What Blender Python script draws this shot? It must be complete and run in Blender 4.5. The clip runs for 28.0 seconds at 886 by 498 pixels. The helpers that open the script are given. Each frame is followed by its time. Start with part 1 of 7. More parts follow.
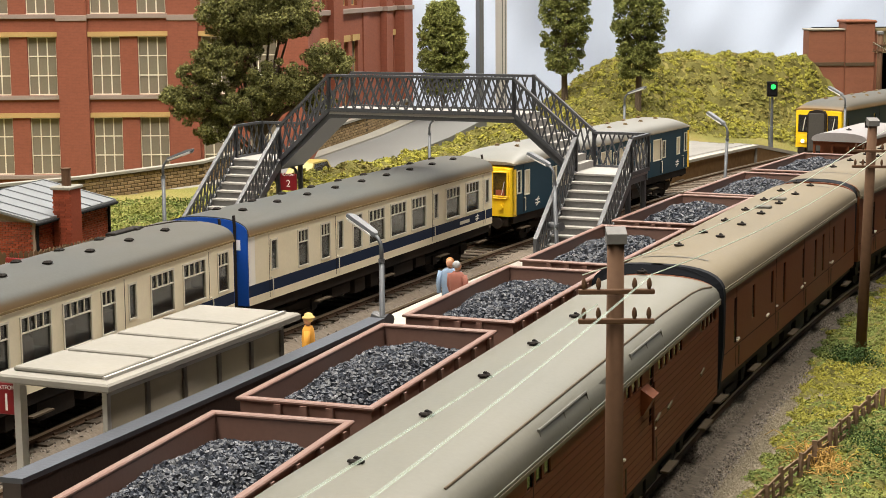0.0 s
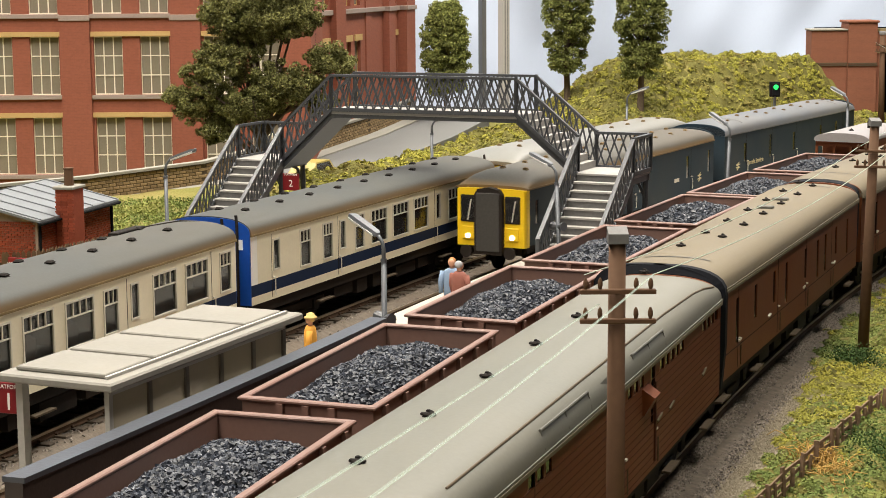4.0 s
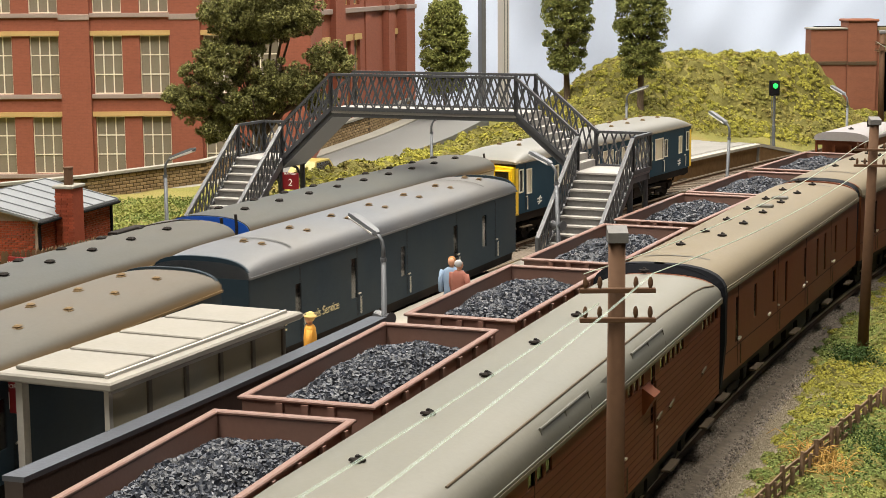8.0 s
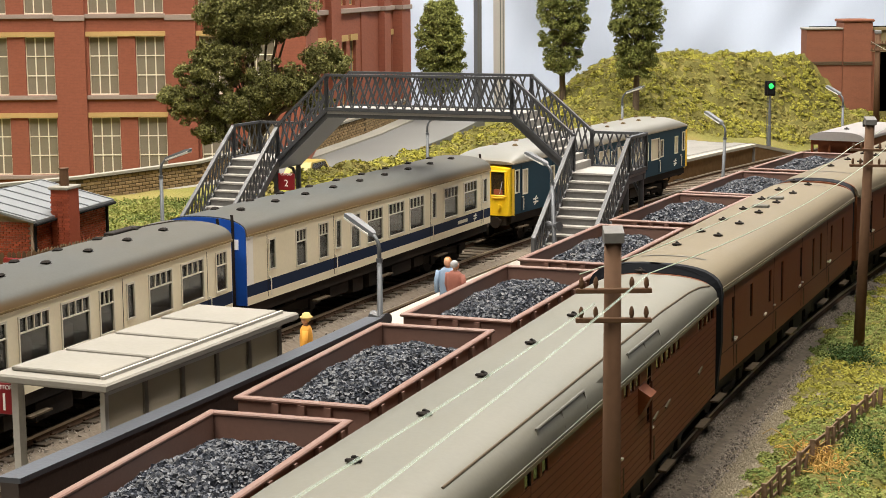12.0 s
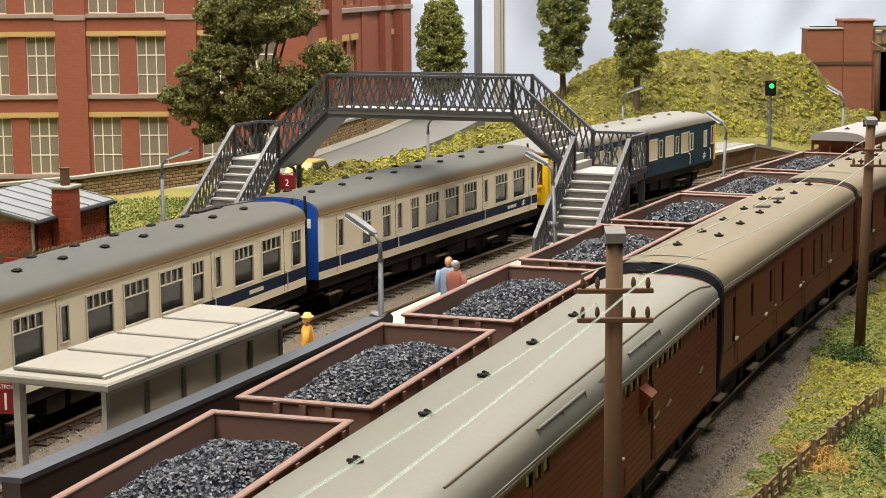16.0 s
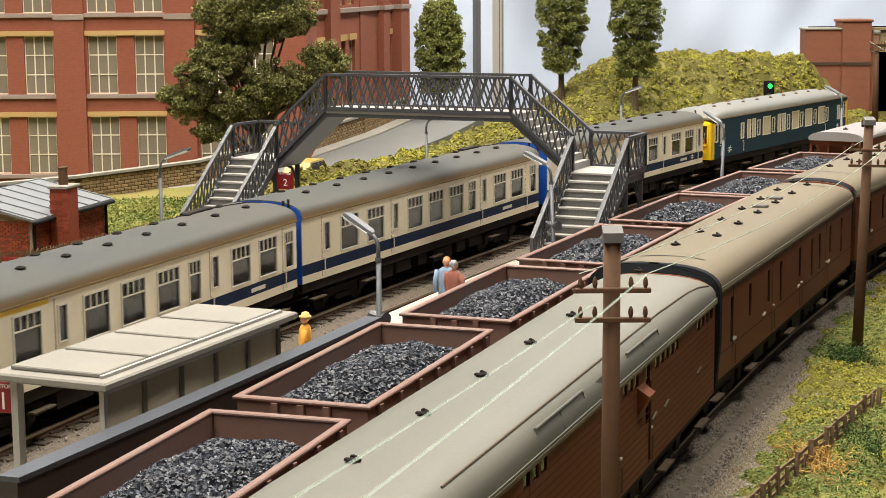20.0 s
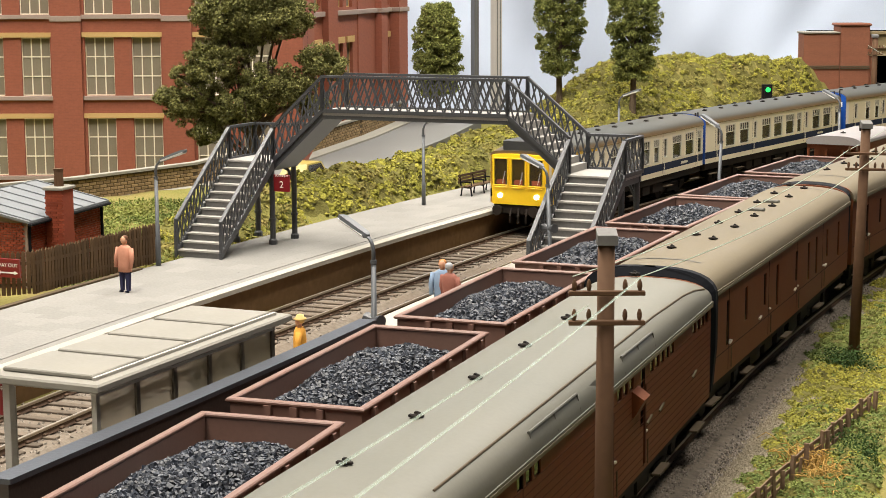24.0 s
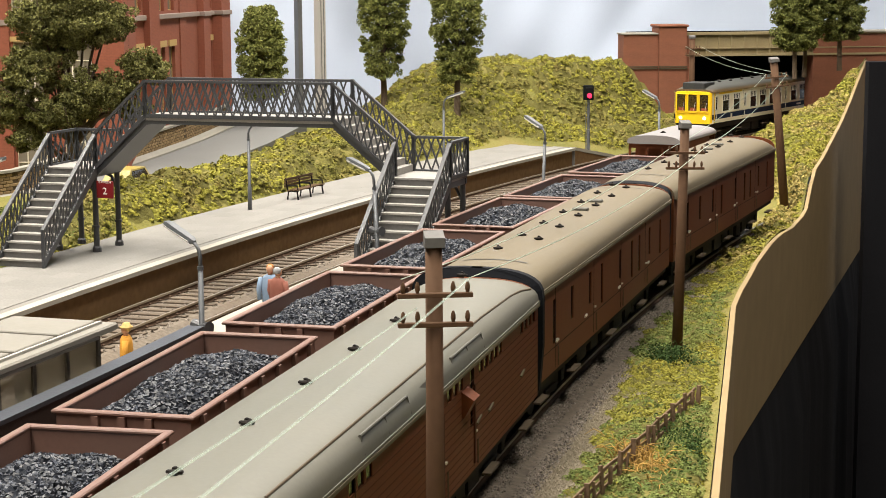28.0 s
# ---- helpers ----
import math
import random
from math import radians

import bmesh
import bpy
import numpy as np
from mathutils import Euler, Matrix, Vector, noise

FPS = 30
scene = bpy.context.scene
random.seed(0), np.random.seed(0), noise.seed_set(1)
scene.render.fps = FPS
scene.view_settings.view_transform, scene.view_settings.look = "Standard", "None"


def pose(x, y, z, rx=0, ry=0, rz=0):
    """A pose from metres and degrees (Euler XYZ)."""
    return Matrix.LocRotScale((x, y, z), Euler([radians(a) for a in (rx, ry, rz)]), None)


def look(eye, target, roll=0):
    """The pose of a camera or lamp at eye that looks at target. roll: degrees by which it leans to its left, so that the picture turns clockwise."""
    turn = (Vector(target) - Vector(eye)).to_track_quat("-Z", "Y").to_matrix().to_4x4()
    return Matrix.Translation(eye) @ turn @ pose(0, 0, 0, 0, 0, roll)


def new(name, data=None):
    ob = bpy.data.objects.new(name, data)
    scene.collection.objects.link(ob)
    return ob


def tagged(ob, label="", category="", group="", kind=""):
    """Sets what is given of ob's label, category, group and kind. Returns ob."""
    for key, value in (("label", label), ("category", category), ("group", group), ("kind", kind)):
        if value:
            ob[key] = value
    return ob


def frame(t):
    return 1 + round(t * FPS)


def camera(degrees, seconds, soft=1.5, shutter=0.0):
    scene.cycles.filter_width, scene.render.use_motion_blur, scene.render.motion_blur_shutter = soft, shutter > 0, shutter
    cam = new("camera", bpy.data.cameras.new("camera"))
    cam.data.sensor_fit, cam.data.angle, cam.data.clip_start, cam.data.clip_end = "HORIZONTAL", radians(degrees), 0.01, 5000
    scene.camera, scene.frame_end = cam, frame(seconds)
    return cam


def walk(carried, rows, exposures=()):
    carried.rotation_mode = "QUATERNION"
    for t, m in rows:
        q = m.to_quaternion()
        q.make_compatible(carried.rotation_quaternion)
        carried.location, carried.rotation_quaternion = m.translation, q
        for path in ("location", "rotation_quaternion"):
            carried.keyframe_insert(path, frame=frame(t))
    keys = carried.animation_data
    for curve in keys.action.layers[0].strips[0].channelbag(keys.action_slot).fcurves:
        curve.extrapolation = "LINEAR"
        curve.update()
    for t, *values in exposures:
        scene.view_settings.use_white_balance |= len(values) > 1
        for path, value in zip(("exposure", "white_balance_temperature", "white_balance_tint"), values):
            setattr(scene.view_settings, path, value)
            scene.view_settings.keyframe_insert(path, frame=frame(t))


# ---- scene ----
cam = camera(28.83, 28.0, soft=0.6, shutter=0.3)
walk(cam, [
    (0, pose(-0.0011, -0.0012, 0.1412, 81.133, 0.409, 0.087)),
    (1, pose(-0.0011, -0.0012, 0.1412, 81.133, 0.407, 0.088)),
    (2, pose(-0.0010, -0.0010, 0.1410, 81.147, 0.377, 0.123)),
    (3, pose(-0.0008, -0.0008, 0.1410, 81.143, 0.406, 0.155)),
    (3.5, pose(-0.0009, -0.0014, 0.1412, 81.138, 0.397, 0.169)),
    (5.5, pose(-0.0009, -0.0016, 0.1412, 81.129, 0.380, 0.196)),
    (6, pose(-0.0010, -0.0018, 0.1413, 81.121, 0.392, 0.190)),
    (7, pose(-0.0009, -0.0013, 0.1412, 81.105, 0.424, 0.176)),
    (8, pose(-0.0009, -0.0015, 0.1412, 81.103, 0.414, 0.167)),
    (9, pose(-0.0009, -0.0015, 0.1412, 81.105, 0.428, 0.160)),
    (10, pose(-0.0009, -0.0015, 0.1413, 81.102, 0.412, 0.148)),
    (10.5, pose(-0.0009, -0.0017, 0.1413, 81.101, 0.411, 0.142)),
    (10.62, pose(-0.0009, -0.0017, 0.1413, 81.101, 0.411, 0.142)),
    (10.78, pose(-0.0008, -0.0016, 0.1412, 81.120, 0.474, 0.030)),
    (11.5, pose(-0.0008, -0.0016, 0.1412, 81.118, 0.464, 0.027)),
    (12.5, pose(-0.0010, -0.0012, 0.1411, 81.124, 0.477, 0.023)),
    (14.5, pose(-0.0011, -0.0013, 0.1411, 81.123, 0.485, 0.031)),
    (15.5, pose(-0.0012, -0.0016, 0.1412, 81.113, 0.462, 0.029)),
    (16.5, pose(-0.0012, -0.0015, 0.1413, 81.105, 0.434, 0.030)),
    (17.5, pose(-0.0013, -0.0015, 0.1412, 81.106, 0.434, 0.013)),
    (18.5, pose(-0.0013, -0.0017, 0.1413, 81.105, 0.390, -0.004)),
    (19.5, pose(-0.0011, -0.0017, 0.1412, 81.105, 0.387, -0.007)),
    (20.5, pose(-0.0010, -0.0015, 0.1412, 81.107, 0.386, -0.014)),
    (21, pose(-0.0010, -0.0014, 0.1411, 81.129, 0.424, -0.021)),
    (21.5, pose(-0.0008, -0.0012, 0.1410, 81.132, 0.436, -0.015)),
    (23.5, pose(-0.0006, -0.0007, 0.1409, 81.199, 0.227, -0.009)),
    (24, pose(-0.0000, 0.0000, 0.1407, 81.211, 0.225, -0.035)),
    (24.5, pose(0.0001, -0.0004, 0.1407, 81.208, 0.193, -0.094)),
    (25, pose(0.0003, -0.0004, 0.1407, 81.210, 0.186, -0.386)),
    (25.5, pose(0.0008, -0.0006, 0.1405, 81.222, 0.232, -0.572)),
    (26, pose(0.0011, 0.0002, 0.1404, 81.206, 0.262, -1.438)),
    (26.5, pose(0.0008, -0.0004, 0.1406, 81.200, 0.222, -3.087)),
    (27, pose(0.0004, -0.0002, 0.1407, 81.225, 0.266, -4.374)),
    (27.5, pose(0.0001, -0.0013, 0.1412, 81.227, 0.254, -5.183)),
    (28, pose(-0.0001, -0.0005, 0.1411, 81.257, 0.352, -5.850)),
])

# ---- light: assumed strip lights of an exhibition hall, none in view ----
world = bpy.data.worlds.new("hall_air")
scene.world = world
world.use_nodes = True
world.node_tree.nodes["Background"].inputs[0].default_value = (0.75, 0.82, 1.0, 1)
world.node_tree.nodes["Background"].inputs[1].default_value = 0.005
scene.view_settings.exposure = 0.0


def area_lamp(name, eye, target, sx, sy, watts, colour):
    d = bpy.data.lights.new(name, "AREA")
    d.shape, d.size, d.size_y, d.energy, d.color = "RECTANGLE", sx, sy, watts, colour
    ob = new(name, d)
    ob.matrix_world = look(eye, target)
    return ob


# added lamps: places and watts tuned to brighten the layout
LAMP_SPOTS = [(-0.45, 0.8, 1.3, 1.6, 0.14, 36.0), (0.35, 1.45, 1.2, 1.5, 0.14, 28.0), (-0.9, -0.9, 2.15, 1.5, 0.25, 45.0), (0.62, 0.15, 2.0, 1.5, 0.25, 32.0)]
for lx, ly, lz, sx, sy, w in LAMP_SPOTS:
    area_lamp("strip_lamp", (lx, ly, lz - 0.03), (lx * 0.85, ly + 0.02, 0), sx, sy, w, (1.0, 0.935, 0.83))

# ---- helpers of this scene: everything below is in millimetres of the model railway ----
MM = 0.001
CX, CY, R0 = 3471.6, -772.9, 3700.4     # the lines lie on circles round this centre


def arc_xy(s, off):
    a = s / R0
    return CX - (R0 + off) * math.cos(a), CY + (R0 + off) * math.sin(a)


def on_arc(s, off, z=0.0, turn=0.0):
    x, y = arc_xy(s, off)
    return pose(x * MM, y * MM, z * MM, 0, 0, -math.degrees(s / R0) + turn)


def at_xy(x, y, z=0.0, rz=0.0):
    return pose(x * MM, y * MM, z * MM, 0, 0, rz)


class Shape:
    """A small mesh builder in millimetres."""

    def __init__(self):
        self.v, self.f = [], []

    def add(self, vs, fs):
        n = len(self.v)
        self.v.extend(vs)
        self.f.extend([tuple(i + n for i in f) for f in fs])
        return self

    def box(self, x0, x1, y0, y1, z0, z1, c=0.0):
        if c <= 0:
            vs = [(x, y, z) for x in (x0, x1) for y in (y0, y1) for z in (z0, z1)]
            return self.add(vs, [(0, 1, 3, 2), (4, 6, 7, 5), (0, 4, 5, 1), (2, 3, 7, 6), (0, 2, 6, 4), (1, 5, 7, 3)])
        c = min(c, (x1 - x0) / 2.01, (y1 - y0) / 2.01, (z1 - z0) / 2.01)
        return self.loft([[(x0 + c, y0 + c, z0), (x1 - c, y0 + c, z0), (x1 - c, y1 - c, z0), (x0 + c, y1 - c, z0)],
                          [(x0, y0, z0 + c), (x1, y0, z0 + c), (x1, y1, z0 + c), (x0, y1, z0 + c)],
                          [(x0, y0, z1 - c), (x1, y0, z1 - c), (x1, y1, z1 - c), (x0, y1, z1 - c)],
                          [(x0 + c, y0 + c, z1), (x1 - c, y0 + c, z1), (x1 - c, y1 - c, z1), (x0 + c, y1 - c, z1)]])

    def loft(self, rings, caps=True, closed=True):
        n, k = len(rings), len(rings[0])
        vs = [p for r in rings for p in r]
        fs = []
        for i in range(n - 1):
            for j in range(k if closed else k - 1):
                a, b = i * k + j, i * k + (j + 1) % k
                fs.append((a, b, b + k, a + k))
        if caps:
            fs.append(tuple(reversed(range(k))))
            fs.append(tuple((n - 1) * k + j for j in range(k)))
        return self.add(vs, fs)

    def tube(self, pts, radii, n=8):
        rings = []
        for i, p in enumerate(pts):
            a, b = Vector(pts[max(i - 1, 0)]), Vector(pts[min(i + 1, len(pts) - 1)])
            t = (b - a).normalized()
            u = t.cross(Vector((0.31, 0.87, 0.12)) if abs(t.z) > 0.8 else Vector((0, 0, 1))).normalized()
            w = t.cross(u)
            r = radii[i] if isinstance(radii, (list, tuple)) else radii
            rings.append([tuple(Vector(p) + r * (math.cos(2 * math.pi * j / n) * u + math.sin(2 * math.pi * j / n) * w)) for j in range(n)])
        return self.loft(rings)

    def bar(self, p, q, w, d=None):
        """A straight bar of square or oblong section from p to q."""
        d = w if d is None else d
        p, q = Vector(p), Vector(q)
        t = (q - p).normalized()
        side = t.cross(Vector((0, 0, 1)))
        side = side.normalized() if side.length > 1e-4 else Vector((1, 0, 0))
        up = side.cross(t)
        ring = lambda c: [tuple(c + side * a * w / 2 + up * b * d / 2) for a, b in ((-1, -1), (1, -1), (1, 1), (-1, 1))]
        return self.loft([ring(p), ring(q)])

    def prism(self, prof, y0, y1):
        """A closed x-z outline drawn along y."""
        return self.loft([[(x, y0, z) for x, z in prof], [(x, y1, z) for x, z in prof]])

    def along(self, prof, s0, s1, step=25.0, caps=True):
        """An outline of (off, z) drawn along the lines' curve."""
        n = max(2, int(abs(s1 - s0) / step) + 1)
        rings = []
        for i in range(n):
            s = s0 + (s1 - s0) * i / (n - 1)
            rings.append([(*arc_xy(s, o), z) for o, z in prof])
        return self.loft(rings, caps=caps)

    def move(self, m):
        self.v = [tuple(m @ Vector(p)) for p in self.v]
        return self

    def mesh(self, name, smooth=False):
        me = bpy.data.meshes.new(name)
        me.from_pydata([(x * MM, y * MM, z * MM) for x, y, z in self.v], [], self.f)
        if smooth:
            me.polygons.foreach_set("use_smooth", [True] * len(me.polygons))
        me.update()
        return me


def fix(me):
    b = bmesh.new()
    b.from_mesh(me)
    bmesh.ops.recalc_face_normals(b, faces=b.faces)
    b.to_mesh(me)
    b.free()
    return me


def part(name, shape, material, parent=None, label="", smooth=False, m=None):
    me = shape if isinstance(shape, bpy.types.Mesh) else fix(shape.mesh(name, smooth))
    if not me.materials:
        me.materials.append(material)
    ob = new(name, me)
    if parent is not None:
        ob.parent = parent
    if m is not None:
        ob.matrix_basis = m
    if label:
        ob["label"] = label
    return ob


def thing(name, m, label, category, group="", kind=""):
    ob = new(name)
    ob.empty_display_size = 0.01
    ob.matrix_basis = m
    return tagged(ob, label, category, group, kind)


def solid(name, shape, material, label, category, group="", kind="", m=None, smooth=False):
    ob = part(name, shape, material, None, "", smooth, m)
    return tagged(ob, label, category, group, kind)


def lettering(text, size, material, parent, m, name="lettering", label=""):
    cu = bpy.data.curves.new(name, "FONT")
    cu.body, cu.size, cu.align_x, cu.align_y, cu.extrude = text, size * MM, "CENTER", "CENTER", 0.00005
    tmp = bpy.data.objects.new(name, cu)
    me = bpy.data.meshes.new_from_object(tmp)
    bpy.data.objects.remove(tmp)
    return part(name, me, material, parent, label, m=m)


# ---- materials ----
def material(name, colour, rough=0.7, metal=0.0, vary=0.18, grain=900.0, patch=25.0, bump=0.25, dirt=None, dirt_amount=0.0, per_piece=0.0, island=False, coat=0.0, depth=0.0002, band=None):
    mt = bpy.data.materials.new(name)
    mt.use_nodes = True
    nt = mt.node_tree
    b = nt.nodes["Principled BSDF"]
    b.inputs["Roughness"].default_value, b.inputs["Metallic"].default_value = rough, metal
    b.inputs["Coat Weight"].default_value = coat
    b.inputs["Specular IOR Level"].default_value = 0.5 if rough < 0.6 else 0.18
    tc = nt.nodes.new("ShaderNodeTexCoord")
    n1, n2 = nt.nodes.new("ShaderNodeTexNoise"), nt.nodes.new("ShaderNodeTexNoise")
    n1.inputs["Scale"].default_value, n1.inputs["Detail"].default_value = grain, 4
    n2.inputs["Scale"].default_value, n2.inputs["Detail"].default_value = patch, 5
    for n in (n1, n2):
        nt.links.new(tc.outputs["Object"], n.inputs["Vector"])
    add = nt.nodes.new("ShaderNodeMath")
    add.operation = "ADD"
    nt.links.new(n1.outputs[0], add.inputs[0])
    nt.links.new(n2.outputs[0], add.inputs[1])
    mul = nt.nodes.new("ShaderNodeMapRange")
    mul.inputs[1].default_value, mul.inputs[2].default_value = 0.6, 1.4
    mul.inputs[3].default_value, mul.inputs[4].default_value = 1 - vary, 1 + vary
    nt.links.new(add.outputs[0], mul.inputs[0])
    val = mul.outputs[0]
    if per_piece > 0:
        src = nt.nodes.new("ShaderNodeNewGeometry").outputs["Random Per Island"] if island else nt.nodes.new("ShaderNodeObjectInfo").outputs["Random"]
        pr = nt.nodes.new("ShaderNodeMapRange")
        pr.inputs[3].default_value, pr.inputs[4].default_value = 1 - per_piece, 1 + per_piece
        nt.links.new(src, pr.inputs[0])
        m2 = nt.nodes.new("ShaderNodeMath")
        m2.operation = "MULTIPLY"
        nt.links.new(val, m2.inputs[0])
        nt.links.new(pr.outputs[0], m2.inputs[1])
        val = m2.outputs[0]
    sc = nt.nodes.new("ShaderNodeVectorMath")
    sc.operation = "SCALE"
    sc.inputs[0].default_value = colour
    nt.links.new(val, sc.inputs["Scale"])
    out = sc.outputs[0]
    if dirt is not None:
        ramp = nt.nodes.new("ShaderNodeMapRange")
        ramp.inputs[1].default_value, ramp.inputs[2].default_value = 0.42, 0.72
        ramp.inputs[4].default_value = dirt_amount
        nt.links.new(n2.outputs[0], ramp.inputs[0])
        mx = nt.nodes.new("ShaderNodeMix")
        mx.data_type = "RGBA"
        mx.inputs["B"].default_value = (*dirt, 1)
        nt.links.new(ramp.outputs[0], mx.inputs["Factor"])
        nt.links.new(out, mx.inputs["A"])
        out = mx.outputs["Result"]
    if band is not None:
        # sprayed-on brown weathering along the roof edge, from height z0 up to z1
        z0, z1, tint, amount = band
        sep, edge, wob = nt.nodes.new("ShaderNodeSeparateXYZ"), nt.nodes.new("ShaderNodeMapRange"), nt.nodes.new("ShaderNodeMath")
        nt.links.new(tc.outputs["Object"], sep.inputs[0])
        wob.operation = "MULTIPLY_ADD"
        wob.inputs[1].default_value = 0.004
        nt.links.new(n2.outputs[0], wob.inputs[0])
        nt.links.new(sep.outputs[2], wob.inputs[2])
        edge.interpolation_type = "SMOOTHSTEP"
        edge.inputs[1].default_value, edge.inputs[2].default_value = z0 + 0.002, z1 + 0.002
        edge.inputs[3].default_value, edge.inputs[4].default_value = amount, 0.0
        nt.links.new(wob.outputs[0], edge.inputs[0])
        mb = nt.nodes.new("ShaderNodeMix")
        mb.data_type = "RGBA"
        mb.inputs["B"].default_value = (*tint, 1)
        nt.links.new(edge.outputs[0], mb.inputs["Factor"])
        nt.links.new(out, mb.inputs["A"])
        out = mb.outputs["Result"]
    nt.links.new(out, b.inputs["Base Color"])
    if bump > 0:
        bp = nt.nodes.new("ShaderNodeBump")
        bp.inputs["Strength"].default_value, bp.inputs["Distance"].default_value = bump, depth
        nt.links.new(n1.outputs[0], bp.inputs["Height"])
        nt.links.new(bp.outputs[0], b.inputs["Normal"])
    return mt


def brick_material(name, colour, mortar, course):
    """Brickwork seen from afar: fine courses, soot and paler patches."""
    mt = material(name, colour, 0.82, vary=0.12, grain=500, patch=9, bump=0.25, dirt=tuple(c * 0.8 for c in colour), dirt_amount=0.6)
    nt = mt.node_tree
    b = nt.nodes["Principled BSDF"]
    tc = nt.nodes.new("ShaderNodeTexCoord")
    sep, com, sm = nt.nodes.new("ShaderNodeSeparateXYZ"), nt.nodes.new("ShaderNodeCombineXYZ"), nt.nodes.new("ShaderNodeMath")
    nt.links.new(tc.outputs["Object"], sep.inputs[0])
    nt.links.new(sep.outputs[0], sm.inputs[0])
    nt.links.new(sep.outputs[1], sm.inputs[1])
    nt.links.new(sm.outputs[0], com.inputs[0])
    nt.links.new(sep.outputs[2], com.inputs[1])
    br = nt.nodes.new("ShaderNodeTexBrick")
    br.inputs["Scale"].default_value = 1.0
    br.inputs["Brick Width"].default_value, br.inputs["Row Height"].default_value = course * 2.9, course
    br.inputs["Mortar Size"].default_value = course * 0.11
    br.inputs["Color1"].default_value, br.inputs["Color2"].default_value = (1, 1, 1, 1), (0.9, 0.9, 0.9, 1)
    br.inputs["Mortar"].default_value = (mortar, mortar * 0.95, mortar * 0.9, 1)
    nt.links.new(com.outputs[0], br.inputs["Vector"])
    mx = nt.nodes.new("ShaderNodeMix")
    mx.data_type, mx.blend_type = "RGBA", "MULTIPLY"
    mx.inputs["Factor"].default_value = 1.0
    old = b.inputs["Base Color"].links[0].from_socket
    nt.links.new(old, mx.inputs["A"])
    nt.links.new(br.outputs["Color"], mx.inputs["B"])
    nt.links.new(mx.outputs["Result"], b.inputs["Base Color"])
    return mt


def glass_material(name, colour, rough=0.08, alpha=0.25):
    mt = bpy.data.materials.new(name)
    mt.use_nodes = True
    b = mt.node_tree.nodes["Principled BSDF"]
    b.inputs["Base Color"].default_value = (*colour, 1)
    b.inputs["Roughness"].default_value, b.inputs["Alpha"].default_value = rough, alpha
    return mt


def glow_material(name, colour, power):
    mt = bpy.data.materials.new(name)
    mt.use_nodes = True
    b = mt.node_tree.nodes["Principled BSDF"]
    b.inputs["Base Color"].default_value = (*colour, 1)
    b.inputs["Emission Color"].default_value, b.inputs["Emission Strength"].default_value = (*colour, 1), power
    return mt


CREAM = material("cream_coach_paint", (0.82, 0.745, 0.565), 0.45, vary=0.06, bump=0.03, dirt=(0.5, 0.42, 0.29), dirt_amount=0.2)
NAVY = material("navy_coach_paint", (0.007, 0.018, 0.052), 0.62, vary=0.15, bump=0.03)
ROYAL = material("royal_blue_end_paint", (0.012, 0.075, 0.36), 0.4, vary=0.12, bump=0.03)
YELLOW = material("warning_yellow_paint", (0.9, 0.59, 0.012), 0.42, vary=0.06, bump=0.03, dirt=(0.6, 0.36, 0.03), dirt_amount=0.2)
RAILBLUE = material("faded_rail_blue_paint", (0.014, 0.03, 0.046), 0.62, vary=0.2, bump=0.05, dirt=(0.04, 0.045, 0.042), dirt_amount=0.55)
TEAL = material("rail_blue_paint", (0.008, 0.038, 0.066), 0.6, vary=0.12, bump=0.03)
ROOFGREY = material("weathered_grey_roof", (0.066, 0.07, 0.068), 0.6, vary=0.14, patch=11, bump=0.06, dirt=(0.095, 0.08, 0.058), dirt_amount=0.5, band=(0.0450, 0.0482, (0.15, 0.094, 0.04), 0.85))
ROOFPARCEL = material("dusty_fawn_grey_roof", (0.092, 0.09, 0.08), 0.6, vary=0.14, patch=11, bump=0.06, dirt=(0.12, 0.09, 0.06), dirt_amount=0.5, band=(0.0444, 0.0474, (0.19, 0.12, 0.05), 0.85))
ROOFPALE = material("pale_grey_roof", (0.17, 0.17, 0.158), 0.48, vary=0.1, patch=12, bump=0.05, dirt=(0.2, 0.175, 0.13), dirt_amount=0.4, band=(0.0440, 0.0470, (0.2, 0.15, 0.085), 0.6))
ROOFTAN = material("dusty_tan_roof", (0.148, 0.123, 0.083), 0.6, vary=0.12, patch=12, bump=0.06, dirt=(0.175, 0.138, 0.085), dirt_amount=0.5)
ROOFFAWN = material("grey_fawn_roof", (0.116, 0.114, 0.092), 0.55, vary=0.1, patch=10, bump=0.05, dirt=(0.17, 0.15, 0.112), dirt_amount=0.4)
MAROON = material("brown_coach_paint", (0.14, 0.04, 0.014), 0.6, vary=0.18, patch=18, bump=0.08, dirt=(0.13, 0.06, 0.027), dirt_amount=0.5)
REDBROWN = material("red_brown_plank_paint", (0.142, 0.037, 0.012), 0.6, vary=0.2, patch=22, bump=0.12, dirt=(0.14, 0.055, 0.024), dirt_amount=0.5)
UNDER = material("black_running_gear", (0.012, 0.010, 0.009), 0.8, vary=0.35, bump=0.3, dirt=(0.04, 0.028, 0.02), dirt_amount=0.6)
RUBBER = material("black_gangway_rubber", (0.006, 0.007, 0.010), 0.85, vary=0.2, bump=0.2)
GLASS = glass_material("dark_carriage_glass", (0.03, 0.03, 0.03), 0.06, 0.62)
CLEAR = glass_material("smoky_shelter_glass", (0.62, 0.56, 0.42), 0.2, 0.56)
INSIDE = material("dim_carriage_inside", (0.06, 0.055, 0.05), 0.8, vary=0.3)
DARKPANE = glass_material("dark_slit_glass", (0.008, 0.007, 0.006), 0.1, 0.93)
SEAT = material("orange_seat_cloth", (0.25, 0.07, 0.03), 0.8, vary=0.3)
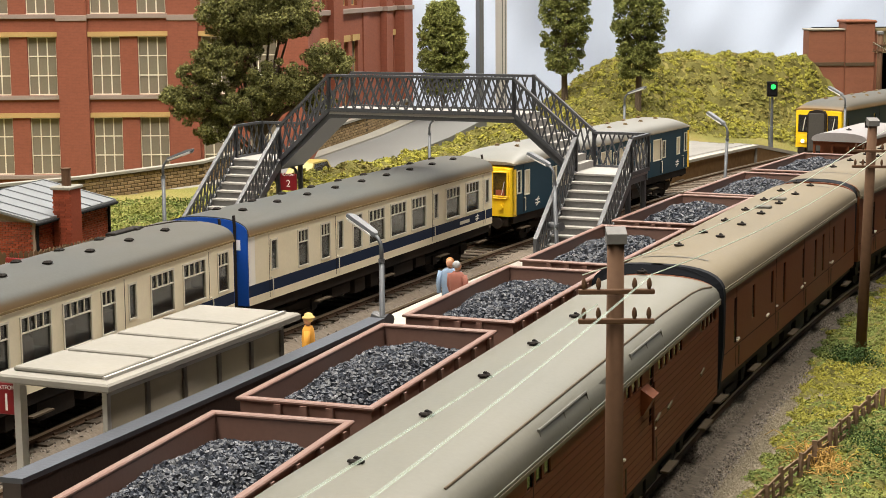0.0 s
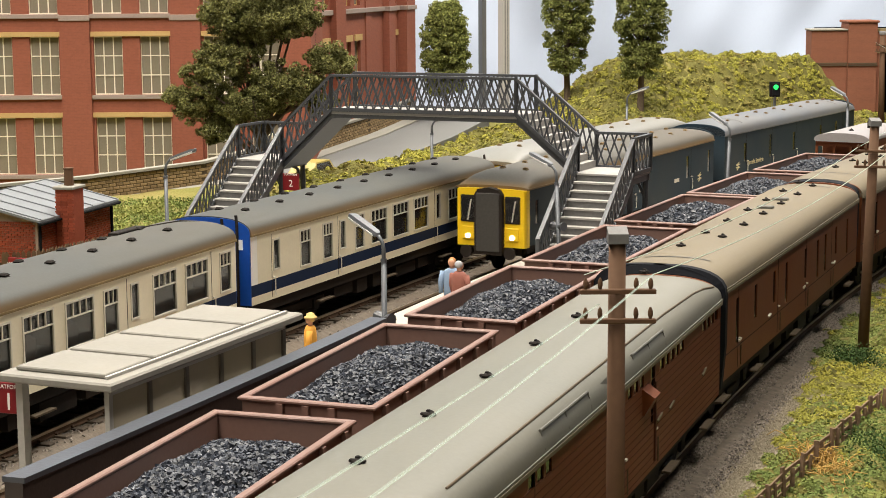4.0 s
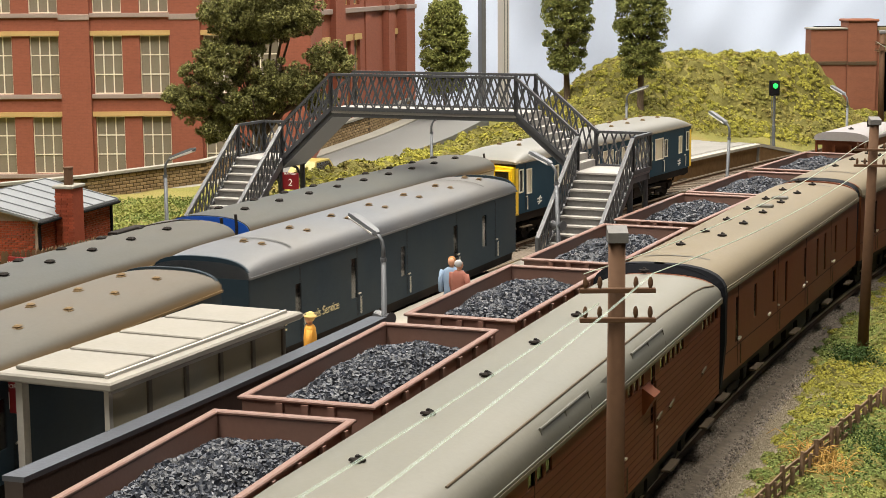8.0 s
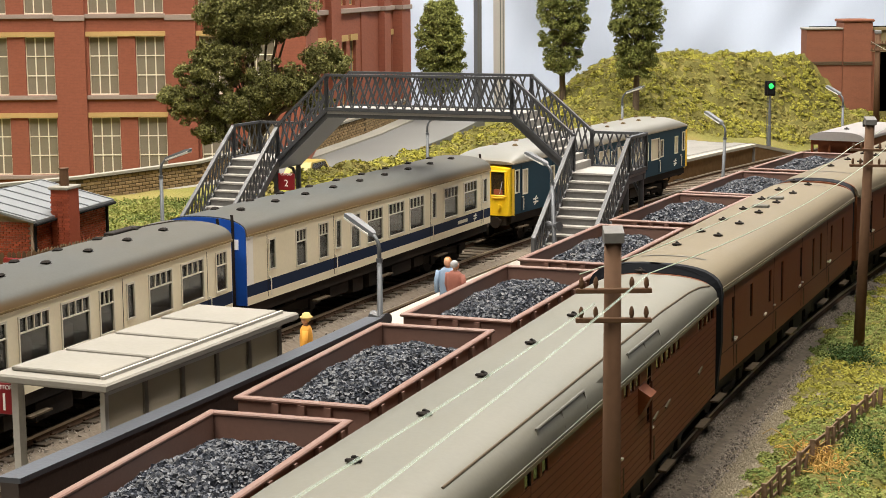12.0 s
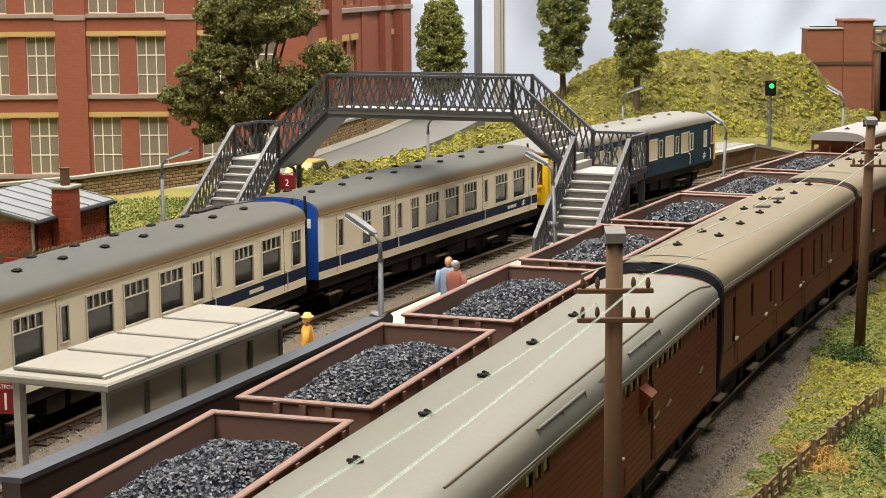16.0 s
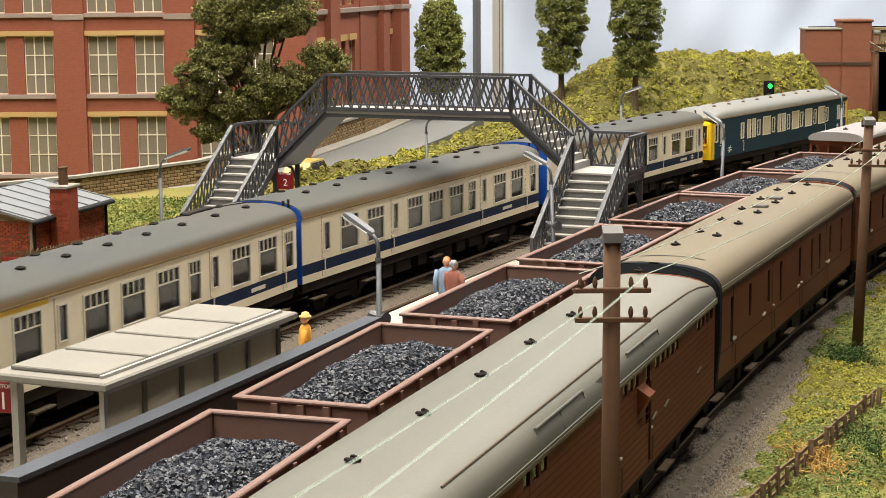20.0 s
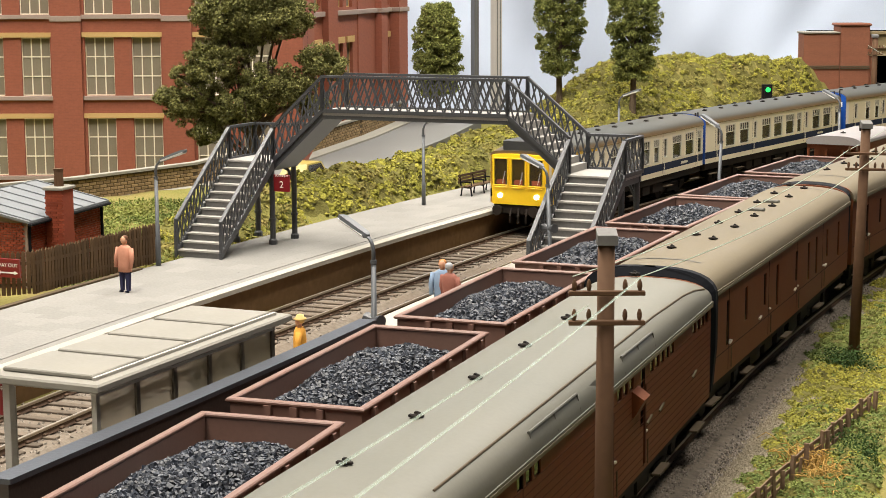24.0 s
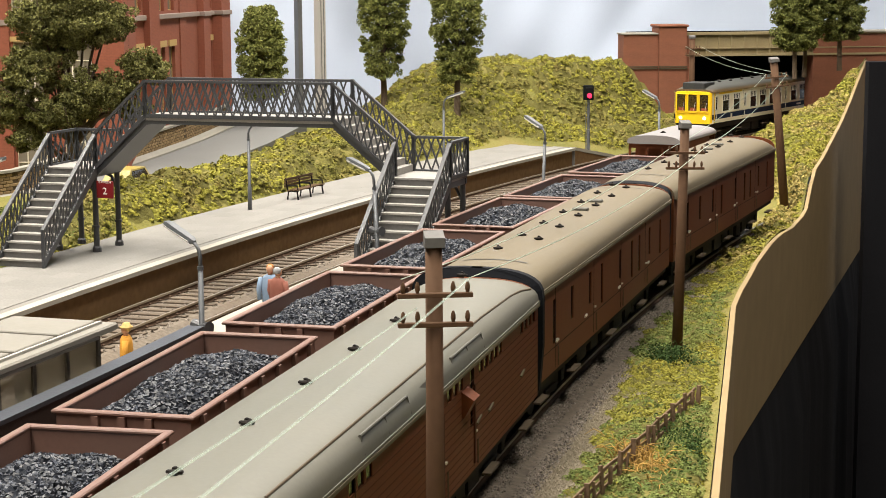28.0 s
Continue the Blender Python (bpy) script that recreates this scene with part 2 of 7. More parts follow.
FRAME = material("pale_window_frame", (0.66, 0.62, 0.52), 0.4, vary=0.05, bump=0)
WAGON = material("bauxite_wagon_plastic", (0.195, 0.105, 0.08), 0.5, vary=0.12, patch=30, bump=0.06, dirt=(0.17, 0.11, 0.09), dirt_amount=0.6)
COAL = material("glossy_coal", (0.022, 0.026, 0.036), 0.46, vary=0.4, bump=0.3, per_piece=0.65, island=True)
STEELRAIL = material("worn_rail_steel", (0.42, 0.36, 0.28), 0.35, metal=0.8, vary=0.2, bump=0.05)
RUSTRAIL = material("rusty_rail_side", (0.075, 0.045, 0.028), 0.8, vary=0.3)
SLEEPER = material("grey_brown_sleeper", (0.125, 0.098, 0.074), 0.85, vary=0.3, per_piece=0.25, bump=0.4)
BALLAST = material("brown_grey_ballast", (0.17, 0.142, 0.113), 0.9, vary=0.45, grain=420, patch=20, bump=1.0, depth=0.0006, dirt=(0.12, 0.09, 0.065), dirt_amount=0.7)
STONELET = material("ballast_stone", (0.2, 0.172, 0.144), 0.9, vary=0.3, per_piece=0.45, island=True, bump=0.3)
SLAB = material("pale_paving_slab", (0.232, 0.224, 0.21), 0.8, vary=0.16, patch=22, per_piece=0.07, bump=0.15, dirt=(0.17, 0.15, 0.125), dirt_amount=0.6)
EDGEWHITE = material("white_platform_edge", (0.35, 0.33, 0.285), 0.7, vary=0.1, dirt=(0.45, 0.42, 0.36), dirt_amount=0.6)
DARKTIMBER = material("dark_brown_platform_wall", (0.2, 0.118, 0.052), 0.8, vary=0.3, grain=300, bump=0.4, dirt=(0.12, 0.07, 0.035), dirt_amount=0.6)
IRON = material("grey_painted_iron", (0.058, 0.06, 0.066), 0.42, vary=0.15, bump=0.05)
STEP = material("pale_step_plate", (0.36, 0.345, 0.325), 0.6, vary=0.12, dirt=(0.22, 0.2, 0.18), dirt_amount=0.5)
RISER = material("grey_riser_plate", (0.16, 0.155, 0.15), 0.7, vary=0.15)
BRICK = brick_material("red_mill_brick", (0.275, 0.094, 0.06), 1.06, 0.00105)
BRICKHUT = material("orange_red_hut_brick", (0.27, 0.06, 0.03), 0.8, vary=0.15, per_piece=0.25)
MORTAR = material("pale_mortar", (0.3, 0.22, 0.18), 0.9, vary=0.2)
LINTEL = material("ochre_stone_lintel", (0.46, 0.31, 0.13), 0.8, vary=0.1)
BAND = material("grey_stone_band", (0.30, 0.235, 0.205), 0.8, vary=0.12)
SASH = material("cream_sash_bars", (0.74, 0.68, 0.54), 0.5, vary=0.05, bump=0)
MILLGLASS = material("frosted_mill_glass", (0.215, 0.185, 0.14), 0.25, vary=0.12, patch=30, bump=0.02)
STONEWALL = material("tan_stone_block", (0.23, 0.16, 0.085), 0.9, vary=0.25, per_piece=0.22, bump=0.5)
STONEJOINT = material("dark_wall_joint", (0.09, 0.065, 0.04), 0.9, vary=0.2)
COPING = material("pale_stone_coping", (0.27, 0.255, 0.22), 0.85, vary=0.12)
ROADGREY = material("pale_grey_road", (0.155, 0.155, 0.15), 0.9, vary=0.08, patch=12, bump=0.1)
SHEET = material("white_backdrop_sheet", (0.53, 0.60, 0.735), 0.9, vary=0.05, patch=3, bump=0.02)
POLEWOOD = material("brown_telegraph_pole", (0.115, 0.063, 0.036), 0.75, vary=0.18, grain=400, bump=0.3)
FENCEWOOD = material("dark_fence_wood", (0.095, 0.058, 0.03), 0.85, vary=0.25, per_piece=0.25, bump=0.3)
RUSTFENCE = material("brown_field_fence", (0.17, 0.11, 0.07), 0.85, vary=0.3, bump=0.3)
LAMPGREY = material("grey_lamp_steel", (0.115, 0.122, 0.132), 0.45, metal=0.3, vary=0.1)
WIREPALE = material("pale_wire", (0.42, 0.5, 0.4), 0.5, vary=0.05, bump=0)
LAMPWHITE = material("white_lamp_lens", (0.82, 0.82, 0.80), 0.3, vary=0.03, bump=0)
SHELTERCREAM = material("cream_shelter_board", (0.235, 0.222, 0.195), 0.6, vary=0.08, patch=30, bump=0.05, dirt=(0.27, 0.25, 0.215), dirt_amount=0.5)
SHELTERPOST = material("grey_shelter_post", (0.40, 0.38, 0.35), 0.5, vary=0.08)
SLATE = material("blue_grey_sheet_roof", (0.17, 0.18, 0.19), 0.5, vary=0.1, patch=30)
SIGNRED = material("maroon_sign_enamel", (0.20, 0.012, 0.016), 0.35, vary=0.05, bump=0)
WHITE = material("white_letter_paint", (0.82, 0.80, 0.76), 0.5, vary=0.03, bump=0)
GOLD = material("pale_gold_letter_paint", (0.62, 0.54, 0.30), 0.5, vary=0.1, bump=0)
GRASS = material("green_ground_scatter", (0.18, 0.17, 0.045), 0.95, vary=0.4, grain=700, patch=18, bump=1.0, depth=0.0008, dirt=(0.2, 0.15, 0.055), dirt_amount=0.8)
TUFT = material("yellow_green_foliage_foam", (0.30, 0.275, 0.048), 0.95, vary=0.3, patch=30, per_piece=0.3, island=True, bump=0, dirt=(0.16, 0.17, 0.035), dirt_amount=0.7)
TUFTDULL = material("olive_foliage_foam", (0.205, 0.195, 0.048), 0.95, vary=0.3, patch=24, per_piece=0.3, island=True, bump=0, dirt=(0.2, 0.145, 0.055), dirt_amount=0.75)
# darker foliage tone for the sheet below the bushes: shade of the gaps as colour
GAPSHADE = material("gap_shade_foam", (0.11, 0.10, 0.026), 0.95, vary=0.5, grain=900, patch=60, bump=1.0, depth=0.0008)
# bright platform seen through the windows, put into an opaque pane colour
PALEPANE = material("pale_cream_show_through", (0.62, 0.55, 0.42), 0.25, vary=0.06, bump=0)
TUFTDARK = material("dark_green_foliage_foam", (0.04, 0.072, 0.02), 0.95, vary=0.25, per_piece=0.4, island=True, bump=0.6)
LEAF = material("olive_oak_leaf", (0.165, 0.162, 0.055), 0.8, vary=0.25, per_piece=0.6, island=True, bump=0)
POPLAR = material("mid_green_poplar_leaf", (0.175, 0.19, 0.053), 0.8, vary=0.25, per_piece=0.6, island=True, bump=0)
BARK = material("grey_brown_bark", (0.11, 0.08, 0.055), 0.9, vary=0.3, bump=0.5)
BOARD = material("brown_baseboard_ply", (0.31, 0.225, 0.115), 0.7, vary=0.15, grain=60, patch=6, bump=0.1)
DRAPE = material("black_drape_cloth", (0.008, 0.008, 0.010), 0.95, vary=0.3)
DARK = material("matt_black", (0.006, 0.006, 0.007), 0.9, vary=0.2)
BLACKWALL = material("black_brown_timber_baulk", (0.028, 0.018, 0.014), 0.55, vary=0.3)
GREYTOP = material("grey_capping", (0.048, 0.053, 0.065), 0.42, vary=0.12)
HALLWALL = material("hall_wall_paint", (0.13, 0.125, 0.12), 0.9, vary=0.04)
HALLFLOOR = material("hall_floor", (0.16, 0.13, 0.10), 0.6, vary=0.1)
SAND = material("pale_cinder_path", (0.235, 0.2, 0.145), 0.95, vary=0.3, grain=500, bump=0.8, depth=0.0005)
PLANKGAP = material("dark_plank_joint", (0.075, 0.026, 0.013), 0.8, vary=0.2)
VENT = material("grey_green_roof_vent", (0.12, 0.115, 0.1), 0.6, vary=0.2)
CABGLASS = glass_material("dark_cab_glass", (0.03, 0.022, 0.016), 0.05, 0.72)
CORRIDOR = material("grey_brown_corridor_shield", (0.06, 0.056, 0.05), 0.6, vary=0.2)
ROUTEBOX = material("dark_grey_route_box", (0.035, 0.036, 0.037), 0.5, vary=0.15)
CARYELLOW = material("dull_yellow_car_paint", (0.32, 0.25, 0.06), 0.4, vary=0.06, bump=0)
WEATHERED = material("dusty_brown_steps", (0.10, 0.075, 0.05), 0.8, vary=0.3)
VANROOF = material("pale_pinkish_grey_van_roof", (0.24, 0.225, 0.225), 0.5, vary=0.1, patch=20, bump=0.05, dirt=(0.25, 0.2, 0.16), dirt_amount=0.5)
ROOFBLUE = material("blue_grey_roof", (0.105, 0.112, 0.125), 0.55, vary=0.12, patch=14, bump=0.05, dirt=(0.15, 0.13, 0.10), dirt_amount=0.5)
GIRDER = material("tan_girder_paint", (0.29, 0.235, 0.13), 0.7, vary=0.12, patch=20, dirt=(0.17, 0.13, 0.07), dirt_amount=0.6)
BRICKDARK = brick_material("dark_red_bridge_brick", (0.225, 0.092, 0.056), 1.15, 0.00105)
NYLON = glass_material("pale_green_nylon_line", (0.55, 0.66, 0.55), 0.4, 0.3)
VERGEGREEN = material("green_verge_foam", (0.15, 0.19, 0.055), 0.95, vary=0.3, patch=40, per_piece=0.38, island=True, bump=0, dirt=(0.26, 0.24, 0.06), dirt_amount=0.6)
GOLDDIRT = material("rusty_gutter", (0.2, 0.14, 0.065), 0.6, vary=0.4, patch=60)
SHELTERFRAME = material("dark_bronze_shelter_frame", (0.12, 0.1, 0.075), 0.5, vary=0.1)
STRAWTUFT = material("straw_coloured_scrub", (0.36, 0.285, 0.10), 0.95, vary=0.3, patch=30, per_piece=0.35, island=True, bump=0, dirt=(0.24, 0.22, 0.05), dirt_amount=0.7)
STRAW = material("dry_straw", (0.36, 0.22, 0.06), 0.8, vary=0.2, per_piece=0.3, island=True, bump=0)
REDGLOW = glow_material("red_signal_lens", (1.0, 0.02, 0.07), 2.2)
GREENGLOW = glow_material("green_signal_lens", (0.02, 0.9, 0.12), 1.3)
HEADGLOW = glow_material("white_head_lamp", (1.0, 0.92, 0.75), 2.0)
# glow for the tubes of the assumed fittings
TUBEGLOW = glow_material("assumed_tube_glow", (1.0, 0.94, 0.84), 3.0)

# ---- the land ----
def smooth(a, b, x):
    t = min(1.0, max(0.0, (x - a) / (b - a)))
    return t * t * (3 - 2 * t)


def to_so(x, y):
    dx, dy = x - CX, y - CY
    return R0 * math.atan2(dy, -dx), math.hypot(dx, dy) - R0


FASCIA = [(66, 268), (135.8, 508), (206, 748), (206 + 0.3907 * 260, 748 + 0.9205 * 260), (206 + 0.3907 * 905, 748 + 0.9205 * 905), (206 + 0.3907 * 1300, 748 + 0.9205 * 1300)]


def fascia_x(y):
    for (xa, ya), (xb, yb) in zip(FASCIA, FASCIA[1:]):
        if y <= yb or (xb, yb) == FASCIA[-1]:
            return xa + (xb - xa) * (y - ya) / (yb - ya)


WALL_LINE = [(-300, 985, 8), (-226, 1052, 8), (-163, 1130, 9), (-110, 1262, 13), (-66, 1395, 18), (-34, 1530, 22)]


def wall_y(x):
    for (xa, ya, _), (xb, yb, _) in zip(WALL_LINE, WALL_LINE[1:]):
        if x <= xb:
            return ya + (yb - ya) * (x - xa) / (xb - xa)
    return 1e6


EDGE_RISE = [(0, -3), (748, -4), (839, 3), (988, 12), (1161, 18), (1294, 28), (1400, 40), (1489, 53.5), (1570, 64.6), (1640, 74), (1900, 78)]


def edge_height(y):
    for (ya, za), (yb, zb) in zip(EDGE_RISE, EDGE_RISE[1:]):
        if y <= yb:
            return za + (zb - za) * (y - ya) / (yb - ya)
    return EDGE_RISE[-1][1]


def on_road(x, y):
    for (xa, ya, _), (xb, yb, _) in zip(WALL_LINE[1:], WALL_LINE[2:]):
        if min(ya, yb) - 5 <= y <= max(ya, yb) + 5 and x < xa + (xb - xa) * (y - ya) / (yb - ya) + 66:
            return True
    return False


def lumps(x, y):
    """Rounded mounds of foam foliage, large and small."""
    a = 1 - abs(noise.noise(Vector((x * 0.045, y * 0.045, 2.5)))) * 1.8
    b = 1 - abs(noise.noise(Vector((x * 0.12, y * 0.12, 7.5)))) * 1.8
    return a * 0.65 + b * 0.35


def bank_foot(s):
    return -76 + 146 * smooth(1905, 2230, s)


def grass_edge(s):
    return -88 + 20.5 * smooth(1340, 1620, s) + 2.5 * noise.noise(Vector((s * 0.05, 0, 3)))


def land(x, y):
    """Height of the ground, mm over the rail head."""
    s, o = to_so(x, y)
    z = -7.0
    if o > 160:
        # behind the far platform: low bank, then the wooded hill beside the road bridge
        z = -4 + 13 * smooth(164, 200, o)
        z += 15 * smooth(230, 252, o) * (1 - smooth(282, 306, o)) * smooth(1560, 1680, s) * (1 - smooth(1990, 2100, s))
        foot = 203 + 6 * smooth(2200, 2400, s)
        hill = smooth(1950, 2200, s) * smooth(foot, foot + 139 - 92 * smooth(2180, 2420, s), o) * 56 * smooth(52, 172, x + (1600 - y) * 0.12)
        z = z + hill
        rim = 231 - 62 * smooth(2165, 2290, s)
        z += (lumps(x, y) - 0.3) * (5.5 + 2.5 * smooth(1950, 2200, s)) * smooth(rim, rim + 16, o) * smooth(1560, 1660, s) * (1 - smooth(285, 310, o) * (1 - smooth(1950, 2100, s)))
    if o < -70:
        # bank in front of the brown train, rising to the road bridge
        z = -5.0
    left = bank_foot(s)
    if o < left:
        wide = min(62, max(18, left - to_so(fascia_x(y), y)[1]))
        z = -5 + (edge_height(y) + 5) * smooth(0, wide, left - o)
    if o < -70:
        z += lumps(x, y) * (1.6 + 3 * smooth(1500, 1900, s)) * smooth(0, 9, grass_edge(s) + 4 - o) * smooth(0, 12, fascia_x(y) - x)
    # behind the stone wall the yard of the mill lies lower
    if x < -30 and y > 985 + (x + 300) * 0.9 + 6 and y > wall_y(x) + 3:
        z = -8.0
    return z + 1.2 * noise.noise(Vector((x * 0.03, y * 0.03, 0)))


def build_ground():
    vs, fs, ids = [], [], {}
    NX = 190
    ys = [-60 + 9 * j for j in range(193)]
    for j, y in enumerate(ys):
        xr, xl = fascia_x(y), -700.0
        for i in range(NX + 1):
            x = xl + (xr - xl) * (i / NX) ** 0.8
            vs.append((x, y, land(x, y)))
    for j in range(len(ys) - 1):
        for i in range(NX):
            a = j * (NX + 1) + i
            fs.append((a, a + 1, a + NX + 2, a + NX + 1))
    sh = Shape().add(vs, fs)
    solid("ground", sh, GRASS, "green and brown scattered ground of the model railway", "ground", kind="structure", smooth=True)


build_ground()


def build_fascia():
    # the painted edge of the baseboards, with the rising outline of the bank
    top, low = [], []
    n = 60
    for i in range(n + 1):
        y = 268 + (1850 - 268) * i / n
        x = fascia_x(y)
        top.append((x + 0.6, y, land(x - 3, y) + 2.0))
        low.append((x + 0.6, y, -72.0 - 0.0466 * max(0, y - 748)))
    for nm, a, b in (("baseboard_edge", 0, 19), ("baseboard_edge", 19, n)):
        sh = Shape()
        rings = []
        for i in range(a, b + 1):
            (x, y, z), (xl, yl, zl) = top[i], low[i]
            rings.append([(x, y, z), (x + 2.2, y - 0.4, z), (xl + 2.2, yl - 0.4, zl), (xl, yl, zl)])
        sh.loft(rings)
        solid(nm, sh, BOARD, "brown painted plywood edge of the layout", "baseboard", kind="structure")
    # black cloth hanging below the boards, in soft folds
    rings = []
    for i in range(221):
        y = 200 + 1900 * i / 220
        x = fascia_x(y) + 7 + 5 * noise.noise(Vector((i * 0.16, 0, 4))) + 3 * noise.noise(Vector((i * 0.5, 0, 9)))
        rings.append([(fascia_x(y) + 1.2, y, -66 - 0.0466 * max(0, y - 748)), (x, y, -110 - 0.0466 * max(0, y - 748)), (x + 2 + 8 * noise.noise(Vector((i * 0.13, 2, 4))), y, -300), (x + 2, y, -900)])
    for a in (0, 60, 120, 170):
        solid("drape", Shape().loft(rings[a:a + 61], caps=False, closed=False), DRAPE, "black cloth hung below the edge of the layout", "drape", "black drapes", smooth=True)


build_fascia()
solid("dark_partition", Shape().box(446, 760, 1248, 1256, -1000, 82, 0.5), DRAPE, "black cloth screen at the end of the layout", "screen")


def build_hall():
    sh = Shape().box(-4200, 4200, -4200, 4200, -1020, -1000)
    solid("floor", sh, HALLFLOOR, "brown floor of the exhibition hall", "floor", kind="structure")
    sh = Shape().box(-4200, 4200, -4200, 4200, 2300, 2320)
    solid("ceiling", sh, HALLWALL, "plain pale hall ceiling", "ceiling", kind="structure")
    for nm, b in (("wall_north", (-4200, 4200, 4200, 4300)), ("wall_south", (-4200, 4200, -4300, -4200)), ("wall_west", (-4300, -4200, -4200, 4200)), ("wall_east", (4200, 4300, -4200, 4200))):
        solid(nm, Shape().box(*b, -1020, 2320), HALLWALL, "plain pale hall wall", "wall", kind="structure")
    # no fitting is in view; these housings and glowing tubes are added
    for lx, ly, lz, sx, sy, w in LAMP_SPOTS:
        t = thing("assumed_strip_light", pose(lx, ly, lz), "assumed strip light over the layout, out of view", "strip light", "hall lights")
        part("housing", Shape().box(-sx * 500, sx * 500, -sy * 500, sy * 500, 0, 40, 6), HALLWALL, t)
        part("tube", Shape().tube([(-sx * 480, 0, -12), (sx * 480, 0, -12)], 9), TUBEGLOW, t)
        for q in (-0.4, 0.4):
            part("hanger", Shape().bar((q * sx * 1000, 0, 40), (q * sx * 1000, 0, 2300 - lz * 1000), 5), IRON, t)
    # white sheet hung behind the layout, creased
    sh = Shape()
    rings = []
    for i in range(281):
        u = i / 280
        x, y = -1300 + 3300 * u, 1850 - 170 * (u - 0.5) ** 2 * 4 * (1 if u < 0.5 else 1.6)
        col = []
        for j in range(46):
            z = -80 + 900 * j / 45
            w = 15 * noise.noise(Vector((x * 0.004 + z * 0.003, z * 0.0035, 0))) + 9 * noise.noise(Vector((x * 0.012 + z * 0.012, z * 0.004, 3))) + 4 * noise.noise(Vector((x * 0.03 - z * 0.02, z * 0.012, 7)))
            col.append((x, y + w, z))
        rings.append(col)
    sh.loft(rings, caps=False, closed=False)
    solid("backdrop", sh, SHEET, "white cotton sheet hung behind the layout with soft creases", "sheet", kind="structure", smooth=True)
    for x, w, mt, lb in ((32, 5.6, LAMPGREY, "square grey aluminium stand pole behind the layout"), (53, 8.0, SHELTERPOST, "square pale painted stand pole behind the layout")):
        pl = thing("stand_pole", at_xy(x, 1700, 0, 38), lb, "pole", "stand poles")
        part("profile", Shape().box(-w / 2, w / 2, -w / 2, w / 2, -1000, 900, 0.7), mt, pl)
        for e in (-1, 1):
            part("groove", Shape().box(e * w * 0.22 - 0.5, e * w * 0.22 + 0.5, -w / 2 - 0.15, -w / 2 + 0.1, -990, 890), HALLWALL, pl)
        part("foot_plate", Shape().box(-60, 60, -60, 60, -1000, -994, 2), mt, pl)


build_hall()

# ---- permanent way ----
FAR, NEAR, SIDING, FRONT = 142.5, 96.0, 0.0, -55.0
GAUGE = {FAR: 23.4, NEAR: 23.4, SIDING: 20.0, FRONT: 20.0}


def build_track(off, s0, s1, label):
    g = GAUGE[off] / 2
    bed = Shape().along([(off - g - 13, -5.5), (off - g - 8, -3.2), (off + g + 8, -3.2), (off + g + 13, -5.5)], s0, s1, 30)
    if off == FRONT:
        bed = Shape().along([(off + 23, -5.5), (off + 18, -3.2), (off - 17, -3.2), (off - 24, -4.4), (off - 27, -5.0), (off - 27, -6)], s0, s1, 30)
    bed_ob = solid("track_bed", bed, BALLAST, label, "track", "railway lines", "structure")
    for side in (-1, 1):
        o = off + side * g
        part("rail", Shape().along([(o - 0.9, -2.6), (o + 0.9, -2.6), (o + 0.35, -1.9), (o + 0.35, -0.9), (o - 0.35, -0.9), (o - 0.35, -1.9)], s0, s1, 30), RUSTRAIL, bed_ob)
        part("rail_head", Shape().along([(o - 0.55, -0.9), (o + 0.55, -0.9), (o + 0.55, 0), (o - 0.55, 0)], s0, s1, 30), STEELRAIL, bed_ob)
    return bed_ob


TRACKS = {o: build_track(o, a, b, lb) for o, a, b, lb in ((FAR, 1020, 2900, "bullhead railway line in brown ballast beside the far platform"), (NEAR, 1020, 2900, "railway line in brown ballast between the platforms"),
                                                       (SIDING, 960, 1985, "siding under the coal wagons"), (FRONT, 900, 1871, "railway line in grey ballast under the brown train"))}

solid("cinder_path", Shape().along([(-80, -8), (-80, -4.5), (-92, -4.2), (-96, -8)], 900, 1470, 20), SAND, "narrow pale cinder path beside the front line", "path", kind="structure")


